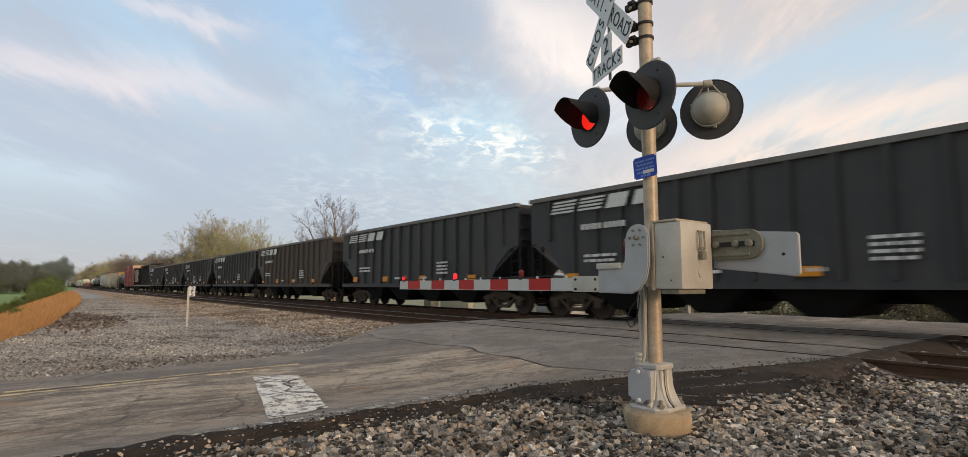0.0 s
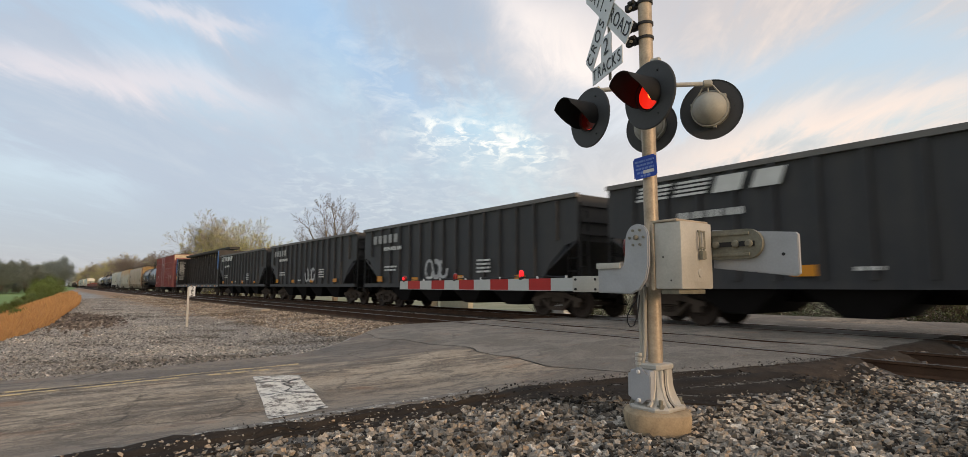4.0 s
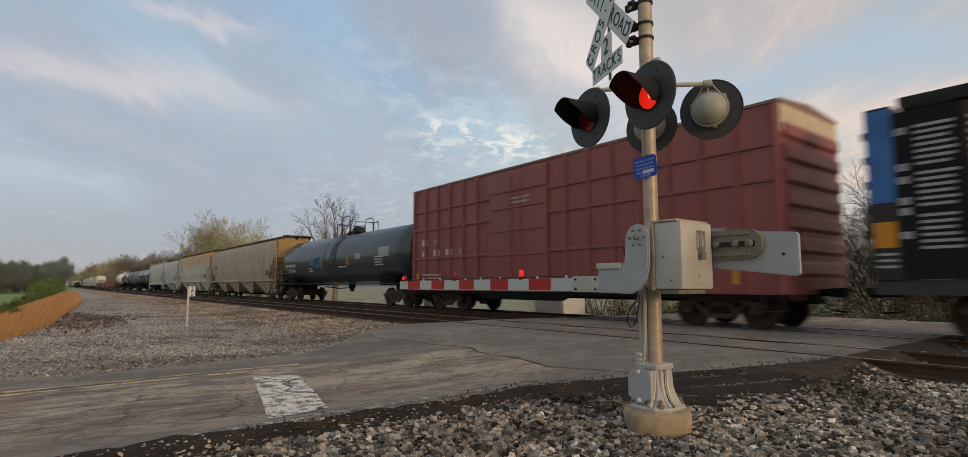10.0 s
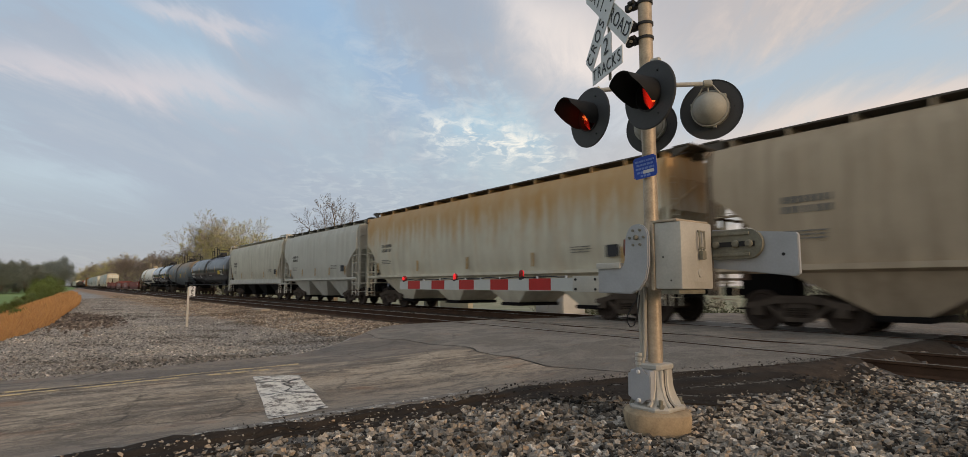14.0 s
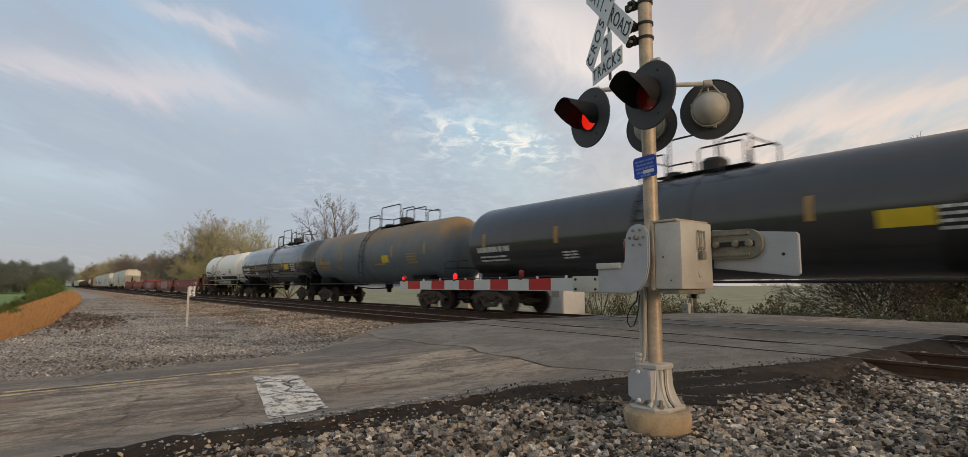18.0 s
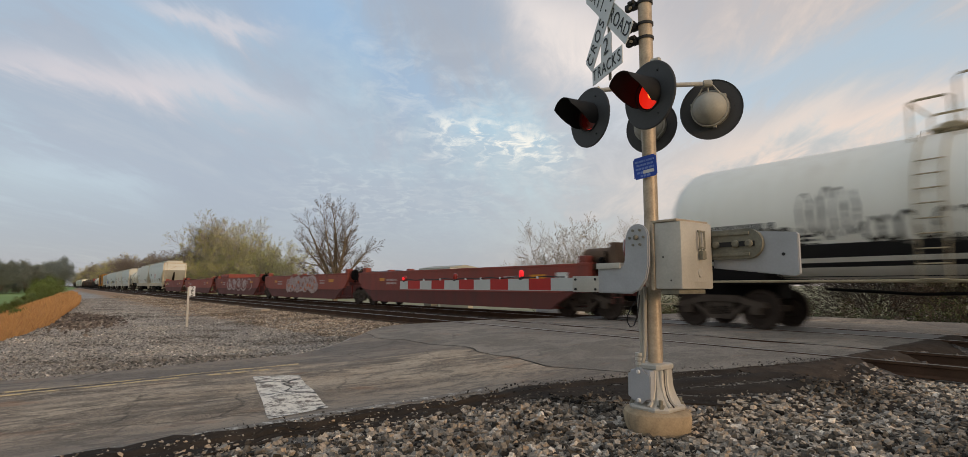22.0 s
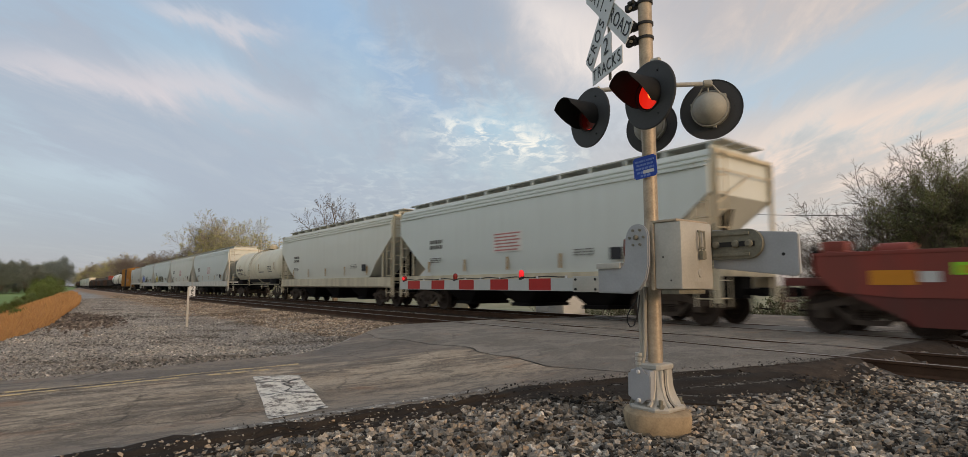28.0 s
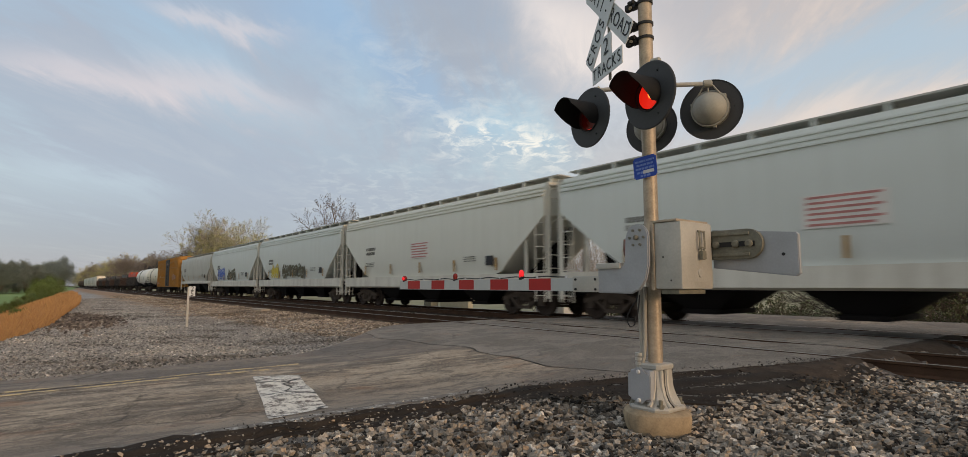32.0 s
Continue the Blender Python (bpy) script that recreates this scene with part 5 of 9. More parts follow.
def coal_car(u, seed, scrawl, COAL=COAL):
    rng = random.Random(seed)
    car = car_at(u, "coal_hopper_car", "black rib-sided coal hopper car with white stencils" + (" and scrawled paint" if scrawl else ""), "hopper car")
    L, zt, zs, zc, w = 7.42, 3.86, 1.09, 2.3, 1.56
    for s in (-1, 1):
        bm = bmesh.new()
        prism(bm, [(-5.75, zs), (5.75, zs), (6.25, 1.75), (6.9, zc), (L, zc + 0.12), (L, zt), (-L, zt), (-L, zc + 0.12), (-6.9, zc), (-6.25, 1.75)], "y", s * (w - 0.02) - 0.02, s * (w - 0.02) + 0.02)
        part("side", bm, COAL, car)
        bm = bmesh.new()
        prism(bm, [(s * (w - 0.08), zt - 0.1), (s * (w + 0.10), zt - 0.1), (s * (w + 0.10), zt + 0.03), (s * (w - 0.08), zt + 0.03)], "x", -L - 0.04, L + 0.04)
        part("top_rim", bm, RIM, car, "dusty steel top rim")
        bm = bmesh.new()
        prism(bm, [(s * (w - 0.1), zs - 0.14), (s * (w + 0.05), zs - 0.14), (s * (w + 0.05), zs + 0.04), (s * (w - 0.1), zs + 0.04)], "x", -L + 0.1, L - 0.1)
        part("side_sill", bm, COAL, car)
    bm = bmesh.new()
    prism(bm, [(-0.075, 0), (0.075, 0), (0.05, -0.11), (-0.05, -0.11)], "z", zs + 0.04, zt - 0.1)
    rib = mesh_of("rib", bm, COAL)
    for k in range(13):
        x = -5.5 + 11.0 * k / 12
        share("rib", rib, car, Matrix.Translation((x, -w, 0)))
    for s in (-1, 1):
        share("rib", rib, car, Matrix.Translation((s * 6.55, -w, 0)) @ Matrix.Translation((0, 0, (zt - 0.1) - (zt - 0.1))) @ Matrix.Diagonal((1, 1, 0.48, 1)) @ Matrix.Translation((0, 0, 4.03)))
        bm = bmesh.new()
        sheet(bm, [(s * L, -w + 0.02, zt), (s * L, w - 0.02, zt), (s * L, w - 0.02, zc + 0.1), (s * L, -w + 0.02, zc + 0.1)], 0.04)
        sheet(bm, [(s * L, -w + 0.02, zc + 0.1), (s * L, w - 0.02, zc + 0.1), (s * 5.2, w - 0.02, 0.95), (s * 5.2, -w + 0.02, 0.95)], 0.04)
        part("end_sheet", bm, COAL, car)
        for z in (3.5, 3.0, 2.6):
            bm = bmesh.new()
            box(bm, min(s * L, s * (L + 0.09)), max(s * L, s * (L + 0.09)), -w + 0.1, w - 0.1, z, z + 0.1)
            part("end_rib", bm, COAL, car)
        bm = bmesh.new()
        for y in (-w + 0.04, w - 0.1):
            for x in (L - 0.06, 6.95):
                box(bm, min(s * x, s * (x + 0.07)), max(s * x, s * (x + 0.07)), y, y + 0.07, zs, zc + 0.2)
            for z in (1.45, 1.85):
                box(bm, min(s * 6.95, s * (L)), max(s * 6.95, s * L), y, y + 0.05, z, z + 0.05)
        box(bm, min(s * 6.3, s * L), max(s * 6.3, s * L), -w + 0.1, w - 0.1, zs - 0.12, zs)
        part("end_cage", bm, M["under"], car)
        ladder(car, s * (L + 0.06), -w + 0.05, -w + 0.42, 0.75, 3.5, M["black"], 8)
        coupler(car, s * 7.3, s)
    for k in range(4):
        bm = bmesh.new()
        x = -3.9 + 2.6 * k
        loft(bm, [[(x - 1.2, -1.45, zs), (x + 1.2, -1.45, zs), (x + 1.2, 1.45, zs), (x - 1.2, 1.45, zs)],
                  [(x - 0.35, -1.2, 0.36), (x + 0.35, -1.2, 0.36), (x + 0.35, 1.2, 0.36), (x - 0.35, 1.2, 0.36)]])
        part("chute", bm, M["under"], car)
    bm = bmesh.new()
    box(bm, -7.4, 7.4, -0.25, 0.25, 0.65, 1.05)
    part("centre_sill", bm, M["under"], car)
    # the road's mark in plain stripes and a block, and stencils as bars
    y = -w - 0.002
    yr = -w - 0.118
    if (seed == 24 or seed == 25):
        # an older paint scheme with a plain row of blocks
        for k in range(5):
            bm = bmesh.new()
            sheet(bm, [(-6.2 + 0.52 * k, yr, 3.45), (-5.86 + 0.52 * k, yr, 3.45), (-5.86 + 0.52 * k, yr, 3.05), (-6.2 + 0.52 * k, yr, 3.05)], -0.004)
            part("emblem_block", bm, M["faded_stencil"], car)
    else:
        for k in range(4):
            z = 3.66 - k * 0.105
            for a, b in ((-6.25, -5.25), (-5.1, -4.15)):
                bm = bmesh.new()
                sheet(bm, [(a - 0.04 * k, yr, z), (b - 0.05 * k, yr, z), (b - 0.05 * k - 0.02, yr, z - 0.06), (a - 0.04 * k, yr, z - 0.06)], -0.004)
                part("emblem_stripe", bm, M["white_mark"], car)
        for quad in (((-4.0, 3.66), (-3.3, 3.66), (-3.45, 3.26), (-4.15, 3.26)), ((-3.05, 3.66), (-2.4, 3.66), (-2.55, 3.26), (-3.2, 3.26))):
            bm = bmesh.new()
            sheet(bm, [(x, yr, z) for x, z in quad], -0.004)
            part("emblem_block", bm, M["white_mark"], car)
    bars(car, stencil(rng, -5.1, 2.86, 1.7, 1, 0.17), M["white_mark"], yr, "number_bar")
    bars(car, stencil(rng, -5.0, 1.95, 1.2, 2, 0.08) + stencil(rng, 2.4, 2.0, 0.8, 4, 0.07) + stencil(rng, -1.2, 1.4, 0.5, 1, 0.08) + stencil(rng, 1.2, 1.4, 0.4, 1, 0.08), M["white_mark"], yr, "data_bar")
    for x in (-5.75, -2.4, 1.0, 4.6):
        bars(car, [(x, x + 0.5, 1.22, 1.38 + 0.1 * rng.random())], M["amber"], yr, "reflector")
    if scrawl:
        for bm in splash(rng, rng.uniform(-1.5, 0.5), 1.25, 1.6, 0.9, yr, 3):
            part("scrawl", bm, SPRAY, car, "sprayed white scrawl")
    for s in (-1, 1):
        truck(car, s * 5.95, u)


COAL_BROWN = car_paint("brown_black_coal_car_paint", (0.060, 0.048, 0.041), (0.10, 0.078, 0.062), 0.5, 0.0, 0.6)
for k, left in enumerate((-13.8, -29.35, -45.8, -61.3, -77.4, -93.25, -109.35)):
    coal_car(left + 7.42, 20 + k, k in (4, 5), COAL_BROWN if k == 2 else COAL)


def width_at(z, zs, zt, w, bulge):
    t = (z - zs) / (zt - zs)
    return w - bulge * max(0.0, 0.22 - t) * 1.6 - bulge * 2.4 * max(0.0, t - 0.86)


def covered_hopper(u0, u1, body, trim, label, zs=1.42, zt=4.32, cut=2.5, curve=1.0, end_z=3.1, bands=True, chutes=3, sill_z=0.92, seed=1, placard=False, frame_ends=True, walk_mat=None, scrawl=None, w=1.58, bulge=0.42, cage=None, stand=0.0):
    """A covered hopper between u0 and u1 (rear and front ends of its body)."""
    rng = random.Random(seed)
    u, L = (u0 + u1) / 2, abs(u1 - u0) / 2
    car = car_at(u, "covered_hopper_car", label, "hopper car")
    xs = [-L + 0.02 + (2 * L - 0.04) * k / 40 for k in range(41)]
    rings = []
    for x in xs:
        t = max(0.0, (abs(x) - (L - cut)) / cut)
        zb = zs + (end_z - zs) * t ** curve
        side = [(width_at(zb + (zt - zb) * q, zs, zt, w, bulge), zb + (zt - zb) * q) for q in (0.0, 0.12, 0.3, 0.6, 0.86, 0.94, 1.0)]
        ring = [(x, -a, b) for a, b in side] + [(x, -0.75, zt + 0.12), (x, 0.75, zt + 0.12)] + [(x, a, b) for a, b in side[::-1]]
        rings.append(ring)
    bm = bmesh.new()
    loft(bm, rings)
    part("body", bm, body, car, sharp=28)
    if bands:
        for q in (0.865, 0.91, 0.955):
            z = zs + (zt - zs) * q
            bm = bmesh.new()
            for s in (-1, 1):
                y = s * (width_at(z, zs, zt, w, bulge) + 0.012)
                prism(bm, [(y - 0.03, z - 0.022), (y + 0.03, z - 0.022), (y + 0.03, z + 0.022), (y - 0.03, z + 0.022)], "x", -L + 0.05, L - 0.05)
            part("roof_rib", bm, body, car)
    for s in (-1, 1):
        bm = bmesh.new()
        y = s * 1.46
        prism(bm, [(y - 0.08, sill_z + 0.06), (y + 0.09, sill_z), (y + 0.09, zs - 0.04), (y + 0.02, zs + 0.02), (y - 0.08, zs + 0.02)], "x", -L + 0.05, L - 0.05)
        part("side_sill", bm, trim, car, "pale lower sill")
        bm = bmesh.new()
        y = s * 1.02
        prism(bm, [(y - 0.02, zt + 0.01), (y + 0.02, zt + 0.01), (y + 0.02, zt + 0.13), (y - 0.02, zt + 0.13)], "x", -L + 0.2, L - 0.2)
        part("roof_edge", bm, body, car)
        if frame_ends:
            bm = bmesh.new()
            for y in (-1.5, 1.42):
                box(bm, min(s * (L + 0.0), s * (L + 0.09)), max(s * L, s * (L + 0.09)), y, y + 0.09, 0.6, zt + 0.02)
                x = L - cut * 0.42
                box(bm, min(s * x, s * (x + 0.09)), max(s * x, s * (x + 0.09)), y, y + 0.07, zs, zs + (zt - zs) * 0.48)
            for z in (zt - 0.08, zs - 0.1):
                box(bm, min(s * L, s * (L + 0.09)), max(s * L, s * (L + 0.09)), -1.5, 1.5, z, z + 0.1)
            box(bm, min(s * (L - 0.25), s * (L + 0.1)), max(s * (L - 0.25), s * (L + 0.1)), -1.5, 1.5, zs - 0.16, zs - 0.1)
            part("end_frame", bm, trim, car)
        if stand:
            # open frame that stands off the rounded end and carries the roof walk
            bm = bmesh.new()
            lo, hi = sorted((s * (L + stand - 0.08), s * (L + stand)))
            for y in (-1.48, 1.42):
                box(bm, lo, hi, y, y + 0.08, 0.75, zt + 0.32)
            for z in (1.2, 1.75, 2.25, 2.75, 3.3, zt - 0.1, zt + 0.26):
                box(bm, lo, hi, -1.48, -0.95, z, z + 0.035)
            for z in (1.1, zt + 0.24):
                box(bm, min(s * (L - 0.7), s * (L + stand)), max(s * (L - 0.7), s * (L + stand)), -1.5, -1.42, z, z + 0.09)
                box(bm, lo, hi, -1.48, 1.48, z, z + 0.09)
            part("end_frame", bm, trim, car, "light frame with ladder rungs")
        if cage:
            # flat upper end, corner posts and cross bars over the open end
            bm = bmesh.new()
            prism(bm, [(-1.42, end_z - 0.02), (1.42, end_z - 0.02), (1.36, zt), (0.75, zt + 0.12), (-0.75, zt + 0.12), (-1.36, zt)], "x", min(s * (L - 0.03), s * (L + 0.035)), max(s * (L - 0.03), s * (L + 0.035)))
            part("end_panel", bm, cage[0], car, "flat upper end")
            for y in (-1.46, 1.36):
                bm = bmesh.new()
                box(bm, min(s * L, s * (L + 0.13)), max(s * L, s * (L + 0.13)), y, y + 0.1, 0.9, zt)
                part("corner_post", bm, cage[1], car)
                bm = bmesh.new()
                x = s * (L - 0.72)
                box(bm, x - 0.05, x + 0.05, y, y + 0.08, zs - 0.3, zs + (end_z - zs) * 0.72)
                part("inner_post", bm, cage[1], car)
            for z in (1.15, 1.7, 2.2, 2.65):
                bm = bmesh.new()
                box(bm, min(s * (L - 0.75), s * (L + 0.1)), max(s * (L - 0.75), s * (L + 0.1)), -1.47, -1.42, z, z + 0.05)
                box(bm, min(s * (L + 0.03), s * (L + 0.1)), max(s * (L + 0.03), s * (L + 0.1)), -1.45, 1.4, z, z + 0.06)
                part("end_bar", bm, cage[1], car)
            bm = bmesh.new()
            for y in (-1.0, 0.0, 0.94):
                prism(bm, [(s * (L - 0.05), zt + 0.05), (s * (L + 0.5), zt + 0.3), (s * (L + 0.5), zt + 0.34), (s * (L - 0.05), zt + 0.3)], "y", y, y + 0.06)
            box(bm, min(s * L, s * (L + 0.55)), max(s * L, s * (L + 0.55)), -1.0, 1.0, zt + 0.345, zt + 0.385)
            part("end_platform", bm, walk_mat or M["alu"], car)
        ladder(car, s * (L + (stand or 0) + 0.14), -1.48, -1.05, 0.5, zt, trim, 9)
        ladder(car, -1.53, s * (L - 0.06), s * (L - 0.5), 0.5, zt - 0.3, trim, 9, axis="x")
        bm = bmesh.new()
        for y in (-1.46, 1.46):
            tube(bm, [(s * (L + 0.02), y, zt), (s * (L + 0.1), y * 1.02, zt - 0.1), (s * (L + 0.12), y * 0.96, zt - 1.1)], 0.022, 6)
        tube(bm, [(s * (L + 0.12), -1.4, zt - 0.5), (s * (L + 0.12), 1.4, zt - 0.5)], 0.02, 6)
        tube(bm, [(s * (L + 0.1), -1.45, zt - 1.4), (s * (L + 0.1), 0.2, zt - 0.5)], 0.02, 6)
        part("grab_rail", bm, trim, car)
        bm = bmesh.new()
        box(bm, min(s * (L - cut), s * L), max(s * (L - cut), s * L), -0.3, 0.3, 0.7, zs)
        prism(bm, [(s * (L - cut - 0.2), zs), (s * (L - 0.7), zs), (s * (L - 0.3), end_z - 0.3), (s * (L - 0.5), end_z - 0.3)], "y", -0.08, 0.08)
        part("end_gusset", bm, M["under"], car)
        coupler(car, s * (L - 0.05), s)
    bm = bmesh.new()
    for y0, y1 in ((-1.0, -0.42), (0.42, 1.0), (-0.3, 0.3)):
        box(bm, -L - 0.1, L + 0.1, y0, y1, zt + 0.30, zt + 0.34)
    part("roof_walk", bm, walk_mat or M["alu"], car, "grating walkway on the roof")
    k = int(2 * L / 1.35)
    post = bmesh.new()
    box(post, -0.03, 0.03, -1.0, 1.0, zt + 0.1, zt + 0.30)
    me = mesh_of("walk_bracket", post, body)
    for j in range(k + 1):
        share("walk_bracket", me, car, Matrix.Translation((-L + 0.3 + (2 * L - 0.6) * j / k, 0, 0)))
    for j in range(chutes):
        x = (j - (chutes - 1) / 2) * (2 * (L - cut) / chutes)
        bm = bmesh.new()
        q = (L - cut) / chutes * 0.98
        loft(bm, [[(x - q, -1.42, zs), (x + q, -1.42, zs), (x + q, 1.42, zs), (x - q, 1.42, zs)], [(x - 0.42, -0.9, 0.42), (x + 0.42, -0.9, 0.42), (x + 0.42, 0.9, 0.42), (x - 0.42, 0.9, 0.42)]])
        part("chute", bm, body if sill_z > 1.2 else M["under"], car)
        bm = bmesh.new()
        box(bm, x - 0.5, x + 0.5, -1.0, 1.0, 0.30, 0.42, 0.02)
        part("outlet_gate", bm, M["under"], car)
    y = -w - 0.012
    bars(car, stencil(rng, -L + cut * 0.75 + 0.7, zs + 1.5, 1.0, 2, 0.15), M["faded_ink"], y, "number_bar")
    bars(car, stencil(rng, -L + cut * 0.75 + 0.7, zs + 0.75, 0.9, 3, 0.03, 0.05) + stencil(rng, L - cut - 2.0, zs + 0.72, 0.8, 3, 0.03, 0.05), M["faded_ink"], y, "data_bar")
    bars(car, [(L - cut - 0.6, L - cut - 0.15, zs + 0.35, zs + 0.7)], M["letter"], y, "data_panel")
    for k in range(5):
        x = -L + cut + (2 * L - 2 * cut) * k / 4
        bars(car, [(x - 0.05, x + 0.05, zs + 0.16, zs + 0.62)], M["worn_amber"], y, "reflector")
    if placard:
        bars(car, [(-0.8, 0.8, zs + 0.8, zs + 1.5)], M["bright_panel"], y, "placard")
        bars(car, [(-0.7, 0.7 - 0.15 * (q % 2), zs + 1.42 - 0.115 * q, zs + 1.47 - 0.115 * q) for q in range(6)], M["pink_ink"], y - 0.005, "placard_bar")
    if scrawl:
        for (x, wd, ht, mat_, lines) in scrawl:
            for bm in splash(rng, x, zs + 0.15, wd, ht, y, lines):
                part("scrawl", bm, mat_, car, "sprayed graffiti")
            for k in range(lines):
                part("scrawl", blob(rng, x + wd * (k + 0.5) / lines, zs + 0.15 + ht / 2, wd / lines * 0.42, ht * 0.3, y + 0.002), mat_, car, "sprayed graffiti fill")
    for s in (-1, 1):
        truck(car, s * (L - 1.65), u)
    return car


def tank_car(u0, u1, body, label, r=1.46, zc=2.64, rail=None, seed=3, light=False, lower=None, dome=True, stripes=True, plat=(-1.3, 1.3), lad=-0.9, panel=None, patch=None, scribble=None, ink=None, skirt=False):
    rng = random.Random(seed)
    u, L = (u0 + u1) / 2, abs(u1 - u0) / 2
    car = car_at(u, "tank_car", label, "tank car")
    Lt, L = L, L + 0.3
    rail = rail or M["black"]
    prof = [(-Lt, 0.05), (-Lt + 0.03, 0.5), (-Lt + 0.14, 0.92), (-Lt + 0.34, 1.24), (-Lt + 0.62, r - 0.03), (-Lt + 0.8, r)]
    mid = [(-Lt + 0.8 + (2 * Lt - 1.6) * k / 6, r) for k in range(1, 6)]
    bm = bmesh.new()
    lathe(bm, prof + mid + [(-a, b) for a, b in prof[::-1]], 48, (0, 0, zc), (1, 0, 0))
    part("tank", bm, body, car, sharp=50)
    for x in (-0.9, 0.9) if L > 8.5 else (0.0,):
        bm = bmesh.new()
        lathe(bm, [(-0.16, r + 0.002), (-0.16, r + 0.018), (0.16, r + 0.018), (0.16, r + 0.002)], 48, (x, 0, zc), (1, 0, 0))
        part("band", bm, body, car)
    for s in (-1, 1):
        bm = bmesh.new()
        box(bm, min(s * (Lt - 2.6), s * L), max(s * (Lt - 2.6), s * L), -0.35, 0.35, 0.72, 1.16)
        box(bm, min(s * (Lt - 2.7), s * (Lt - 1.2)), max(s * (Lt - 2.7), s * (Lt - 1.2)), -1.25, 1.25, 1.05, 1.5, 0.05)
        box(bm, min(s * (L - 0.75), s * L), max(s * (L - 0.75), s * L), -1.45, 1.45, 1.02, 1.1)
        part("stub_sill", bm, lower or M["under"], car)
    for s in (-1, 1):
        bm = bmesh.new()
        tube(bm, [(-L + 0.2, s * 1.45, 1.12), (L - 0.2, s * 1.45, 1.12)], 0.028, 6)
        part("side_rail", bm, rail, car)
        bm = bmesh.new()
        for q in (-1, 1):
            tube(bm, [(s * (L - 0.1), q * 1.4, 1.1), (s * (L - 0.1), q * 1.4, 2.0), (s * (L - 0.1), q * 0.9, 2.05)], 0.022, 6)
        tube(bm, [(s * (L - 0.1), -1.4, 1.75), (s * (L - 0.1), 1.4, 1.75)], 0.022, 6)
        part("end_rail", bm, rail, car)
        coupler(car, s * (L - 0.1), s)
        bm = bmesh.new()
        tube(bm, [(s * (L - 0.3), -1.42, 1.1), (s * (L - 0.3), -1.42, 0.55), (s * (L - 0.75), -1.42, 0.55), (s * (L - 0.75), -1.42, 1.1)], 0.02, 6)
        part("step", bm, rail, car)
    zt = zc + r
    p0, p1 = plat
    pw = p1 - p0
    bm = bmesh.new()
    box(bm, p0 + 0.2, p1 - 0.2, -0.42, 0.42, zt + 0.04, zt + 0.06)
    part("platform", bm, rail, car)
    for y in (-0.74, 0.74):
        for x0, x1, h in ((p0, p0 + pw * 0.26, 0.62), (p0 + pw * 0.3, p0 + pw * 0.72, 0.98), (p0 + pw * 0.76, p1, 0.7)):
            bm = bmesh.new()
            tube(bm, [(x0, y, zt - 0.35), (x0, y, zt + h - 0.08), (x0 + 0.08, y, zt + h), (x1 - 0.08, y, zt + h), (x1, y, zt + h - 0.08), (x1, y, zt - 0.1)], 0.026, 6)
            part("railing", bm, rail, car)
    for x in (p0, p1):
        bm = bmesh.new()
        tube(bm, [(x, -0.74, zt + 0.6), (x, 0.74, zt + 0.6)], 0.022, 6)
        part("end_railing", bm, rail, car)
    if dome:
        bm = bmesh.new()
        lathe(bm, [(0, 0.34), (0.02, 0.36), (0.34, 0.36), (0.42, 0.28), (0.44, 0.02)], 18, (p0 + pw * 0.58, 0, zt - 0.02), (0, 0, 1))
        part("valve_housing", bm, rail, car)
        bm = bmesh.new()
        lathe(bm, [(0, 0.26), (0.18, 0.26), (0.22, 0.2), (0.24, 0.02)], 14, (p0 + pw * 0.2, 0, zt - 0.01), (0, 0, 1))
        part("manway", bm, rail, car)
    # ladder that follows the shell
    bm = bmesh.new()
    for x in (-0.22, 0.22):
        tube(bm, [(x + lad, -1.5, 1.0), (x + lad, -1.55, zc)] + [(x + lad, -(r + 0.07) * math.cos(a), zc + (r + 0.07) * math.sin(a)) for a in (0.4, 0.8, 1.1, 1.3)], 0.02, 6)
    for k in range(9):
        z = 1.15 + 0.28 * k
        y = -1.55 if z < zc else -(r + 0.07) * math.cos(math.asin(min(1.0, (z - zc) / (r + 0.07))))
        tube(bm, [(lad - 0.22, y, z), (lad + 0.22, y, z)], 0.015, 5)
    part("ladder", bm, rail, car)

    def on_shell(name, marks, material):
        bm = bmesh.new()
        for x0, x1, z0, z1 in marks:
            rows = []
            for q in range(4):
                z = z0 + (z1 - z0) * q / 3
                a = math.asin(max(-1, min(1, (z - zc) / r)))
                y = -(r + 0.006) * math.cos(a)
                rows.append([(x0, y, zc + (r + 0.006) * math.sin(a)), (x1, y, zc + (r + 0.006) * math.sin(a))])
            loft(bm, rows, close=False, cap=False)
        ob = part(name, bm, material, car)
        if len(marks) > 1:
            tagged(ob, kind="stuff")

    ink = ink or (M["letter"] if light else M["white_mark"])
    on_shell("number_bar", stencil(rng, -Lt + 1.2, 2.45, 1.9, 1, 0.19), ink)
    on_shell("data_bar", stencil(rng, -Lt + 1.3, 2.12, 1.6, 2, 0.06) + stencil(rng, 1.2, 2.12, 1.2, 1, 0.07) + stencil(rng, -1.9 - 1.6, 2.12, 0.6, 3, 0.05, 0.04) + stencil(rng, Lt - 3.0, 2.5, 0.9, 4, 0.06), ink)
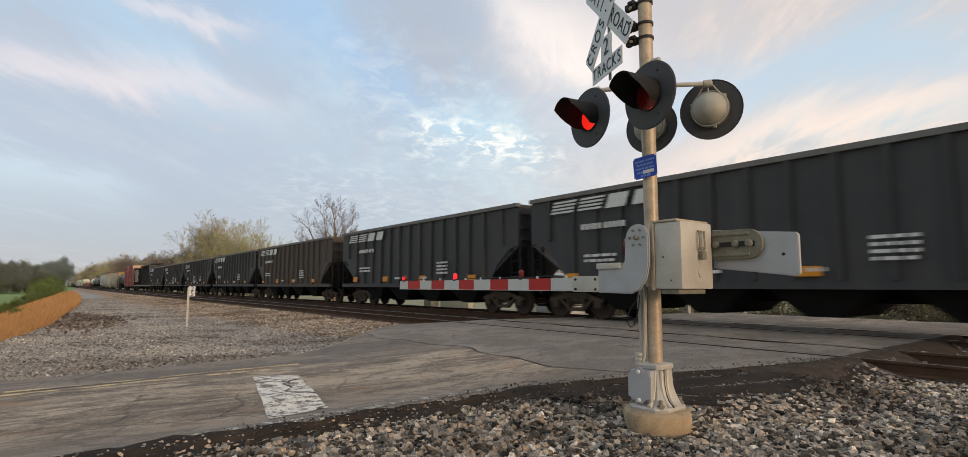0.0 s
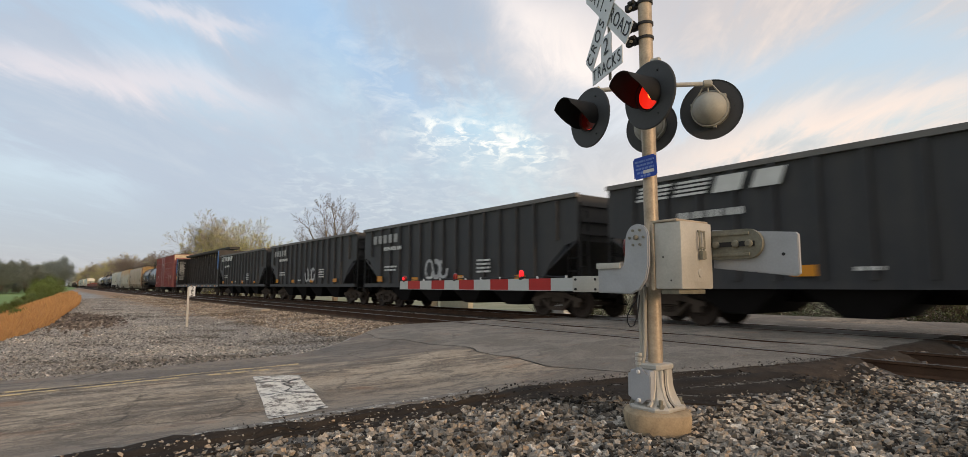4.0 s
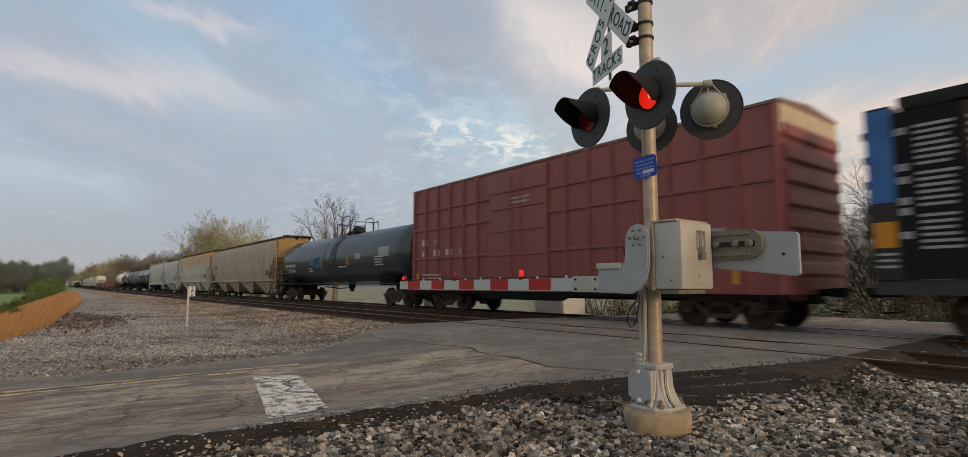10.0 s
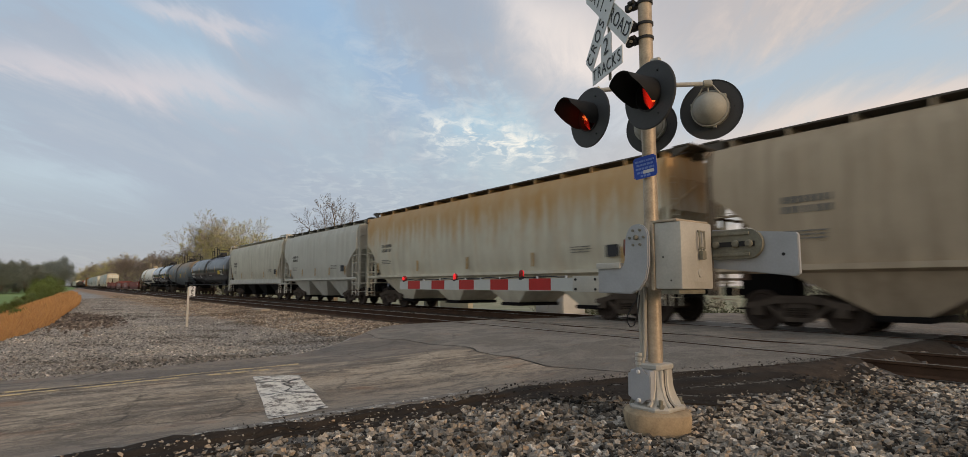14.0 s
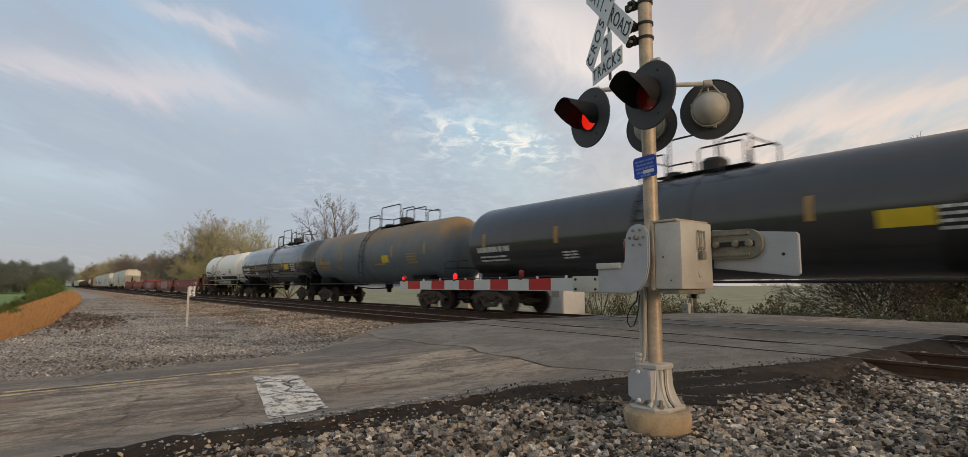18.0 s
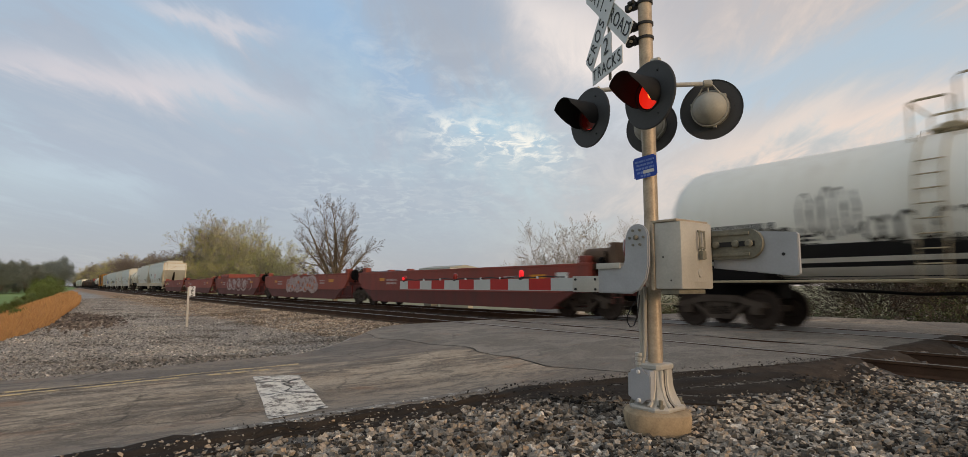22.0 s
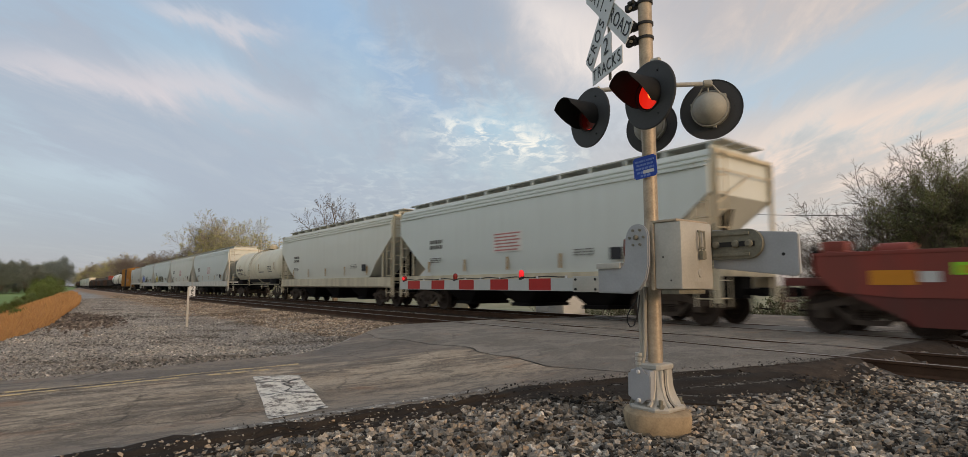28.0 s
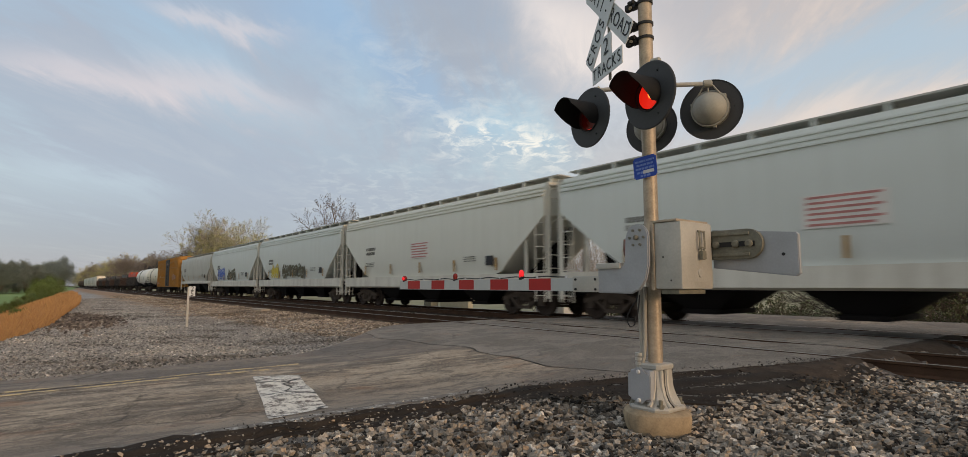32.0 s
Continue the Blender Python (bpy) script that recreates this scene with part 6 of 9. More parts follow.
    if stripes:
        for k in range(5):
            x = -Lt + 1.6 + (2 * Lt - 3.0) * k / 4
            on_shell("reflector", [(x - 0.065, x + 0.065, 2.4, 2.95)], M["worn_amber"])
        pn = panel or (Lt - 4.3, Lt - 3.35)
        on_shell("warning_panel", [(*pn, 2.15, 2.5)], M["yellow_panel"])
    if scribble is not None:
        for a_, w_, z_, h_, k_ in ((0.0, 1.1, 1.95, 1.2, 5), (1.2, 2.6, 1.85, 0.6, 9), (-0.9, 0.9, 1.85, 0.5, 4)):
            for bm in splash(rng, scribble + a_, z_, w_, h_, 0.0, k_, 0.45):
                for v in bm.verts:
                    v.co.y = -math.sqrt(max(0.1, (r + 0.008) ** 2 - (v.co.z - zc) ** 2))
                part("scrawl", bm, SPRAY_THIN, car, "sprayed dark graffiti stroke")
        on_shell("lower_band", [(-Lt + 0.85, Lt - 0.85, zc - r * 0.97, zc - r * 0.5)], M["black"])
    if skirt:
        on_shell("lower_band", [(-Lt + 0.85, Lt - 0.85, zc - r * 0.985, zc - r * 0.72)], M["black"])
        for x in (-Lt + 2.2, 1.3, Lt - 1.4):
            on_shell("reflector", [(x - 0.08, x + 0.08, 2.2, 2.75)], M["worn_amber"])
    if patch:
        for a_, w_, z_, h_ in ((0.0, 0.9, 2.1, 0.6), (0.55, 0.95, 2.2, 0.55), (1.15, 0.7, 2.0, 0.75), (-0.5, 0.5, 2.25, 0.3)):
            on_shell("scrawl", [(patch + a_, patch + a_ + w_, z_, z_ + h_)], SPRAY_BLUE)
        for x, w_, z_, h_ in ((3.6, 0.75, 2.45, 0.3), (6.4, 1.1, 2.45, 0.5)):
            on_shell("data_panel", [(x, x + w_, z_, z_ + h_)], M["faded_white"])
        for x in (-Lt + 0.95, patch + 1.35, patch + 5.2):
            on_shell("reflector", [(x - 0.12, x + 0.12, 2.15, 2.75)], M["worn_amber"])
    bm = bmesh.new()
    lathe(bm, [(0, 0.22), (0.3, 0.2), (0.42, 0.12), (0.55, 0.12)], 12, (0.2, 0, 1.22), (0, 0, -1))
    tube(bm, [(0.2, -0.1, 0.9), (-1.5, -0.1, 0.85), (-3.2, -0.3, 0.95)], 0.035, 6)
    part("outlet_valve", bm, M["under"], car)
    for s in (-1, 1):
        truck(car, s * (L - 1.75), u)
    return car


def boxcar(u0, u1, body, roof, label, zt=5.2, zb=0.82, door_x=-0.9, door_w=3.0, door_mat=None, seed=5, end_band=None):
    rng = random.Random(seed)
    u, L = (u0 + u1) / 2, abs(u1 - u0) / 2
    car = car_at(u, "boxcar", label, "boxcar")
    w = 1.56
    bm = bmesh.new()
    box(bm, -L, L, -w, w, zb, zt, 0.02)
    part("body", bm, body, car)
    bm = bmesh.new()
    prism(bm, [(-w - 0.04, zt - 0.04), (w + 0.04, zt - 0.04), (w + 0.04, zt + 0.03), (0, zt + 0.17), (-w - 0.04, zt + 0.03)], "x", -L - 0.03, L + 0.03)
    part("roof", bm, roof, car)
    bm = bmesh.new()
    prism(bm, [(-0.065, 0.0), (0.065, 0.0), (0.04, -0.095), (-0.04, -0.095)], "z", zb + 0.02, zt - 0.05)
    rib = mesh_of("rib", bm, body)
    k = 0
    x = -L + 0.1
    while x < L:
        if not door_x - door_w / 2 - 0.1 < x < door_x + door_w / 2 + 0.1:
            share("rib", rib, car, Matrix.Translation((x, -w, 0)))
        x += 0.93
    for z in (zb + 1.3, zb + 2.55, zb + 3.35):
        for a, b in ((-L + 0.05, door_x - door_w / 2), (door_x + door_w / 2, L - 0.05)):
            bm = bmesh.new()
            box(bm, a, b, -w - 0.06, -w + 0.01, z, z + 0.1, 0.012)
            part("side_rail", bm, body, car)
    dm = door_mat or body
    bm = bmesh.new()
    box(bm, door_x - door_w / 2, door_x + door_w / 2, -w - 0.1, -w + 0.01, zb + 0.1, zt - 0.12, 0.015)
    door = part("door", bm, dm, car)
    for z in (zb + 1.25, zb + 2.1, zb + 2.9, zb + 3.5):
        bm = bmesh.new()
        box(bm, door_x - door_w / 2 + 0.05, door_x + door_w / 2 - 0.05, -w - 0.14, -w - 0.095, z, z + 0.09, 0.01)
        part("door_rib", bm, dm, door)
    for x in (door_x - 0.25, door_x + 0.25):
        bm = bmesh.new()
        tube(bm, [(x, -w - 0.15, zb + 0.25), (x, -w - 0.15, zt - 0.3)], 0.022, 6)
        part("lock_rod", bm, dm, door)
    for s in (-1, 1):
        for j in range(7):
            bm = bmesh.new()
            z = zb + 0.4 + j * 0.52
            prism(bm, [(s * L, z), (s * (L + 0.09), z + 0.08), (s * (L + 0.09), z + 0.3), (s * L, z + 0.4)], "y", -w + 0.12, w - 0.12)
            part("end_corrugation", bm, body, car)
        if end_band:
            bm = bmesh.new()
            box(bm, min(s * L, s * (L + 0.012)), max(s * L, s * (L + 0.012)), -w, w, zt - 0.72, zt - 0.05)
            part("end_band", bm, end_band, car)
        ladder(car, s * (L + 0.08), -w + 0.06, -w + 0.5, 0.7, 2.6, body, 5)
        coupler(car, s * (L - 0.05), s)
        bm = bmesh.new()
        tube(bm, [(s * (L - 0.1), -w - 0.01, zb), (s * (L - 0.1), -w - 0.01, 0.45), (s * (L - 0.55), -w - 0.01, 0.45), (s * (L - 0.55), -w - 0.01, zb)], 0.02, 6)
        part("step", bm, M["black"], car)
    bm = bmesh.new()
    box(bm, -L, L, -0.3, 0.3, 0.6, zb)
    prism(bm, [(-L + 0.1, zb), (L - 0.1, zb), (L - 0.1, zb - 0.1), (door_x + 2.4, zb - 0.12), (door_x + 2.0, zb - 0.28), (door_x - 2.0, zb - 0.28), (door_x - 2.4, zb - 0.12), (-L + 0.1, zb - 0.1)], "y", -w + 0.02, -w + 0.12)
    part("underframe", bm, M["under"], car)
    y = -w - 0.008
    for x, z in ((0.75, 2.72), (0.95, 2.72), (1.75, 2.72), (0.78, 2.25), (0.92, 2.25), (1.7, 2.25), (1.92, 2.25), (2.62, 2.25), (2.84, 2.25)):
        bars(car, [(-L + x, -L + x + 0.16, z, z + 0.27)], M["bright_panel"], y - 0.004, "number_bar")
    bars(car, [(-L + 3.55, -L + 3.85, 2.25, 2.5)], M["faded_mark"], y, "data_panel")
    bars(car, stencil(rng, -L + 1.0, 1.5, 1.4, 2, 0.07) + stencil(rng, L - 3.6, 2.5, 1.0, 6, 0.07) + stencil(rng, L - 2.1, 2.4, 0.8, 4, 0.07) + stencil(rng, door_x - 0.2, 4.1, 0.9, 2, 0.08), M["faded_mark"], y - 0.14, "data_bar")
    for x in (-L + 0.4, L - 3.3, L - 1.2):
        bars(car, [(x, x + 0.16, 1.05, 1.55)], M["amber"], y - 0.07, "reflector")
    for s in (-1, 1):
        truck(car, s * (L - 1.9), u)
    return car


M["worn_amber"] = plain("faded_amber_strip", (0.42, 0.24, 0.07), 0.6, 0, 0.3)
M["yellow_panel"] = plain("yellow_warning_panel", (0.6, 0.42, 0.03), 0.5, 0, 0.15)
M["faded_mark"] = plain("faded_pink_stencil", (0.42, 0.30, 0.28), 0.6, 0, 0.2)
BEAM = car_paint("black_centre_beam_paint", (0.022, 0.021, 0.022), (0.06, 0.05, 0.045), 0.4, 0, 0.55)
# deepened black: shade put into the colour of plates the sun would brown
BEAM_DARK = plain("deepened_black_panel", (0.013, 0.013, 0.014), 0.7, 0, 0.25, spec=0.15)
BLUE = plain("blue_bulkhead_paint", (0.04, 0.14, 0.36), 0.5, 0, 0.25)


def centre_beam(u0, u1):
    """An empty centre-beam flat car."""
    rng = random.Random(8)
    u, L = (u0 + u1) / 2, abs(u1 - u0) / 2
    car = car_at(u, "centre_beam_flat_car", "empty black centre-beam lumber flat car with blue bulkheads", "flat car")
    zt, zd = 4.92, 1.15
    bm = bmesh.new()
    prism(bm, [(-1.45, zd - 0.02), (1.45, zd - 0.02), (1.52, zd - 0.3), (-1.52, zd - 0.3)], "x", -L, L)
    part("deck", bm, BEAM, car)
    bm = bmesh.new()
    prism(bm, [(-0.5, 0.75), (0.5, 0.75), (0.9, zd - 0.3), (-0.9, zd - 0.3)], "x", -L + 3, L - 3)
    part("centre_sill", bm, M["under"], car)
    bm = bmesh.new()
    prism(bm, [(-0.42, zt - 0.24), (0.42, zt - 0.24), (0.48, zt - 0.06), (0.48, zt), (-0.48, zt), (-0.48, zt - 0.06)], "x", -L + 0.3, L - 0.3)
    part("top_chord", bm, BEAM, car)
    n_ = 17
    xs = [-L + 1.3 + (2 * L - 2.6) * k / (n_ - 1) for k in range(n_)]
    bm = bmesh.new()
    loft(bm, [[(-0.06, -0.22, zd), (0.06, -0.22, zd), (0.06, 0.22, zd), (-0.06, 0.22, zd)], [(-0.05, -0.1, zt - 0.2), (0.05, -0.1, zt - 0.2), (0.05, 0.1, zt - 0.2), (-0.05, 0.1, zt - 0.2)]])
    post = mesh_of("post", bm, BEAM)
    for x in xs:
        share("post", post, car, Matrix.Translation((x, 0, 0)))
    for k in range(1, n_ - 2, 2):
        a, b = xs[k], xs[k + 2]
        if k == 7:
            pairs = [((a, zd + 0.9), (b, zt - 0.3)), ((a, zt - 0.3), (b, zd + 0.9))]
        else:
            pairs = [((a, zd + 0.15), (b, zt - 0.3))] if k < 7 else [((a, zt - 0.3), (b, zd + 0.15))]
        for (xa, za), (xb, zb_) in pairs:
            bm = bmesh.new()
            tube(bm, [(xa, 0, za), (xb, 0, zb_)], 0.052, 6)
            part("diagonal", bm, BEAM, car)
    for x in xs[::1]:
        bm = bmesh.new()
        prism(bm, [(x - 0.24, zt - 0.22), (x + 0.24, zt - 0.22), (x + 0.09, zt - 0.5), (x - 0.09, zt - 0.5)], "y", -0.06, 0.06)
        part("gusset", bm, BEAM, car)
        bm = bmesh.new()
        prism(bm, [(-1.42, zd), (-0.3, zd), (-0.3, zd + 0.14), (-1.42, zd + 0.03)], "x", x - 0.1, x + 0.1)
        part("deck_riser", bm, BEAM, car)
    for s in (-1, 1):
        bm = bmesh.new()
        box(bm, min(s * (L - 0.46), s * L), max(s * (L - 0.46), s * L), -1.5, 1.5, zd - 0.02, 4.52, 0.02)
        bulk = part("bulkhead", bm, BEAM, car)
        for k in range(6):
            bm = bmesh.new()
            z = zd + 0.3 + 0.5 * k
            box(bm, min(s * (L + 0.016), s * (L + 0.1)), max(s * (L + 0.016), s * (L + 0.1)), -1.4, 1.4, z, z + 0.14, 0.01)
            part("bulkhead_rib", bm, BEAM, bulk)
        bm = bmesh.new()
        box(bm, min(s * (L - 0.45), s * (L - 0.01)), max(s * (L - 0.45), s * (L - 0.01)), -1.53, -1.503, 2.62, 4.46)
        part("edge_strip", bm, BLUE, bulk, "blue side edge of the bulkhead")
        coupler(car, s * (L - 0.05), s)
        truck(car, s * (L - 2.3), u)
        if s > 0:
            continue
        # side plate next to the bulkhead, with its loading notes as bars
        bm = bmesh.new()
        box(bm, -L + 0.465, -L + 1.5, -1.49, -1.42, zd, 4.35)
        part("notice_plate", bm, BEAM_DARK, car)
        bm = bmesh.new()
        sheet(bm, [(s * (L - 1.5), -1.48, zd), (s * (L - 1.95), -0.5, zd), (s * (L - 1.95), -0.5, 4.5), (s * (L - 1.5), -1.48, 4.35)], 0.05)
        part("wing_plate", bm, BEAM_DARK, car)
        w0, w1 = Vector((-L + 1.5, -1.48, 0)), Vector((-L + 1.95, -0.5, 0))
        way = (w1 - w0).normalized()
        off = Vector((way.y, -way.x, 0)) * 0.056
        for q in range(17):
            z = 4.05 - 0.14 * q
            a_, b_ = w0 + way * 0.12 + off, w0 + way * (0.62 + 0.18 * rng.random()) + off
            bm = bmesh.new()
            sheet(bm, [(a_.x, a_.y, z), (b_.x, b_.y, z), (b_.x, b_.y, z + 0.06), (a_.x, a_.y, z + 0.06)], 0.003)
            part("notice_bar", bm, M["faded_white"], car)
        x0 = -L + 0.8
        for z in (4.0, 3.88, 3.76, 3.64, 3.52, 3.40, 3.28, 3.1, 2.98, 2.86, 2.74, 2.62, 2.5, 2.3, 2.18, 2.06, 1.94, 1.82, 1.7):
            bars(car, [(x0, x0 + 0.62 - 0.12 * rng.random(), z, z + 0.055)], M["faded_white"], -1.495, "notice_bar")
        for z in (3.9, 3.2, 2.95, 2.55, 2.35, 1.9):
            bars(car, [(x0 - 0.3, x0 - 0.14, z, z + 0.14)], M["faded_white"], -1.495, "notice_bar")
        bars(car, [(-L + 0.05, -L + 0.42, 1.75, 2.25)], M["amber"], -1.505, "reflector")
        bars(car, [(-L + 0.08, -L + 0.4, z, z + 0.05) for z in (1.6, 1.48, 1.36)], M["faded_white"], -1.505, "notice_bar")
    for k in range(8):
        x = -L + 1.5 + (2 * L - 3) * k / 7
        bars(car, [(x, x + 0.4, zd - 0.25, zd - 0.1)], M["amber"], -1.5, "reflector")
        bars(car, [(x + 0.9, x + 1.5, zd - 0.22, zd - 0.12)], M["faded_white"], -1.5, "data_bar")
    for k in range(20):
        x = -L + 1.0 + (2 * L - 2) * k / 19
        bm = bmesh.new()
        box(bm, x - 0.06, x + 0.06, -1.5, -1.34, zd - 0.42, zd - 0.28)
        part("winch", bm, M["under"], car)


M["bright_panel"] = plain("white_placard_paint", (0.74, 0.70, 0.66), 0.6, 0, 0.1)
M["pink_ink"] = plain("faded_red_print", (0.52, 0.22, 0.20), 0.7, 0, 0.25)
M["lime_panel"] = plain("lime_reflective_panel", (0.30, 0.72, 0.04), 0.5, 0, 0.1)
M["faded_ink"] = plain("faded_grey_stencil", (0.17, 0.16, 0.145), 0.7, 0, 0.3)
M["faded_white"] = plain("faded_white_stencil", (0.36, 0.36, 0.35), 0.6, 0, 0.2)
WELL = car_paint("oxide_red_well_paint", (0.27, 0.05, 0.036), (0.10, 0.05, 0.04), 0.45, 0.0, 0.55)
# darker red for the lower sides, floor beams and end platforms
WELL_DARK = car_paint("darker_red_well_paint", (0.14, 0.033, 0.026), (0.06, 0.04, 0.035), 0.5, 0.0, 0.6)
WELL_PALE = car_paint("sunburnt_red_paint", (0.34, 0.072, 0.048), (0.16, 0.08, 0.06), 0.4, 0.0, 0.6)


def blob(rng, x, z, w, h, y):
    """A rounded patch of sprayed paint with an uneven rim."""
    bm = bmesh.new()
    ring = [bm.verts.new((x + w * math.cos(a) * rng.uniform(0.75, 1.1), y, z + h * math.sin(a) * rng.uniform(0.75, 1.1))) for a in [6.2832 * k / 14 for k in range(14)]]
    bm.faces.new(ring)
    return bm


def well_unit(u0, u1, first, last, seed, scrawl, stack):
    """One unit of the articulated container well set."""
    rng = random.Random(seed)
    u, L = (u0 + u1) / 2, abs(u1 - u0) / 2
    car = car_at(u, "well_car_unit", "empty oxide-red container well car unit" + (" with sprayed graffiti" if scrawl else ""), "well car")
    zt, zm, zb = 1.64, 0.80, 0.26
    a = L - 2.1
    for s in (-1, 1):
        bm = bmesh.new()
        y = s * 1.5
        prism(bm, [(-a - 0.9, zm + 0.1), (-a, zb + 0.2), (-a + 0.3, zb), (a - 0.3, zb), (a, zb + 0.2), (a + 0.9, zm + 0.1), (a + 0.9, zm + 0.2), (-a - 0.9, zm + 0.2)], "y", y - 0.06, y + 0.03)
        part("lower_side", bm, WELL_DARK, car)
        bm = bmesh.new()
        prism(bm, [(-a - 1.0, zm + 0.1), (-a, zm), (a, zm), (a + 1.0, zm + 0.1), (a + 1.4, zt - 0.35), (a + 1.4, zt), (-a - 1.4, zt), (-a - 1.4, zt - 0.35)], "y", y - 0.05 + 0.03 * s, y + 0.05 + 0.03 * s)
        part("side", bm, WELL_PALE if seed % 2 else WELL, car)
        bm = bmesh.new()
        box(bm, -a - 1.4, a + 1.4, y - 0.09, y + 0.13 * (1 if s > 0 else 0.6), zt - 0.02, zt + 0.06, 0.01)
        part("top_flange", bm, WELL, car)
        for k in range(9):
            x = -a + 2 * a * k / 8
            bm = bmesh.new()
            prism(bm, [(x - 0.1, zt - 0.02), (x + 0.1, zt - 0.02), (x + 0.05, zt - 0.16), (x - 0.05, zt - 0.16)], "y", y + 0.03 * s - 0.055, y + 0.03 * s + 0.055) if s < 0 else prism(bm, [(x - 0.05, zb), (x + 0.05, zb), (x + 0.05, zt), (x - 0.05, zt)], "y", y - 0.12, y - 0.05)
            part("bracket", bm, WELL, car)
    for k in range(7):
        x = -a + 0.5 + (2 * a - 1.0) * k / 6
        bm = bmesh.new()
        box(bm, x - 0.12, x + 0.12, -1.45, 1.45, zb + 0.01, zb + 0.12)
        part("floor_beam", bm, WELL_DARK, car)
    for s, is_end in ((-1, last), (1, first)):
        bm = bmesh.new()
        x0, x1 = a + 0.6, (L if is_end else L - 0.1)
        lo, hi = min(s * x0, s * x1), max(s * x0, s * x1)
        box(bm, lo, hi, -1.4 if is_end else -1.1, 1.4 if is_end else 1.1, 1.02, 1.2, 0.02)
        box(bm, lo, hi, -0.4, 0.4, 0.72, 1.02)
        part("end_platform", bm, WELL_DARK, car)
        bm = bmesh.new()
        xq = s * (a + 1.0)
        box(bm, xq - 0.2, xq + 0.2, -1.48, 1.48, zt - 0.45, zt + 0.1, 0.03)
        for y in (-1.3, 1.3):
            box(bm, xq - 0.18, xq + 0.18, y - 0.16, y + 0.16, zt + 0.05, zt + 0.3, 0.04)
        part("end_bolster", bm, WELL, car)
        bm = bmesh.new()
        xq = s * (a + 1.55)
        lathe(bm, [(-0.04, 0.24), (-0.04, 0.28), (0.04, 0.28), (0.04, 0.24)], 16, (xq, -1.2, 1.6), (1, 0.3, 0))
        tube(bm, [(xq, -1.2, 1.2), (xq, -1.2, 1.6)], 0.05, 7)
        tube(bm, [(xq, -1.3, 1.75), (xq, 1.3, 1.75)], 0.035, 7)
        part("brake_wheel" if is_end else "hand_rail", bm, M["under"], car)
        bm = bmesh.new()
        tube(bm, [(xq + 0.2 * s, -1.25, 1.2), (xq + 0.2 * s, -1.25, 2.05)], 0.03, 6)
        tube(bm, [(xq + 0.45 * s, -1.25, 1.2), (xq + 0.45 * s, -1.25, 2.0)], 0.03, 6)
        part("grab_post", bm, M["under"], car)
        if is_end:
            coupler(car, s * (L - 0.1), s)
            ladder(car, s * (L + 0.02), -1.4, -1.0, 0.5, 1.6, WELL_DARK, 3)
            truck(car, s * (L - 1.5), u)
        elif s > 0:
            truck(car, s * (L + 0.0), u)
    if stack:
        bm = bmesh.new()
        for y in (-1.1, 1.1):
            box(bm, -7.0, -4.0, y - 0.12, y + 0.12, zt + 0.12, zt + 0.38, 0.03)
        for x in (-7.0, -5.5, -4.0):
            box(bm, x - 0.15, x + 0.15, -1.2, 1.2, zt + 0.02, zt + 0.46, 0.03)
        part("stacked_frame", bm, WELL, car, "red stacked steel frame")
    y = -1.5 - 0.085
    bars(car, [(-a + 1.0, -a + 1.5, zt - 0.4, zt - 0.25), (a - 1.2, a - 0.5, zt - 0.42, zt - 0.25)], M["amber"], y, "reflector")
    bars(car, stencil(rng, -a + 1.7, zt - 0.3, 1.0, 2, 0.09) + stencil(rng, a - 2.6, zt - 0.28, 0.8, 2, 0.08), M["faded_mark"], y, "data_bar")
    if first:
        bars(car, [(a + 0.0, a + 0.5, zt - 0.5, zt - 0.2)], M["white_mark"], y, "data_panel")
    if last:
        bars(car, [(-L + 3.0, -L + 3.35, zt - 0.42, zt - 0.2)], M["lime_panel"], y, "warning_panel")
        bars(car, [(-L + 1.7, -L + 2.45, zt - 0.6, zt - 0.32)], M["amber"], y, "reflector")
        bars(car, [(-L + 2.5, -L + 2.8, zt - 0.55, zt - 0.35)], M["white_mark"], y, "data_panel")
        bm = bmesh.new()
        box(bm, -L + 0.75, -L + 1.1, -1.35, -1.0, 1.2, 1.95, 0.05)
        part("brake_box", bm, WELL_PALE, car)
        bm = bmesh.new()
        lathe(bm, [(-0.3, 0.02), (-0.3, 0.12), (-0.25, 0.16), (0.25, 0.16), (0.3, 0.12), (0.3, 0.02)], 14, (-L + 2.0, -1.0, 1.72), (1, 0, 0))
        part("air_reservoir", bm, WELL, car)
    if scrawl:
        x0, wd, n_l = ((-2.6, 7.9, 5), (-2.3, 5.3, 4))[scrawl - 1]
        for bm in splash(rng, x0, zb + 0.35, wd, 1.0, y - 0.004, n_l):
            part("scrawl", bm, SPRAY_PINK, car, "sprayed pale graffiti letter")
        if scrawl == 2:
            for k in range(16):
                part("scrawl", blob(rng, x0 + wd * (k + 0.5) / 16, zb + 0.80 + rng.uniform(-0.12, 0.14), 0.5, rng.uniform(0.34, 0.52), y - 0.006 - 0.0006 * k), SPRAY_W, car, "sprayed white graffiti fill")
            for k in range(13):
                part("scrawl", blob(rng, x0 + wd * (k + 0.5) / 13, zb + 0.72 + rng.uniform(-0.25, 0.3), rng.uniform(0.12, 0.26), rng.uniform(0.08, 0.16), y - 0.018 - 0.0004 * k), SPRAY_O, car, "sprayed orange graffiti")
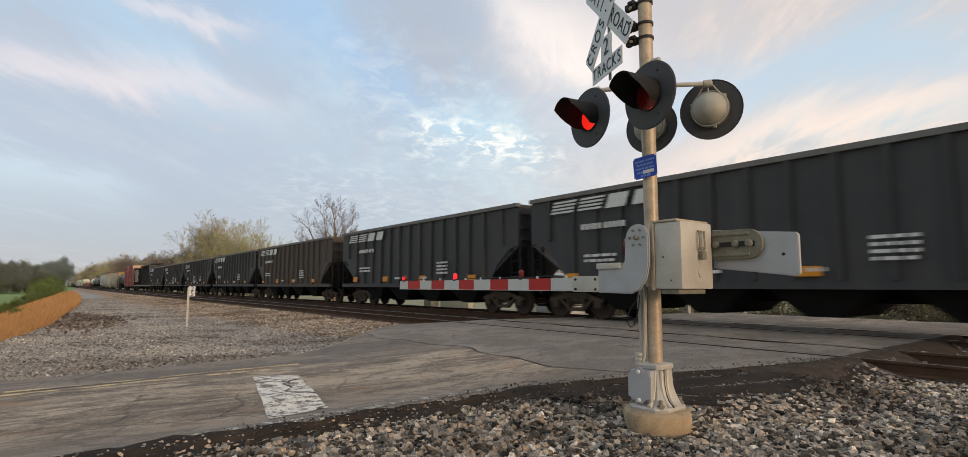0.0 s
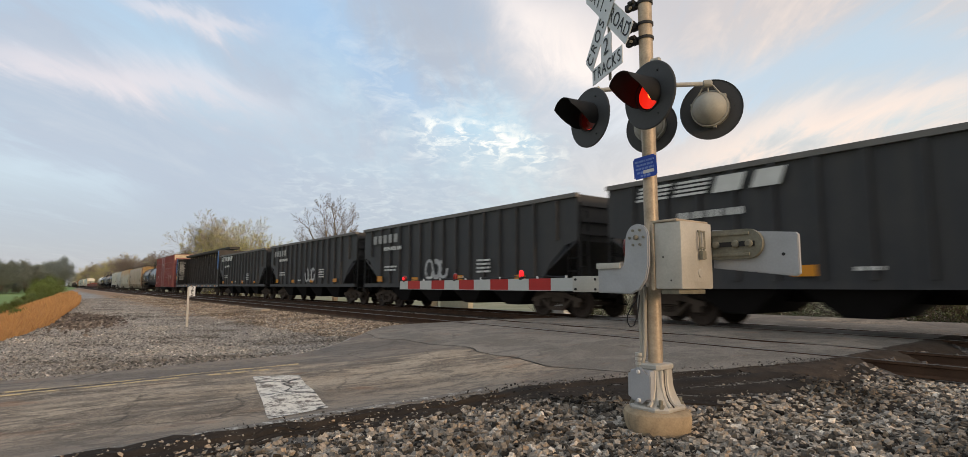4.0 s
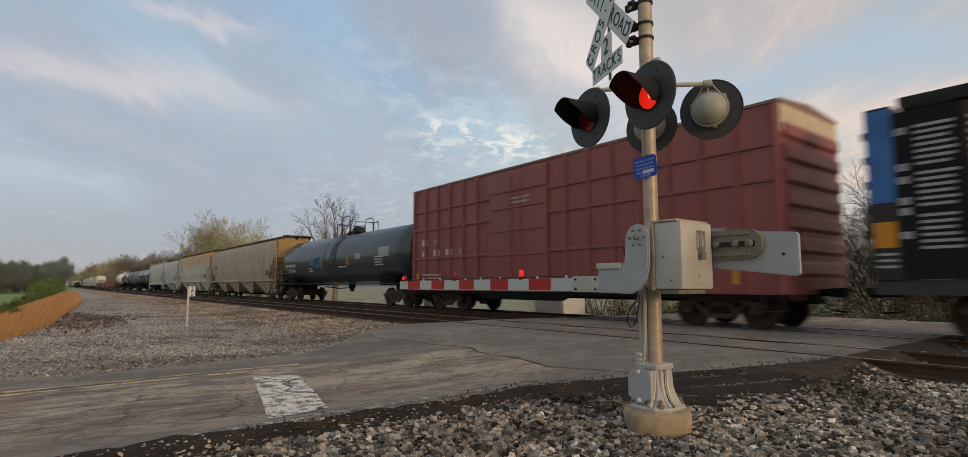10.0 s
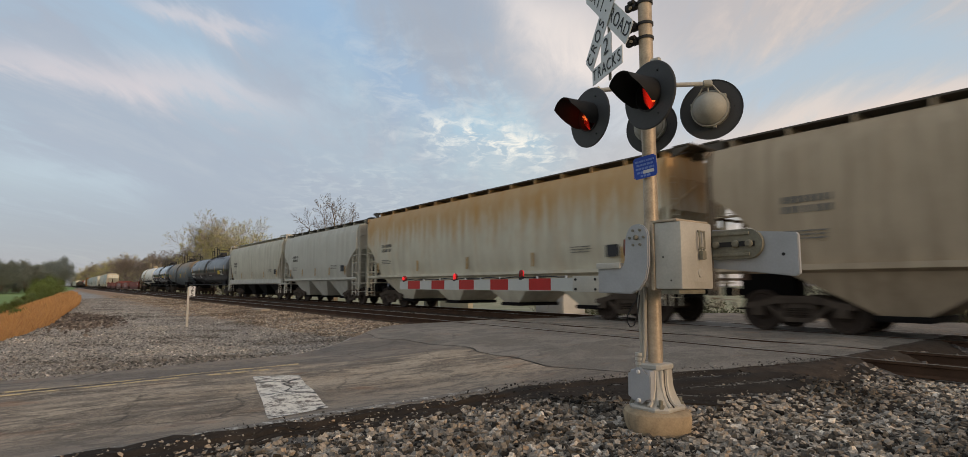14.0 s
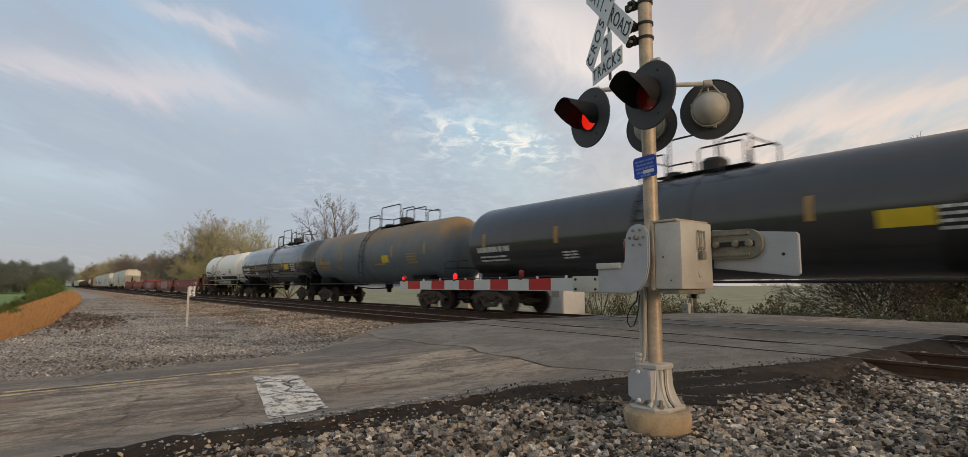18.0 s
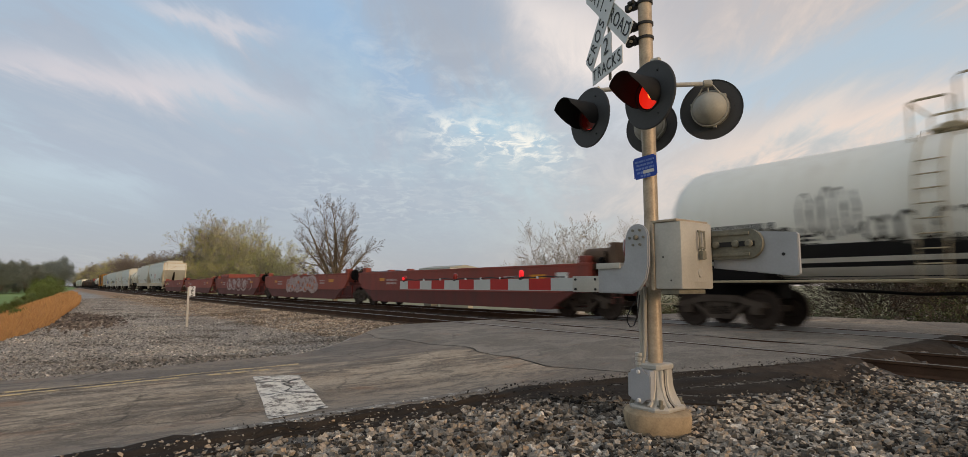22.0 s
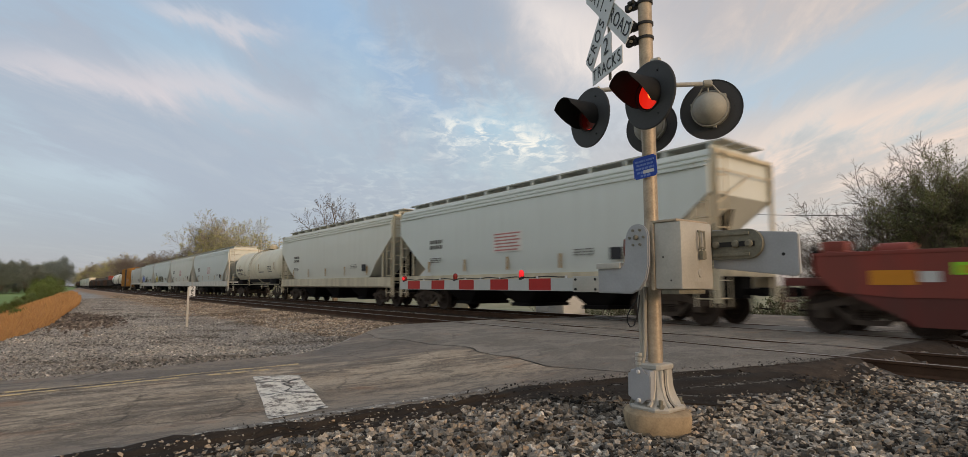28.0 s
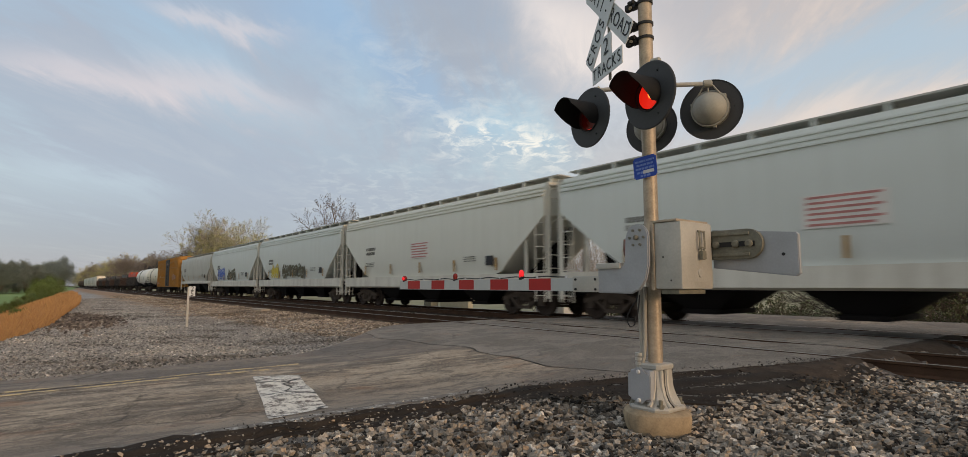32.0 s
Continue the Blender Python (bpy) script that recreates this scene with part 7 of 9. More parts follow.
            for bm in splash(rng, x0 + 0.2, zb + 0.40, wd - 0.3, 0.85, y - 0.026, 9):
                part("scrawl", bm, SPRAY_PINK, car, "sprayed pale outline")
        else:
            for k in range(4):
                part("scrawl", blob(rng, x0 + 0.6 + wd * (k + 0.2) / 5, zb + 0.9, 0.55, 0.36, y - 0.006), SPRAY_PINK, car, "sprayed pale graffiti fill")
    if first:
        bm = bmesh.new()
        lathe(bm, [(-0.55, 0.02), (-0.55, 0.2), (-0.48, 0.26), (0.48, 0.26), (0.55, 0.2), (0.55, 0.02)], 14, (L - 0.85, -0.9, 1.92), (1, 0, 0))
        part("air_reservoir", bm, CAGE_BROWN, car, "rust-brown air reservoir")
        bm = bmesh.new()
        box(bm, L - 0.2, L + 0.1, -1.3, -0.7, 1.2, 2.3, 0.06)
        box(bm, L - 1.3, L - 0.3, -1.2, -0.6, 1.5, 1.68, 0.03)
        part("brake_stand", bm, CAGE_BROWN, car)


SPRAY_W = worn_mark("chalky_white_spray", (0.44, 0.335, 0.32), (0.42, 0.2, 0.17), 0.42, 4)
SPRAY_O = worn_mark("orange_spray", (0.6, 0.16, 0.06), (0.3, 0.12, 0.08), 0.45, 3)
SPRAY_PINK = worn_mark("pale_spray_paint", (0.50, 0.385, 0.365), (0.25, 0.09, 0.07), 0.46, 2.5)

centre_beam(-134.5, -110.4)
BOX_RED = car_paint("oxide_red_boxcar_paint", (0.27, 0.078, 0.076), (0.16, 0.07, 0.06), 0.4, 0.1, 0.5)
boxcar(-152.1, -136.1, BOX_RED, car_paint("dusty_roof_paint", (0.2, 0.1, 0.08), (0.25, 0.2, 0.16), 0.5), "oxide-red ribbed boxcar with a pale band across its end", end_band=plain("cream_end_band", (0.55, 0.46, 0.33), 0.6))
SPRAY_THIN = worn_mark("dark_thin_spray", (0.05, 0.045, 0.04), (0.6, 0.57, 0.5), 0.44, 5)
SPRAY_BLUE = worn_mark("faded_blue_spray", (0.06, 0.17, 0.33), (0.033, 0.045, 0.06), 0.48, 3.0)
TANK_BLUE = car_paint("blue_black_tank_paint", (0.036, 0.047, 0.06), (0.06, 0.055, 0.05), 0.35, 0.0, 0.55, coat=0.45)
tank_car(-171.1, -153.3, TANK_BLUE, "blue-black tank car with faded blue graffiti", seed=31, stripes=False, plat=(-0.5, 2.0), lad=0.65, patch=-2.6)
TAN = car_paint("dusty_tan_hopper_paint", (0.50, 0.40, 0.29), (0.24, 0.18, 0.125), 0.6, 0.1, 0.65)
# ochre puts the warm sun on the hopper's end face into its colour
SUNNY_TAN_END = plain("ochre_sunlit_end", (0.36, 0.245, 0.11), 0.7, 0, 0.25)
RUSTY = car_paint("rust_stained_cream_paint", (0.62, 0.585, 0.48), (0.28, 0.22, 0.15), 0.4, 1.0, 0.6, (0.50, 0.27, 0.085))
GREY = car_paint("pale_grey_hopper_paint", (0.55, 0.54, 0.49), (0.26, 0.24, 0.2), 0.35, 0.1, 0.55)
TILE = car_paint("warm_grey_hopper_paint", (0.60, 0.57, 0.475), (0.22, 0.19, 0.15), 0.4, 0.1, 0.55)
DARKWALK = plain("dark_roof_walk", (0.085, 0.072, 0.06), 0.7)
GREYWALK = plain("grey_roof_walk", (0.42, 0.41, 0.38), 0.6)
CAGE_BROWN = plain("rusty_brown_cage", (0.12, 0.075, 0.05), 0.8, 0, 0.35)
covered_hopper(-192.9, -172.15, TAN, TAN, "dusty tan covered hopper car with its end coloured ochre for sunlight", zs=1.46, zt=4.34, cut=1.3, curve=0.5, end_z=3.14, cage=(SUNNY_TAN_END, CAGE_BROWN), bands=False, chutes=4, sill_z=1.3, seed=11, walk_mat=DARKWALK, frame_ends=False)
covered_hopper(-211.9, -194.3, RUSTY, RUSTY, "rust-streaked cream covered hopper car", zs=1.5, zt=4.44, cut=1.3, curve=0.5, end_z=3.1, cage=(RUSTY, RUSTY), bands=False, chutes=4, sill_z=1.36, seed=12, walk_mat=DARKWALK, frame_ends=False)
covered_hopper(-224.9, -213.2, GREY, GREY, "pale grey covered hopper car", zs=1.46, zt=4.28, cut=1.4, curve=0.5, end_z=3.0, cage=(GREY, GREY), bands=False, chutes=3, sill_z=1.3, seed=13, walk_mat=DARKWALK, frame_ends=False)
covered_hopper(-240.2, -225.6, TILE, GREY, "warm grey covered hopper car with rounded ends", zs=1.5, zt=4.3, cut=1.0, curve=0.7, end_z=3.4, bands=False, chutes=4, sill_z=1.12, seed=14, walk_mat=GREYWALK, frame_ends=False, stand=0.55)
TANK_BLACK = car_paint("black_tank_paint", (0.022, 0.022, 0.025), (0.05, 0.045, 0.04), 0.3, 0.0, 0.55, coat=0.5)
TANK_GREY = car_paint("grey_tank_paint", (0.125, 0.155, 0.18), (0.07, 0.062, 0.055), 0.3, 1.0, 0.5, (0.30, 0.18, 0.06))
TANK_GLOSS = car_paint("glossy_black_tank_paint", (0.007, 0.009, 0.013), (0.018, 0.017, 0.016), 0.2, 0.0, 0.55, coat=1.0)
TANK_WHITE = car_paint("white_tank_paint", (0.88, 0.86, 0.79), (0.66, 0.6, 0.5), 0.25, 0.1, 0.45)
TANK_CREAM = car_paint("cream_tank_paint", (0.84, 0.77, 0.61), (0.5, 0.42, 0.30), 0.3, 0.15, 0.5)
tank_car(-260.2, -241.9, TANK_BLACK, "matt black tank car with white stencils", seed=32, plat=(-0.9, 2.4), lad=-0.4, panel=(5.15, 6.1))
tank_car(-276.5, -261.5, TANK_GREY, "grey tank car with rusty top and yellow panel", seed=33, r=1.47, plat=(-0.8, 4.0), lad=-0.1, panel=(2.05, 2.75), ink=M["worn_amber"])
tank_car(-293.7, -277.6, TANK_GLOSS, "glossy black tank car with white stencils", seed=34, plat=(0.2, 4.2), lad=0.6)
tank_car(-308.4, -294.8, TANK_WHITE, "white tank car with dark graffiti and a tan railing", seed=35, light=True, scribble=-3.2, rail=plain("tan_rail_paint", (0.4, 0.33, 0.22), 0.6), stripes=False)
joints = [-310.0, -327.4, -343.9, -360.4, -376.8, -392.95]
for k in range(5):
    well_unit(joints[k + 1] + 0.02, joints[k] - 0.02, k == 0, k == 4, 40 + k, {1: 2, 2: 1}.get(k, 0), k == 2)
NEWGREY = car_paint("clean_pale_grey_paint", (0.74, 0.73, 0.66), (0.45, 0.42, 0.35), 0.12, 0.0, 0.45)
NEWGREY2 = car_paint("pale_blue_grey_paint", (0.68, 0.71, 0.68), (0.43, 0.42, 0.37), 0.12, 0.0, 0.45)
CREAM = car_paint("cream_frame_paint", (0.66, 0.58, 0.43), (0.24, 0.19, 0.13), 0.5, 0.1, 0.6)
SILL = car_paint("pale_sill_paint", (0.72, 0.69, 0.61), (0.25, 0.2, 0.15), 0.35, 0.0, 0.55)
SPRAY_Y = worn_mark("yellow_spray_paint", (0.6, 0.47, 0.07), (0.45, 0.45, 0.36), 0.36, 3)
SPRAY_B = worn_mark("blue_spray_paint", (0.10, 0.17, 0.50), (0.35, 0.4, 0.5), 0.36, 3)
SPRAY_K = worn_mark("dark_spray_paint", (0.10, 0.09, 0.05), (0.34, 0.35, 0.32), 0.42, 3)
new_hop = dict(zs=1.42, zt=4.42, cut=2.55, end_z=3.35, sill_z=0.92)
covered_hopper(-410.0, -394.5, NEWGREY2, CREAM, "pale grey covered hopper car with cream end frame", seed=51, placard=True, **new_hop)
covered_hopper(-427.1, -410.9, NEWGREY, CREAM, "clean pale grey covered hopper car", seed=52, **new_hop)
tank_car(-441.3, -428.1, TANK_CREAM, "cream tank car with spilled stains and white railing", seed=36, light=True, rail=plain("cream_rail_paint", (0.45, 0.4, 0.3), 0.6), lower=M["under"], r=1.4, zc=2.56, stripes=False, skirt=True)
covered_hopper(-458.8, -442.7, NEWGREY2, SILL, "pale blue-grey covered hopper car with a red placard", seed=53, placard=True, **new_hop)
covered_hopper(-475.3, -459.5, NEWGREY, SILL, "pale grey covered hopper car with a small placard", seed=54, placard=True, **new_hop)
covered_hopper(-491.8, -476.0, NEWGREY2, SILL, "pale grey covered hopper car with yellow graffiti", seed=55, scrawl=[(-4.6, 1.6, 1.0, SPRAY_Y, 3), (-2.0, 4.2, 0.9, SPRAY_K, 7)], **new_hop)
covered_hopper(-508.5, -492.5, NEWGREY2, SILL, "pale grey covered hopper car with blue graffiti", seed=56, scrawl=[(-5.0, 2.6, 1.1, SPRAY_B, 4), (-1.2, 2.6, 0.9, SPRAY_K, 4)], **new_hop)
covered_hopper(-526.0, -509.3, GREY, SILL, "short pale covered hopper car", seed=57, zs=1.5, zt=4.25, cut=2.2, end_z=3.0, bands=False, sill_z=1.2)
ORANGE = car_paint("yellow_orange_boxcar_paint", (0.40, 0.19, 0.035), (0.2, 0.12, 0.06), 0.4, 0.2, 0.6)
boxcar(-546.0, -528.0, ORANGE, ORANGE, "weathered yellow-orange boxcar with a dark door", door_mat=M["black"], zt=4.75, door_x=0.5, seed=6)
tank_car(-561.2, -547.4, TANK_CREAM, "cream tank car far down the train", seed=37, light=True, stripes=False)
tank_car(-577.0, -562.6, TANK_WHITE, "white tank car far down the train", seed=38, light=True, stripes=False)
RED = plain("bright_red_paint", (0.45, 0.06, 0.03), 0.6)
GOND = [car_paint("dark_gondola_paint", (0.03, 0.03, 0.036), (0.06, 0.05, 0.04), 0.5), car_paint("brown_gondola_paint", (0.07, 0.035, 0.025), (0.08, 0.06, 0.05), 0.5)]


def gondola(u0, u1, body, load, label):
    u, L = (u0 + u1) / 2, abs(u1 - u0) / 2
    car = car_at(u, "gondola_car", label, "gondola car")
    for s in (-1, 1):
        bm = bmesh.new()
        box(bm, -L, L, s * 1.52 - 0.05, s * 1.52 + 0.05, 1.0, 2.75)
        part("side", bm, body, car)
        bm = bmesh.new()
        box(bm, min(s * (L - 0.1), s * L), max(s * (L - 0.1), s * L), -1.5, 1.5, 1.0, 2.75)
        part("end", bm, body, car)
        coupler(car, s * (L - 0.05), s)
        truck(car, s * (L - 1.9), u)
    bm = bmesh.new()
    box(bm, -L, L, -1.5, 1.5, 0.85, 1.05)
    part("floor", bm, M["under"], car)
    bm = bmesh.new()
    box(bm, -0.06, 0.06, -0.09, 0, 1.0, 2.75)
    rib = mesh_of("rib", bm, body)
    for k in range(12):
        share("rib", rib, car, Matrix.Translation((-L + 0.4 + (2 * L - 0.8) * k / 11, -1.57, 0)))
    rng = random.Random(int(-u0))
    for k in range(3):
        bm = bmesh.new()
        x0 = -L + 0.6 + k * (2 * L - 1.0) / 3
        box(bm, x0, x0 + (2 * L - 1.6) / 3, -1.35, 1.35, 1.05, 3.2 + rng.random() * 0.7, 0.03)
        part("load_bundle", bm, load, car, "stacked covered load")


u_ = -578.0
for k in range(8):
    gondola(u_ - 15.6, u_ - 0.6, GOND[k % 2], RED if k == 0 else GOND[(k + 1) % 2], "dark gondola car loaded high, far down the train")
    u_ -= 16.2
for k in range(7):
    covered_hopper(u_ - 16.2, u_ - 0.6, NEWGREY if k % 2 else TANK_WHITE, SILL, "pale covered hopper car far down the train", seed=70 + k, **new_hop)
    u_ -= 16.8
for k in range(6):
    gondola(u_ - 15.6, u_ - 0.6, GOND[k % 2], GOND[k % 2], "dark loaded gondola car at the train's far end")
    u_ -= 16.2

# ---- trees and scrub ----
def limb(rng, segs, tips, p, d, length, r, level, levels, rise, wild, dense, side_k=0.6):
    """One limb with side limbs all along it: adds (start, end, r0, r1, level)."""
    n_ = max(3, 8 - level * 2)
    side = rng.uniform(0, 6.283)
    for k in range(n_):
        t = (k + 1) / n_
        d = (d + Vector((rng.uniform(-1, 1), rng.uniform(-1, 1), rng.uniform(-1, 1))) * wild + Vector((0, 0, rise))).normalized()
        e = p + d * (length / n_)
        segs.append((p, e, r * (1 - 0.8 * k / n_), r * (1 - 0.8 * t), level))
        p = e
        if level < levels and t > 0.16 and k < n_ - 1:
            for _ in range(dense if level < 2 else 1):
                side += rng.uniform(1.7, 3.1)
                o = d.orthogonal().normalized()
                o = o * math.cos(side) + d.cross(o) * math.sin(side)
                ang = radians(rng.uniform(26, 52))
                limb(rng, segs, tips, p, (d * math.cos(ang) + o * math.sin(ang)).normalized(), length * (side_k * (1 - t) + 0.15) * rng.uniform(0.7, 1.2), r * (1 - 0.8 * t) * 0.62, level + 1, levels, rise, wild, dense, side_k)
    tips.append((p, d))
    if level < levels:
        # the tip parts into finer twigs
        for _ in range(2):
            side += rng.uniform(1.9, 2.9)
            o = d.orthogonal().normalized()
            o = o * math.cos(side) + d.cross(o) * math.sin(side)
            ang = radians(rng.uniform(14, 34))
            limb(rng, segs, tips, p, (d * math.cos(ang) + o * math.sin(ang)).normalized(), length * rng.uniform(0.24, 0.36), r * 0.2, level + 1, levels, rise, wild, dense, side_k)


def tree_parts(name, seed, height, label, leaf=None, leaf_n=0, leaf_size=0.12, levels=3, stems=6, open_=(12, 50), trunk=0.2, bole=0.12, rise=0.05, wild=0.11, dense=1, wide=1.0, fan=None, category="tree", bark=None, twig=None, finest=0.012, cloud=1.6, side_k=0.6, oval=None):
    """A tree: a bole that parts into stems, each with limbs and twigs; leaf buds round the tips."""
    rng = random.Random(seed)
    segs, tips = [], []
    foot = Vector((0, 0, -0.3))
    top = Vector((rng.uniform(-0.1, 0.1), rng.uniform(-0.1, 0.1), height * bole))
    if bole > 0.03:
        segs.append((foot, top, trunk * 1.15, trunk, 0))
    for k in range(stems):
        turn = 6.283 * k / stems + rng.uniform(-0.35, 0.35)
        tilt = radians(open_[0] + (open_[1] - open_[0]) * ((k * 0.618) % 1.0))
        d = Vector((math.sin(tilt) * math.cos(turn), math.sin(tilt) * math.sin(turn), math.cos(tilt)))
        if fan:
            d = Vector((d.x * fan[0] + fan[2], d.y * fan[1], d.z)).normalized()
        start = foot.lerp(top, rng.uniform(0.75, 1.0)) if bole > 0.03 else Vector((d.x, d.y, 0)) * 0.15 + foot
        reach = height * (1.05 - bole) * rng.uniform(0.8, 1.05) * (0.62 + 0.38 * math.cos(tilt))
        if oval:
            # stems end on an upright oval: half width, half height, centre over the fork
            qa, qb, qc = oval
            a2, b2 = (math.sin(tilt) / qa) ** 2 + (math.cos(tilt) / qb) ** 2, qc * math.cos(tilt) / qb ** 2
            reach = height * rng.uniform(0.7, 0.8) * (b2 + math.sqrt(b2 * b2 - a2 * ((qc / qb) ** 2 - 1))) / a2
        limb(rng, segs, tips, start, d, reach, trunk * rng.uniform(0.5, 0.75), 0, levels, rise, wild, dense, side_k)
    k = height / max(e.z for _, e, *_ in segs)
    tree = empty(name, Matrix.Identity(4), label, category)
    thick, vs, fs = bmesh.new(), [], []
    for p, e, r0, r1, lv in segs:
        p, e = Vector((p.x * k * wide, p.y * k * wide, p.z * k)), Vector((e.x * k * wide, e.y * k * wide, e.z * k))
        if lv == 0:
            tube(thick, [p, e], max(r0 * k, finest * 1.6), 7, max(r1 * k, finest * 1.4), cap=False)
            continue
        u_, v_ = basis(e - p)
        o = len(vs)
        for q, w in ((p, max(r0 * k, finest)), (e, max(r1 * k, finest * 0.75))):
            for t in (0, 2.094, 4.189):
                vs.append(q + (u_ * math.cos(t) + v_ * math.sin(t)) * w)
        fs += [(o, o + 1, o + 4, o + 3), (o + 1, o + 2, o + 5, o + 4), (o + 2, o, o + 3, o + 5)]
    part("trunk", thick, bark or M["bark"], tree)
    me = bpy.data.meshes.new("limbwork")
    me.from_pydata(vs, [], fs)
    me.materials.append(twig or M["twig"])
    share("limbwork", me, tree)
    if leaf_n:
        lv, lf = [], []
        pts = [(Vector((t.x * k * wide, t.y * k * wide, t.z * k)), d) for t, d in tips]
        for _ in range(leaf_n):
            c, d = pts[rng.randrange(len(pts))]
            c = c + Vector((rng.gauss(0, 1), rng.gauss(0, 1), rng.gauss(0, 0.8))) * leaf_size * cloud
            a = Vector((rng.gauss(0, 1), rng.gauss(0, 1), rng.gauss(0, 1))).normalized()
            b = a.orthogonal().normalized()
            w = leaf_size * rng.uniform(0.5, 1.2)
            o = len(lv)
            lv += [c - a * w, c + b * w * 0.5, c + a * w, c - b * w * 0.5]
            lf.append((o, o + 1, o + 2, o + 3))
        me = bpy.data.meshes.new("crown")
        me.from_pydata(lv, [], lf)
        me.materials.append(leaf)
        share("crown", me, tree)
    return tree


def ground_at(x, y):
    return float(ground_z(x, y))


def put(ob, x, y, turn=0, k=1.0, sink=0.0):
    ob.matrix_basis = Matrix.Translation((x, y, ground_at(x, y) - sink)) @ Matrix.Rotation(radians(turn), 4, "Z") @ Matrix.Scale(k, 4)


def again(ob, x, y, turn=0, k=1.0, tall=1.0):
    k = k / ob.scale.x
    return copy_thing(ob, Matrix.Translation((x, y, ground_at(x, y))) @ Matrix.Rotation(radians(turn), 4, "Z") @ Matrix.Diagonal((k, k, k * tall, 1)))


OLIVE = leaf_mat("olive_spring_leaf", (0.28, 0.28, 0.09), (0.46, 0.45, 0.17))
# green darkened: the shade on the low brush is put into its leaves
SHADED_BRUSH = leaf_mat("shade_dark_green_leaf", (0.045, 0.058, 0.022), (0.085, 0.10, 0.038))
IVY = leaf_mat("olive_evergreen_leaf", (0.105, 0.112, 0.042), (0.15, 0.152, 0.06))
RUST_BUD = leaf_mat("rusty_bud", (0.2, 0.11, 0.07), (0.3, 0.18, 0.12))
# needles greyed and lightened: haze of the distance put into their colour
HAZE_PINE = leaf_mat("haze_paled_pine_needle", (0.14, 0.17, 0.16), (0.21, 0.245, 0.23))
BUSH = leaf_mat("fresh_bush_leaf", (0.07, 0.115, 0.028), (0.16, 0.21, 0.06))

# bare tree in the field, behind the train
t1 = tree_parts("tree", 17, 13.6, "bare grey-brown tree standing alone in the field", levels=4, stems=13, open_=(2, 74), trunk=0.34, bole=0.2, rise=0.012, wild=0.075, finest=0.012, oval=(0.47, 0.42, 0.39), bark=M["pale_bark"], side_k=0.52)
put(t1, -64.9, 27.0, 20, 1.02)
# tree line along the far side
t2 = tree_parts("tree", 5, 14.0, "bare tree with olive spring buds in the tree line", OLIVE, 9000, 0.065, levels=3, stems=8, open_=(5, 50), trunk=0.24, bole=0.2, rise=0.03, finest=0.014, twig=M["pale_haze_twig"], side_k=0.62)
t3 = tree_parts("tree", 8, 10.0, "budding tree with many olive twigs in the tree line", OLIVE, 13000, 0.065, levels=3, stems=10, open_=(8, 62), trunk=0.16, bole=0.06, rise=0.025, finest=0.012, twig=M["pale_haze_twig"], side_k=0.6)
t4 = tree_parts("tree", 9, 14.0, "bare grey tree in the tree line", None, 0, levels=4, stems=8, open_=(8, 60), trunk=0.24, bole=0.2, rise=0.025, finest=0.018, twig=M["grey_twig"], side_k=0.8)
tall_of = {t2: 14.0, t3: 10.0, t4: 14.0}
put(t2, -134.7, 27, 0, 18.6 / 14)
put(t3, -91.0, 27, 90, 1.08)
put(t4, -141, 28.5, 40, 17.5 / 14)
rng = random.Random(77)
for x, y, tall, src in ((-143, 28, 17.0, t2), (-123.5, 28, 16.4, t2), (-110.3, 27.5, 15.2, t2), (-109.3, 29, 12.4, t3), (-100, 28, 11.0, t3), (-86.5, 28.5, 9.0, t3),
                        (-108.5, 30, 10.6, t3), (-107.7, 26, 10.0, t3), (-117, 26, 10.8, t3), (-125.2, 26, 11.0, t3), (-134, 26, 11.0, t3), (-144.3, 26, 11.4, t3), (-155, 27, 12, t3), (-96, 26.5, 9.0, t3),
                        (-165, 30, 13, t3), (-176, 31, 14, t4), (-185.5, 30, 16, t4), (-191.8, 28, 15.6, t4), (-203, 30, 14, t3), (-217.1, 28, 17.2, t4), (-230, 30, 14.5, t3), (-245, 31, 17, t2), (-260.8, 30, 18.4, t4), (-285, 33, 17, t3), (-315, 33, 19, t4), (-328.5, 28, 20.6, t4), (-360, 32, 18, t3)):
    again(src, x, y, rng.uniform(0, 360), tall / tall_of[src] * (0.84 if x < -150 else 1.0))
for k in range(34):
    x = -392 - k * 27 - rng.uniform(0, 10)
    again((t4, t2, t3)[k % 3], x, rng.uniform(28, 40), rng.uniform(0, 360), rng.uniform(21, 25) / tall_of[(t4, t2, t3)[k % 3]])
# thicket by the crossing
t5 = tree_parts("shrub", 21, 6.4, "leafless grey shrub tangle beyond the tracks", RUST_BUD, 900, 0.04, levels=3, stems=10, open_=(3, 58), trunk=0.06, bole=0.0, rise=0.02, category="shrub", finest=0.006, twig=M["pale_haze_twig"], bark=M["bark"])
put(t5, -32.8, 32.0, 0, 1.22)
for x, y, k in ((-30.1, 32.5, 1.15), (-27.6, 32, 1.2), (-25.6, 32, 0.9), (-36.4, 34, 0.75)):
    again(t5, x, y, rng.uniform(0, 360), k)
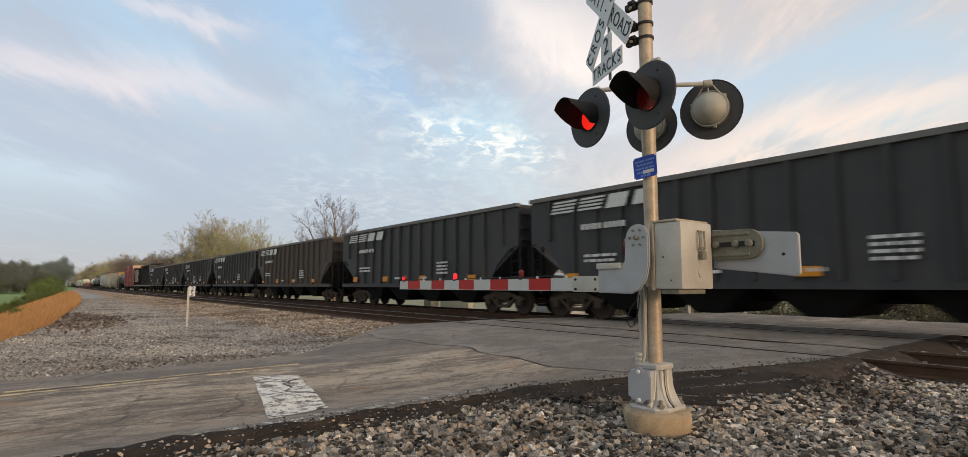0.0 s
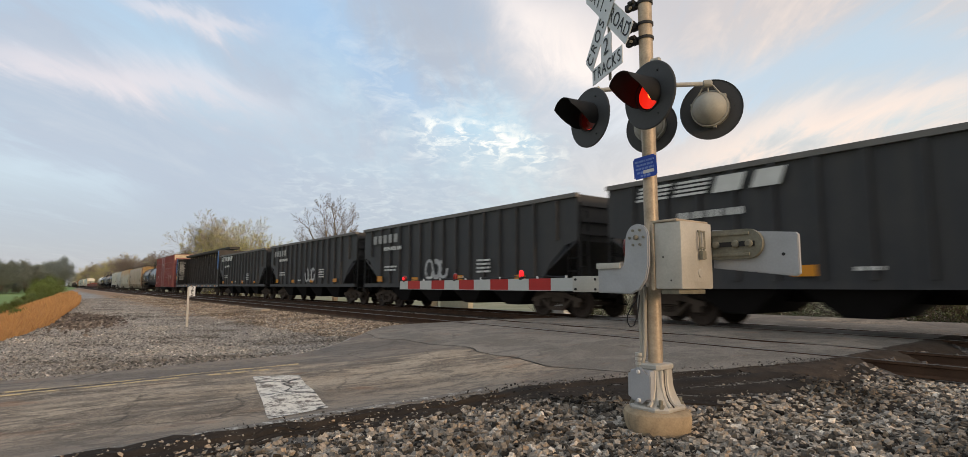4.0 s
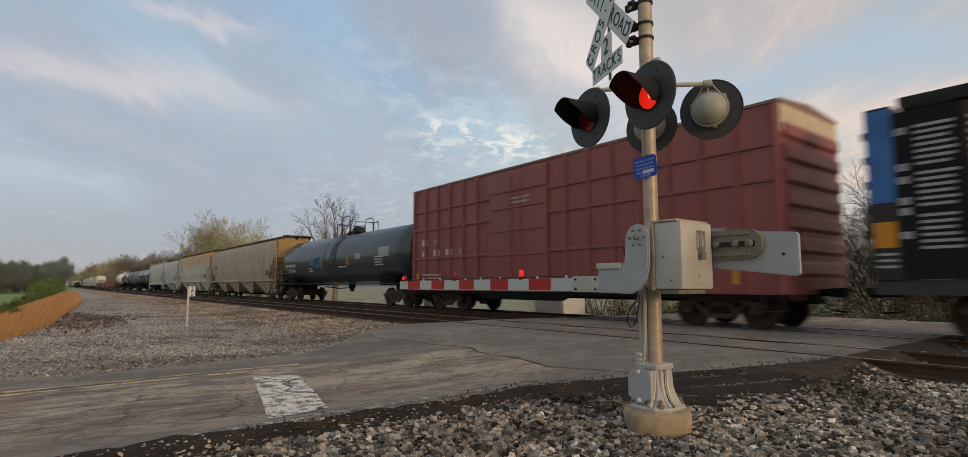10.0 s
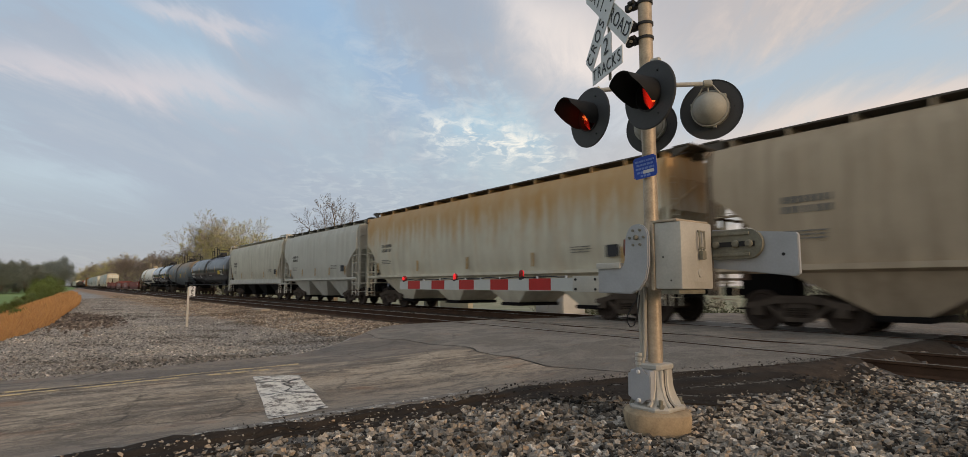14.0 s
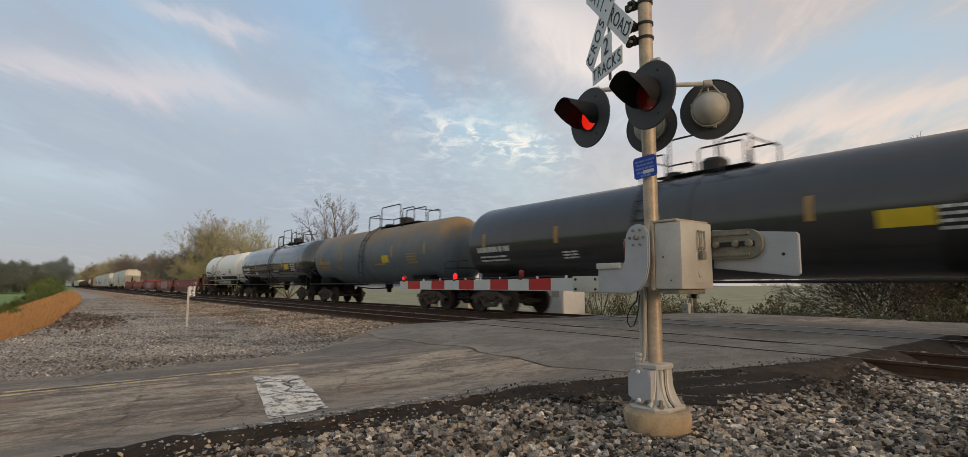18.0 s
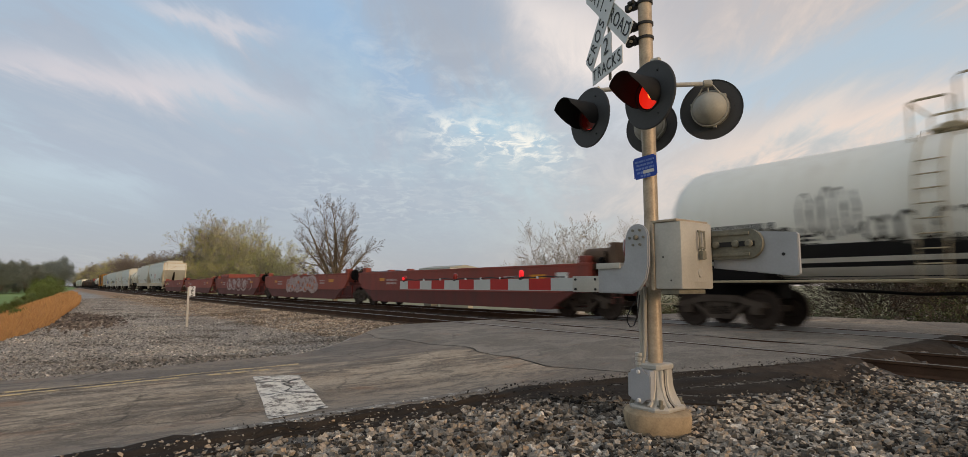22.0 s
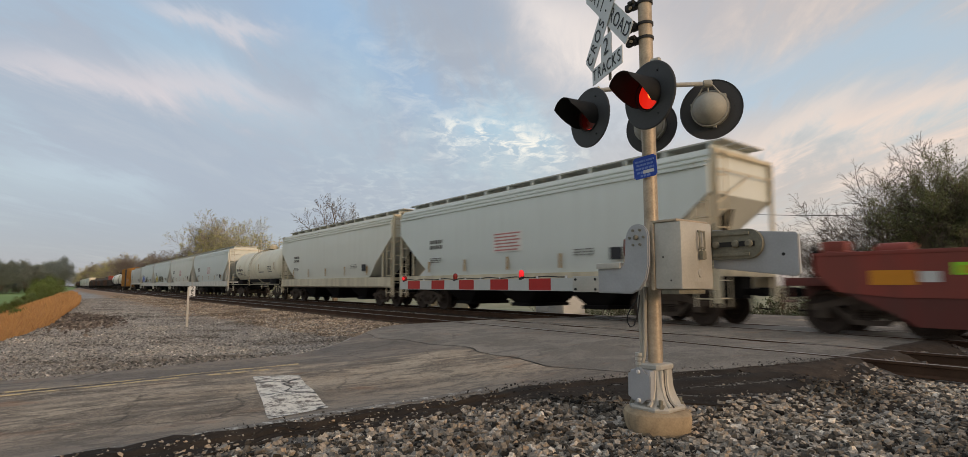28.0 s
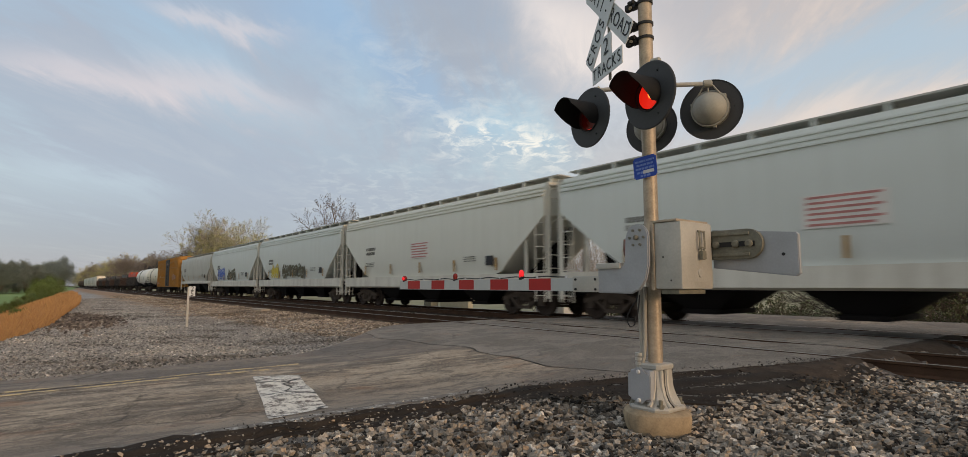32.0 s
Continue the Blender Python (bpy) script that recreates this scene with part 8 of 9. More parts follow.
# big spreading tree with an ivy-grown evergreen in it
t6 = tree_parts("tree", 33, 9.8, "wide bare tree with drooping fine branches", RUST_BUD, 2600, 0.035, levels=3, stems=18, open_=(6, 82), trunk=0.12, bole=0.04, rise=0.012, wild=0.15, dense=2, wide=1.2, finest=0.007, twig=M["dark_twig"], bark=M["dark_twig"])
put(t6, -10.8, 34.0, 0, 0.95)
again(t6, -7.6, 36.0, 140, 1.08)
t7 = tree_parts("evergreen_tree", 41, 9.2, "dense olive-green evergreen tree", IVY, 70000, 0.045, levels=3, stems=12, open_=(3, 40), trunk=0.1, bole=0.03, rise=0.06, wild=0.14, cloud=3.2, wide=0.8)
put(t7, -7.6, 33.5, 0, 0.98)
again(t7, -6.1, 34.0, 80, 0.92)
again(t7, -4.9, 33.0, 200, 0.8)
# low brush beyond the far track
t8 = tree_parts("shrub", 52, 1.7, "low green-brown brush beyond the tracks", SHADED_BRUSH, 1300, 0.05, levels=2, stems=9, open_=(10, 62), trunk=0.025, bole=0.0, category="shrub", finest=0.006)
put(t8, -14.5, 21.5, 0)
for k in range(26):
    x = -24 + k * 1.05
    if -21.6 < x < -18.4:
        continue
    again(t8, x + rng.uniform(-0.4, 0.4), 21.4 + rng.uniform(0, 2.5), rng.uniform(0, 360), rng.uniform(0.7, 1.25))
# bushes and far wood beyond the grass bank, the wood paled for haze
t9 = tree_parts("bush", 61, 2.6, "round green bush at the field's edge", BUSH, 9000, 0.075, levels=2, stems=10, open_=(8, 66), trunk=0.04, bole=0.0, category="bush", cloud=2.6)
put(t9, -66, -3.3, 0, 0.36)
for x, y, k in ((-72, -3.2, 0.40), (-80, -3.0, 0.44), (-88, -2.9, 0.50), (-97, -2.3, 0.6), (-106, -2.1, 0.8), (-114, -1.7, 0.95), (-124, -1.6, 1.1), (-136, -1.4, 1.3), (-152, -1.2, 1.5), (-170, -1.0, 1.7), (-35, -1.35, 0.22), (-60, -3.6, 0.34)):
    again(t9, x, y, rng.uniform(0, 360), k)
t10 = tree_parts("pine_tree", 71, 11.0, "pine in the far wood, its green paled for haze", HAZE_PINE, 22000, 0.17, levels=2, stems=7, open_=(0, 60), trunk=0.2, bole=0.05, rise=0.03, cloud=3.4)
put(t10, -230, -14, 0, 1.0)
for k in range(34):
    y = -3.6 - k * 1.1 + rng.uniform(-0.8, 0.8)
    again(t10, -232 - rng.uniform(0, 30), y, rng.uniform(0, 360), (8.6 if y > -7 else 10.6) / 11.0 * rng.uniform(0.82, 1.02))
for k in range(16):
    again(t10, -300 - k * 26, rng.uniform(-10, 1) - k * 0.3, rng.uniform(0, 360), rng.uniform(1.0, 1.3))


def hill(name, x, y, wide, tall, turn, color, label):
    m, n, l, p = nodes_of(name + "_cover")
    l.new(ramp(n, l, noise_at(n, l, 0.02, 8, rough=0.7), [(0.35, tint(color, 0.75)), (0.65, tint(color, 1.25))]), p.inputs["Base Color"])
    p.inputs["Roughness"].default_value = 1.0
    bm = bmesh.new()
    rows = []
    for i in range(25):
        t = i / 24 * 2 - 1
        h = tall * max(0.0, 1 - t * t) * (0.8 + 0.25 * math.sin(i * 1.3) + 0.12 * math.sin(i * 3.1))
        rows.append([(t * wide, s * wide * 0.3, -3 + h * max(0.0, 1 - s * s) ** 0.6) for s in (-1, -0.8, -0.5, -0.2, 0, 0.2, 0.5, 0.8, 1)])
    loft(bm, rows, close=False, cap=False)
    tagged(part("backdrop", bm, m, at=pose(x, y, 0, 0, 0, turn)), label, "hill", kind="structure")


# the pale blue-grey of both hills is aerial haze put into the colour
hill("hazed_wooded_hill", -900, -160, 150, 62, 90, (0.13, 0.14, 0.14), "wooded hill on the horizon with haze painted into its colour")
hill("hazed_low_ridge", -1500, 900, 900, 48, 35, (0.11, 0.13, 0.16), "low ridge beyond the fields, painted blue for haze")


def broom_grass():
    """Tall dry orange grass on the bank, one mass of blades."""
    rng_ = np.random.default_rng(4)
    n_ = 300000
    x = -15 - 75 * rng_.random(n_) ** 1.5
    edge = bank_edge(x)
    y = edge - 0.1 - 6.0 * rng_.random(n_) ** 1.3
    clump = np.sin(x * 1.7) * np.sin(y * 2.3 + x * 0.4)
    h = (0.38 + 0.42 * rng_.random(n_)) * np.interp(x, [-60, -40, -30, -25, -20, -16], [1.35, 1.3, 1.05, 0.75, 0.5, 0.38]) * np.interp(edge - y, [0, 0.3, 1.2, 2.6, 6], [0.7, 1.0, 0.9, 0.62, 0.55]) * 0.62 * (0.85 + 0.2 * clump) * np.where(rng_.random(n_) < 0.15, 1.25, 0.85)
    z = ground_z(x, y)
    a = rng_.random(n_) * 6.283
    wd = 0.0015 + 0.00007 * np.abs(x)
    lean = 0.55 * h * rng_.random(n_)
    b = rng_.random(n_) * 6.283
    cx, cy = np.cos(a) * wd, np.sin(a) * wd
    v = np.stack([np.stack([x - cx, y - cy, z - 0.05], -1), np.stack([x + cx, y + cy, z - 0.05], -1),
                  np.stack([x + cx * 0.7 + lean * np.cos(b) * 0.4, y + cy * 0.7 + lean * np.sin(b) * 0.4, z + h * 0.6], -1),
                  np.stack([x + lean * np.cos(b), y + lean * np.sin(b), z + h], -1)], 1).reshape(-1, 3)
    f = (np.arange(n_)[:, None] * 4 + np.array([0, 1, 2, 3])[None]).tolist()
    ob = soup("dry_grass", v.tolist(), f, leaf_mat("orange_broom_grass", (0.36, 0.19, 0.082), (0.50, 0.285, 0.12)))
    tagged(ob, "tall dry orange broom grass on the bank", "grass", kind="stuff")


broom_grass()


def utility_pole():
    p = empty("utility_pole", Matrix.Translation((-27.95, 45.0, -1.4)), "weathered wooden utility pole with one sagging wire", "utility pole")
    bm = bmesh.new()
    tube(bm, [(0, 0, -0.5), (0, 0, 9.6)], 0.17, 12, 0.13)
    part("pole", bm, M["bark"], p)
    bm = bmesh.new()
    tube(bm, [(0.13, -0.1, 8.9), (0.35, -0.15, 8.75), (0.45, -0.1, 9.0), (0.7, 0, 9.0)], 0.02, 6)
    part("insulator", bm, M["black"], p)
    bm = bmesh.new()
    a, b = Vector((0.3, 0, 9.0)), Vector((26, 0.0, 6.9))
    tube(bm, [a.lerp(b, t / 20) - Vector((0, 0, 4 * 0.55 * (t / 20) * (1 - t / 20))) for t in range(21)], 0.022, 5)
    part("wire", bm, M["black"], p)


utility_pole()


def far_building():
    b = empty("far_building", Matrix.Translation((-164, 110, -1.5)), "long low pale building with a grey roof far across the field", "building")
    bm = bmesh.new()
    box(bm, -10, 10, -6, 6, 0, 8.6)
    part("wall", bm, M["white_sign"], b)
    bm = bmesh.new()
    prism(bm, [(-6.4, 8.5), (6.4, 8.5), (0, 9.5)], "x", -10.4, 10.4)
    part("roof", bm, M["lamp_shell"], b)


far_building()

# ---- loose stone ----
def stones(name, n_, pick, size, material, label, seed, bury=0.3):
    """Loose angular stones where pick(x, y) allows, as one mass."""
    g = np.random.default_rng(seed)
    base = np.array([(-1, -1, -1), (1, -1, -1), (1, 1, -1), (-1, 1, -1), (-0.75, -0.8, 0.8), (0.8, -0.7, 1), (0.7, 0.75, 0.8), (-0.8, 0.7, 1)]) * 0.8
    tri = np.array([(0, 2, 1), (0, 3, 2), (4, 5, 6), (4, 6, 7), (0, 1, 5), (0, 5, 4), (1, 2, 6), (1, 6, 5), (2, 3, 7), (2, 7, 6), (3, 0, 4), (3, 4, 7)])
    x, y = pick(g, n_)
    n_ = len(x)
    z = surface_z(x, y)
    s = size[0] + (size[1] - size[0]) * g.random(n_) ** 2
    v = base[None] * (1 + g.uniform(-0.42, 0.3, (n_, 8, 3)))
    v = v * np.stack([g.uniform(0.8, 1.5, n_), g.uniform(0.55, 1.0, n_), g.uniform(0.35, 0.7, n_)], -1)[:, None]
    a, b = g.uniform(0, 6.283, n_), g.uniform(-1.1, 1.1, n_)
    ca, sa, cb, sb = np.cos(a)[:, None], np.sin(a)[:, None], np.cos(b)[:, None], np.sin(b)[:, None]
    vx, vy, vz = v[..., 0], v[..., 1], v[..., 2]
    vx, vz = vx * cb - vz * sb, vx * sb + vz * cb
    vx, vy = vx * ca - vy * sa, vx * sa + vy * ca
    v = np.stack([vx, vy, vz], -1) * s[:, None, None]
    v += np.stack([x, y, z + s * (0.5 - bury) * g.uniform(0.2, 1.3, n_)], -1)[:, None]
    f = (np.arange(n_)[:, None, None] * 8 + tri[None]).reshape(-1, 3)
    me = bpy.data.meshes.new(name)
    me.vertices.add(n_ * 8)
    me.vertices.foreach_set("co", v.reshape(-1).astype(np.float32))
    me.loops.add(len(f) * 3)
    me.loops.foreach_set("vertex_index", f.reshape(-1).astype(np.int32))
    me.polygons.add(len(f))
    me.polygons.foreach_set("loop_start", (np.arange(len(f)) * 3).astype(np.int32))
    me.update(calc_edges=True)
    me.shade_flat()
    me.materials.append(material)
    tagged(new(name, me), label, "gravel", kind="stuff")


def off_road(x, y, gap=0.0):
    return (x > road_right(y) + gap) | (x < road_left(y) - gap)


def near_shoulder(g, n_):
    x, y = g.uniform(-5.2, 4.0, n_), g.uniform(-1.5, 8.9, n_)
    rr = road_right(y) + 0.28
    edge = np.where(y < 4.2, rr, rr + (np.interp(y, [4.2, 5.2, 6, 9], [-4.4, -3.2, -2.9, -2.75]) - rr) * ease(4.2, 4.8, y)) + 0.12 * np.sin(y * 5.1) + g.normal(0, 0.12, n_)
    # a heap round the signal's foot that thins out towards the grass
    heap = np.interp(np.hypot(x + 2.6, y - 4.6), [3.4, 5.2, 7.5], [1.0, 0.35, 0.12])
    heap = heap * np.interp(x - road_right(y), [0.3, 1.5], [0.35, 1.0])
    ok = (x > edge) & (g.random(n_) < heap)
    return x[ok], y[ok]


def bed_near(g, n_):
    x = 3 - 60 * g.random(n_) ** 1.6
    y = g.uniform(7.2, 16.8, n_)
    ok = (off_road(x, y, 0.2)) & (np.abs(np.abs(y - NEAR) - HALF) > 0.1) & (np.abs(np.abs(y - FAR) - HALF) > 0.1)
    return x[ok], y[ok]


def left_lot(g, n_):
    x = -9.0 - 62 * g.random(n_) ** 2.3
    y = -3.0 + 10.6 * g.random(n_)
    ok = (x < road_left(y) - 0.05 - np.abs(g.normal(0, 0.15, n_))) & (y > bank_edge(x) - 0.3)
    return x[ok], y[ok]


stones("ballast_by_signal", 165000, near_shoulder, (0.009, 0.050), M["ballast"], "heap of grey-brown crushed ballast stones by the signal", 1)
stones("trackbed_ballast", 26000, bed_near, (0.025, 0.055), M["ballast_dark"], "dark crushed ballast between the ties", 2)
def strewn(g, n_):
    y = g.uniform(-2.5, 5.0, n_)
    x = road_right(y) - 0.25 + 0.95 * g.random(n_) ** 0.75
    return x, y


stones("strewn_stones", 4200, strewn, (0.005, 0.021), M["ballast"], "loose stones strewn over the oily road edge", 9, 0.05)
stones("lot_gravel", 150000, left_lot, (0.010, 0.034), M["lot_stone"], "grey crushed stone beside the road and track", 3)


def track_bank(g, n_):
    x = -11.5 - 75 * g.random(n_) ** 1.9
    y = 8.75 - 3.4 * g.random(n_) ** 1.4
    ok = (x < road_left(y) - 0.1) & (g.random(n_) < np.interp(x, [-90, -30, -14, -11], [1.0, 1.0, 0.9, 0.5]))
    return x[ok], y[ok]


stones("bank_stones", 42000, track_bank, (0.018, 0.05), M["bank_stone"], "brown crushed stone on the shoulder of the track", 6)


def dark_heap(g, n_):
    return -26.5 + 2.2 * g.normal(0, 1, n_), 0.75 + 0.5 * g.normal(0, 1, n_)


stones("dark_heap", 5000, dark_heap, (0.03, 0.075), M["ballast_dark"], "spread heap of dark crushed stone on the gravel lot", 7, -0.2)


def tar_edge(g, n_):
    x, y = g.uniform(-5.2, -2.0, n_), g.uniform(0.5, 8.6, n_)
    ok = (x > road_right(y) - 0.05 - 0.45 * g.random(n_) ** 3) & (x < road_right(y) + 0.5 + 1.5 * ease(4.3, 6.2, y))
    return x[ok], y[ok]


stones("dark_chippings", 26000, tar_edge, (0.003, 0.015), M["chips"], "fine dark asphalt crumbs along the road edge", 4, 0.1)

# ---- clouds ----
def cloud_material():
    m = bpy.data.materials.new("evening_cloud")
    m.use_nodes = True
    n, l = m.node_tree.nodes, m.node_tree.links
    n.clear()
    out = n.new("ShaderNodeOutputMaterial")
    tc = n.new("ShaderNodeTexCoord")
    nrm = n.new("ShaderNodeVectorMath")
    nrm.operation = "NORMALIZE"
    l.new(tc.outputs["Object"], nrm.inputs[0])
    rot = n.new("ShaderNodeMapping")
    rot.inputs["Rotation"].default_value = (0, 0, radians(-142.5))
    l.new(nrm.outputs[0], rot.inputs[0])
    sep = n.new("ShaderNodeSeparateXYZ")
    l.new(rot.outputs[0], sep.inputs[0])
    ax, ay, az = sep.outputs      # ax: ahead, ay: to the side (left), az: up
    zz = calc(n, l, "ADD", calc(n, l, "MAXIMUM", az, 0.0), 0.10)
    u, v = calc(n, l, "DIVIDE", ax, zz), calc(n, l, "DIVIDE", ay, zz)

    def layer(su, sv, detail, rough, warp, shift):
        cmb = n.new("ShaderNodeCombineXYZ")
        l.new(calc(n, l, "ADD", calc(n, l, "MULTIPLY", u, su), shift), cmb.inputs[0])
        l.new(calc(n, l, "ADD", calc(n, l, "MULTIPLY", v, sv), shift * 1.3), cmb.inputs[1])
        t = n.new("ShaderNodeTexNoise")
        t.inputs["Scale"].default_value, t.inputs["Detail"].default_value = 1.0, detail
        t.inputs["Roughness"].default_value, t.inputs["Distortion"].default_value = rough, warp
        l.new(cmb.outputs[0], t.inputs[0])
        return t.outputs[0]

    streaks = layer(0.34, 0.95, 8, 0.6, 0.7, 2.3)
    wisps = layer(1.2, 3.4, 7, 0.66, 1.0, 6.6)
    puffs = layer(7.0, 7.5, 5, 0.62, 0.5, 5.1)
    front = calc(n, l, "MAXIMUM", ax, 0.05)
    sx = calc(n, l, "DIVIDE", calc(n, l, "MULTIPLY", ay, -1.0), front)     # to the right
    ey = calc(n, l, "DIVIDE", az, front)                                   # up
    shake = calc(n, l, "ADD", calc(n, l, "MULTIPLY", calc(n, l, "SUBTRACT", streaks, 0.5), 0.34), calc(n, l, "MULTIPLY", calc(n, l, "SUBTRACT", wisps, 0.5), 0.16))
    eyw = calc(n, l, "ADD", ey, shake)

    calm = calc(n, l, "ADD", ey, calc(n, l, "ADD", calc(n, l, "MULTIPLY", calc(n, l, "SUBTRACT", streaks, 0.5), 0.10), calc(n, l, "MULTIPLY", calc(n, l, "SUBTRACT", wisps, 0.5), 0.14)))

    def bank(s0, e0, s1, e1, thick, power=2.0, line=None):
        """A soft cloud bank along a line seen ahead."""
        k = (e1 - e0) / (s1 - s0)
        d = calc(n, l, "SUBTRACT", line or eyw, calc(n, l, "ADD", calc(n, l, "MULTIPLY", calc(n, l, "SUBTRACT", sx, s0), k), e0))
        d = calc(n, l, "POWER", calc(n, l, "ABSOLUTE", calc(n, l, "DIVIDE", d, thick)), power)
        a_ = calc(n, l, "DIVIDE", calc(n, l, "SUBTRACT", calc(n, l, "ADD", sx, calc(n, l, "MULTIPLY", shake, 0.6)), (s0 + s1) / 2), abs(s1 - s0) / 2)
        a_ = calc(n, l, "POWER", calc(n, l, "ABSOLUTE", a_), 4.0)
        return calc(n, l, "EXPONENT", calc(n, l, "MULTIPLY", calc(n, l, "ADD", d, a_), -1.0))

    right = ramp(n, l, calc(n, l, "ADD", calc(n, l, "MULTIPLY", ay, -0.5), 0.5), [(0.46, (0, 0, 0)), (0.70, (1, 1, 1))])
    cover = ramp(n, l, calc(n, l, "ADD", calc(n, l, "MULTIPLY", streaks, 0.72), calc(n, l, "MULTIPLY", wisps, 0.28)), [(0.36, (0, 0, 0)), (0.52, (1, 1, 1))])
    lit = ramp(n, l, calc(n, l, "ADD", calc(n, l, "MULTIPLY", streaks, 0.5), calc(n, l, "MULTIPLY", wisps, 0.5)), [(0.5, (0, 0, 0)), (0.68, (1, 1, 1))])
    gap = ramp(n, l, az, [(0.0, (0.50, 0.53, 0.57)), (0.22, (0.45, 0.56, 0.64)), (0.5, (0.30, 0.44, 0.63))])
    grey = mix(n, l, right, (0.36, 0.395, 0.485), (0.545, 0.505, 0.515))
    c = mix(n, l, calc(n, l, "MULTIPLY", cover, 0.85), gap, grey)
    c = mix(n, l, calc(n, l, "MULTIPLY", lit, calc(n, l, "ADD", calc(n, l, "MULTIPLY", right, 0.4), 0.25)), c, mix(n, l, right, (0.60, 0.57, 0.59), (0.86, 0.73, 0.66)))
    # the larger forms: lavender banks, blue gaps, pink streaks, a bright break
    fine = calc(n, l, "ADD", calc(n, l, "MULTIPLY", wisps, 1.3), 0.35)
    left_forms = [(bank(-0.95, 0.27, -0.1, 0.08, 0.10), (0.34, 0.365, 0.465), 0.85), (bank(-0.95, 0.22, -0.62, 0.17, 0.055), (0.49, 0.58, 0.67), 0.55),
                          (bank(-0.52, 0.56, -0.05, 0.30, 0.06), (0.30, 0.45, 0.66), 0.6), (bank(-0.25, 0.52, 0.22, 0.42, 0.10), (0.36, 0.39, 0.46), 0.7),
                          (bank(-1.0, 0.45, -0.40, 0.33, 0.034, line=calm), (0.70, 0.61, 0.63), 0.62), (bank(-0.72, 0.53, -0.44, 0.47, 0.02, line=calm), (0.68, 0.62, 0.65), 0.6), (bank(-1.0, 0.09, -0.45, 0.06, 0.07, line=calm), (0.31, 0.33, 0.435), 0.85)]
    right_forms = [(bank(0.16, 0.34, 0.98, 0.44, 0.07), (0.40, 0.54, 0.70), 0.8), (bank(0.3, 0.20, 0.95, 0.33, 0.05), (0.86, 0.70, 0.63), 0.6),
                          (bank(0.33, 0.16, 0.62, 0.19, 0.028), (0.48, 0.46, 0.48), 0.7), (bank(0.0, 0.52, 0.32, 0.40, 0.10), (0.86, 0.78, 0.76), 0.75),
                          (bank(-0.12, 0.30, 0.12, 0.25, 0.05), (0.42, 0.58, 0.70), 0.7)]
    for form, tone, k in left_forms + right_forms:
        c = mix(n, l, calc(n, l, "MULTIPLY", calc(n, l, "MULTIPLY", form, fine), k, True), c, tone)
    ripple = calc(n, l, "MULTIPLY", bank(-0.34, 0.42, 0.16, 0.22, 0.10), ramp(n, l, puffs, [(0.46, (0, 0, 0)), (0.66, (1, 1, 1))]))
    c = mix(n, l, calc(n, l, "MULTIPLY", ripple, 0.42), c, (0.66, 0.68, 0.70))
    heap = layer(6.5, 8.0, 5, 0.62, 0.6, 9.4)
    spot = calc(n, l, "MULTIPLY", bank(-0.15, 0.285, 0.13, 0.235, 0.036, line=calm), ramp(n, l, heap, [(0.47, (0, 0, 0)), (0.60, (1, 1, 1))]))
    c = mix(n, l, calc(n, l, "MULTIPLY", spot, 0.95), c, (0.90, 0.87, 0.82))
    speck = calc(n, l, "MULTIPLY", bank(-0.4, 0.17, 0.0, 0.13, 0.05), ramp(n, l, puffs, [(0.48, (0, 0, 0)), (0.64, (1, 1, 1))]))
    c = mix(n, l, calc(n, l, "MULTIPLY", speck, 0.4), c, (0.62, 0.65, 0.67))
    low = ramp(n, l, az, [(0.0, (1, 1, 1)), (0.17, (0, 0, 0))])
    c = mix(n, l, calc(n, l, "MULTIPLY", low, 0.92), c, mix(n, l, right, (0.30, 0.32, 0.425), (0.48, 0.45, 0.475)))
    ahead = ramp(n, l, ax, [(0.2, (0, 0, 0)), (0.5, (1, 1, 1))])
    c = mix(n, l, 1.0, c, mix(n, l, ahead, (1.20, 1.14, 1.04), mix(n, l, right, (0.945, 1.0, 1.06), (1.0, 0.995, 1.0))), "MULTIPLY")
    em = n.new("ShaderNodeEmission")
    l.new(c, em.inputs[0])
    em.inputs[1].default_value = 1.44
    tr = n.new("ShaderNodeBsdfTransparent")
    mx = n.new("ShaderNodeMixShader")
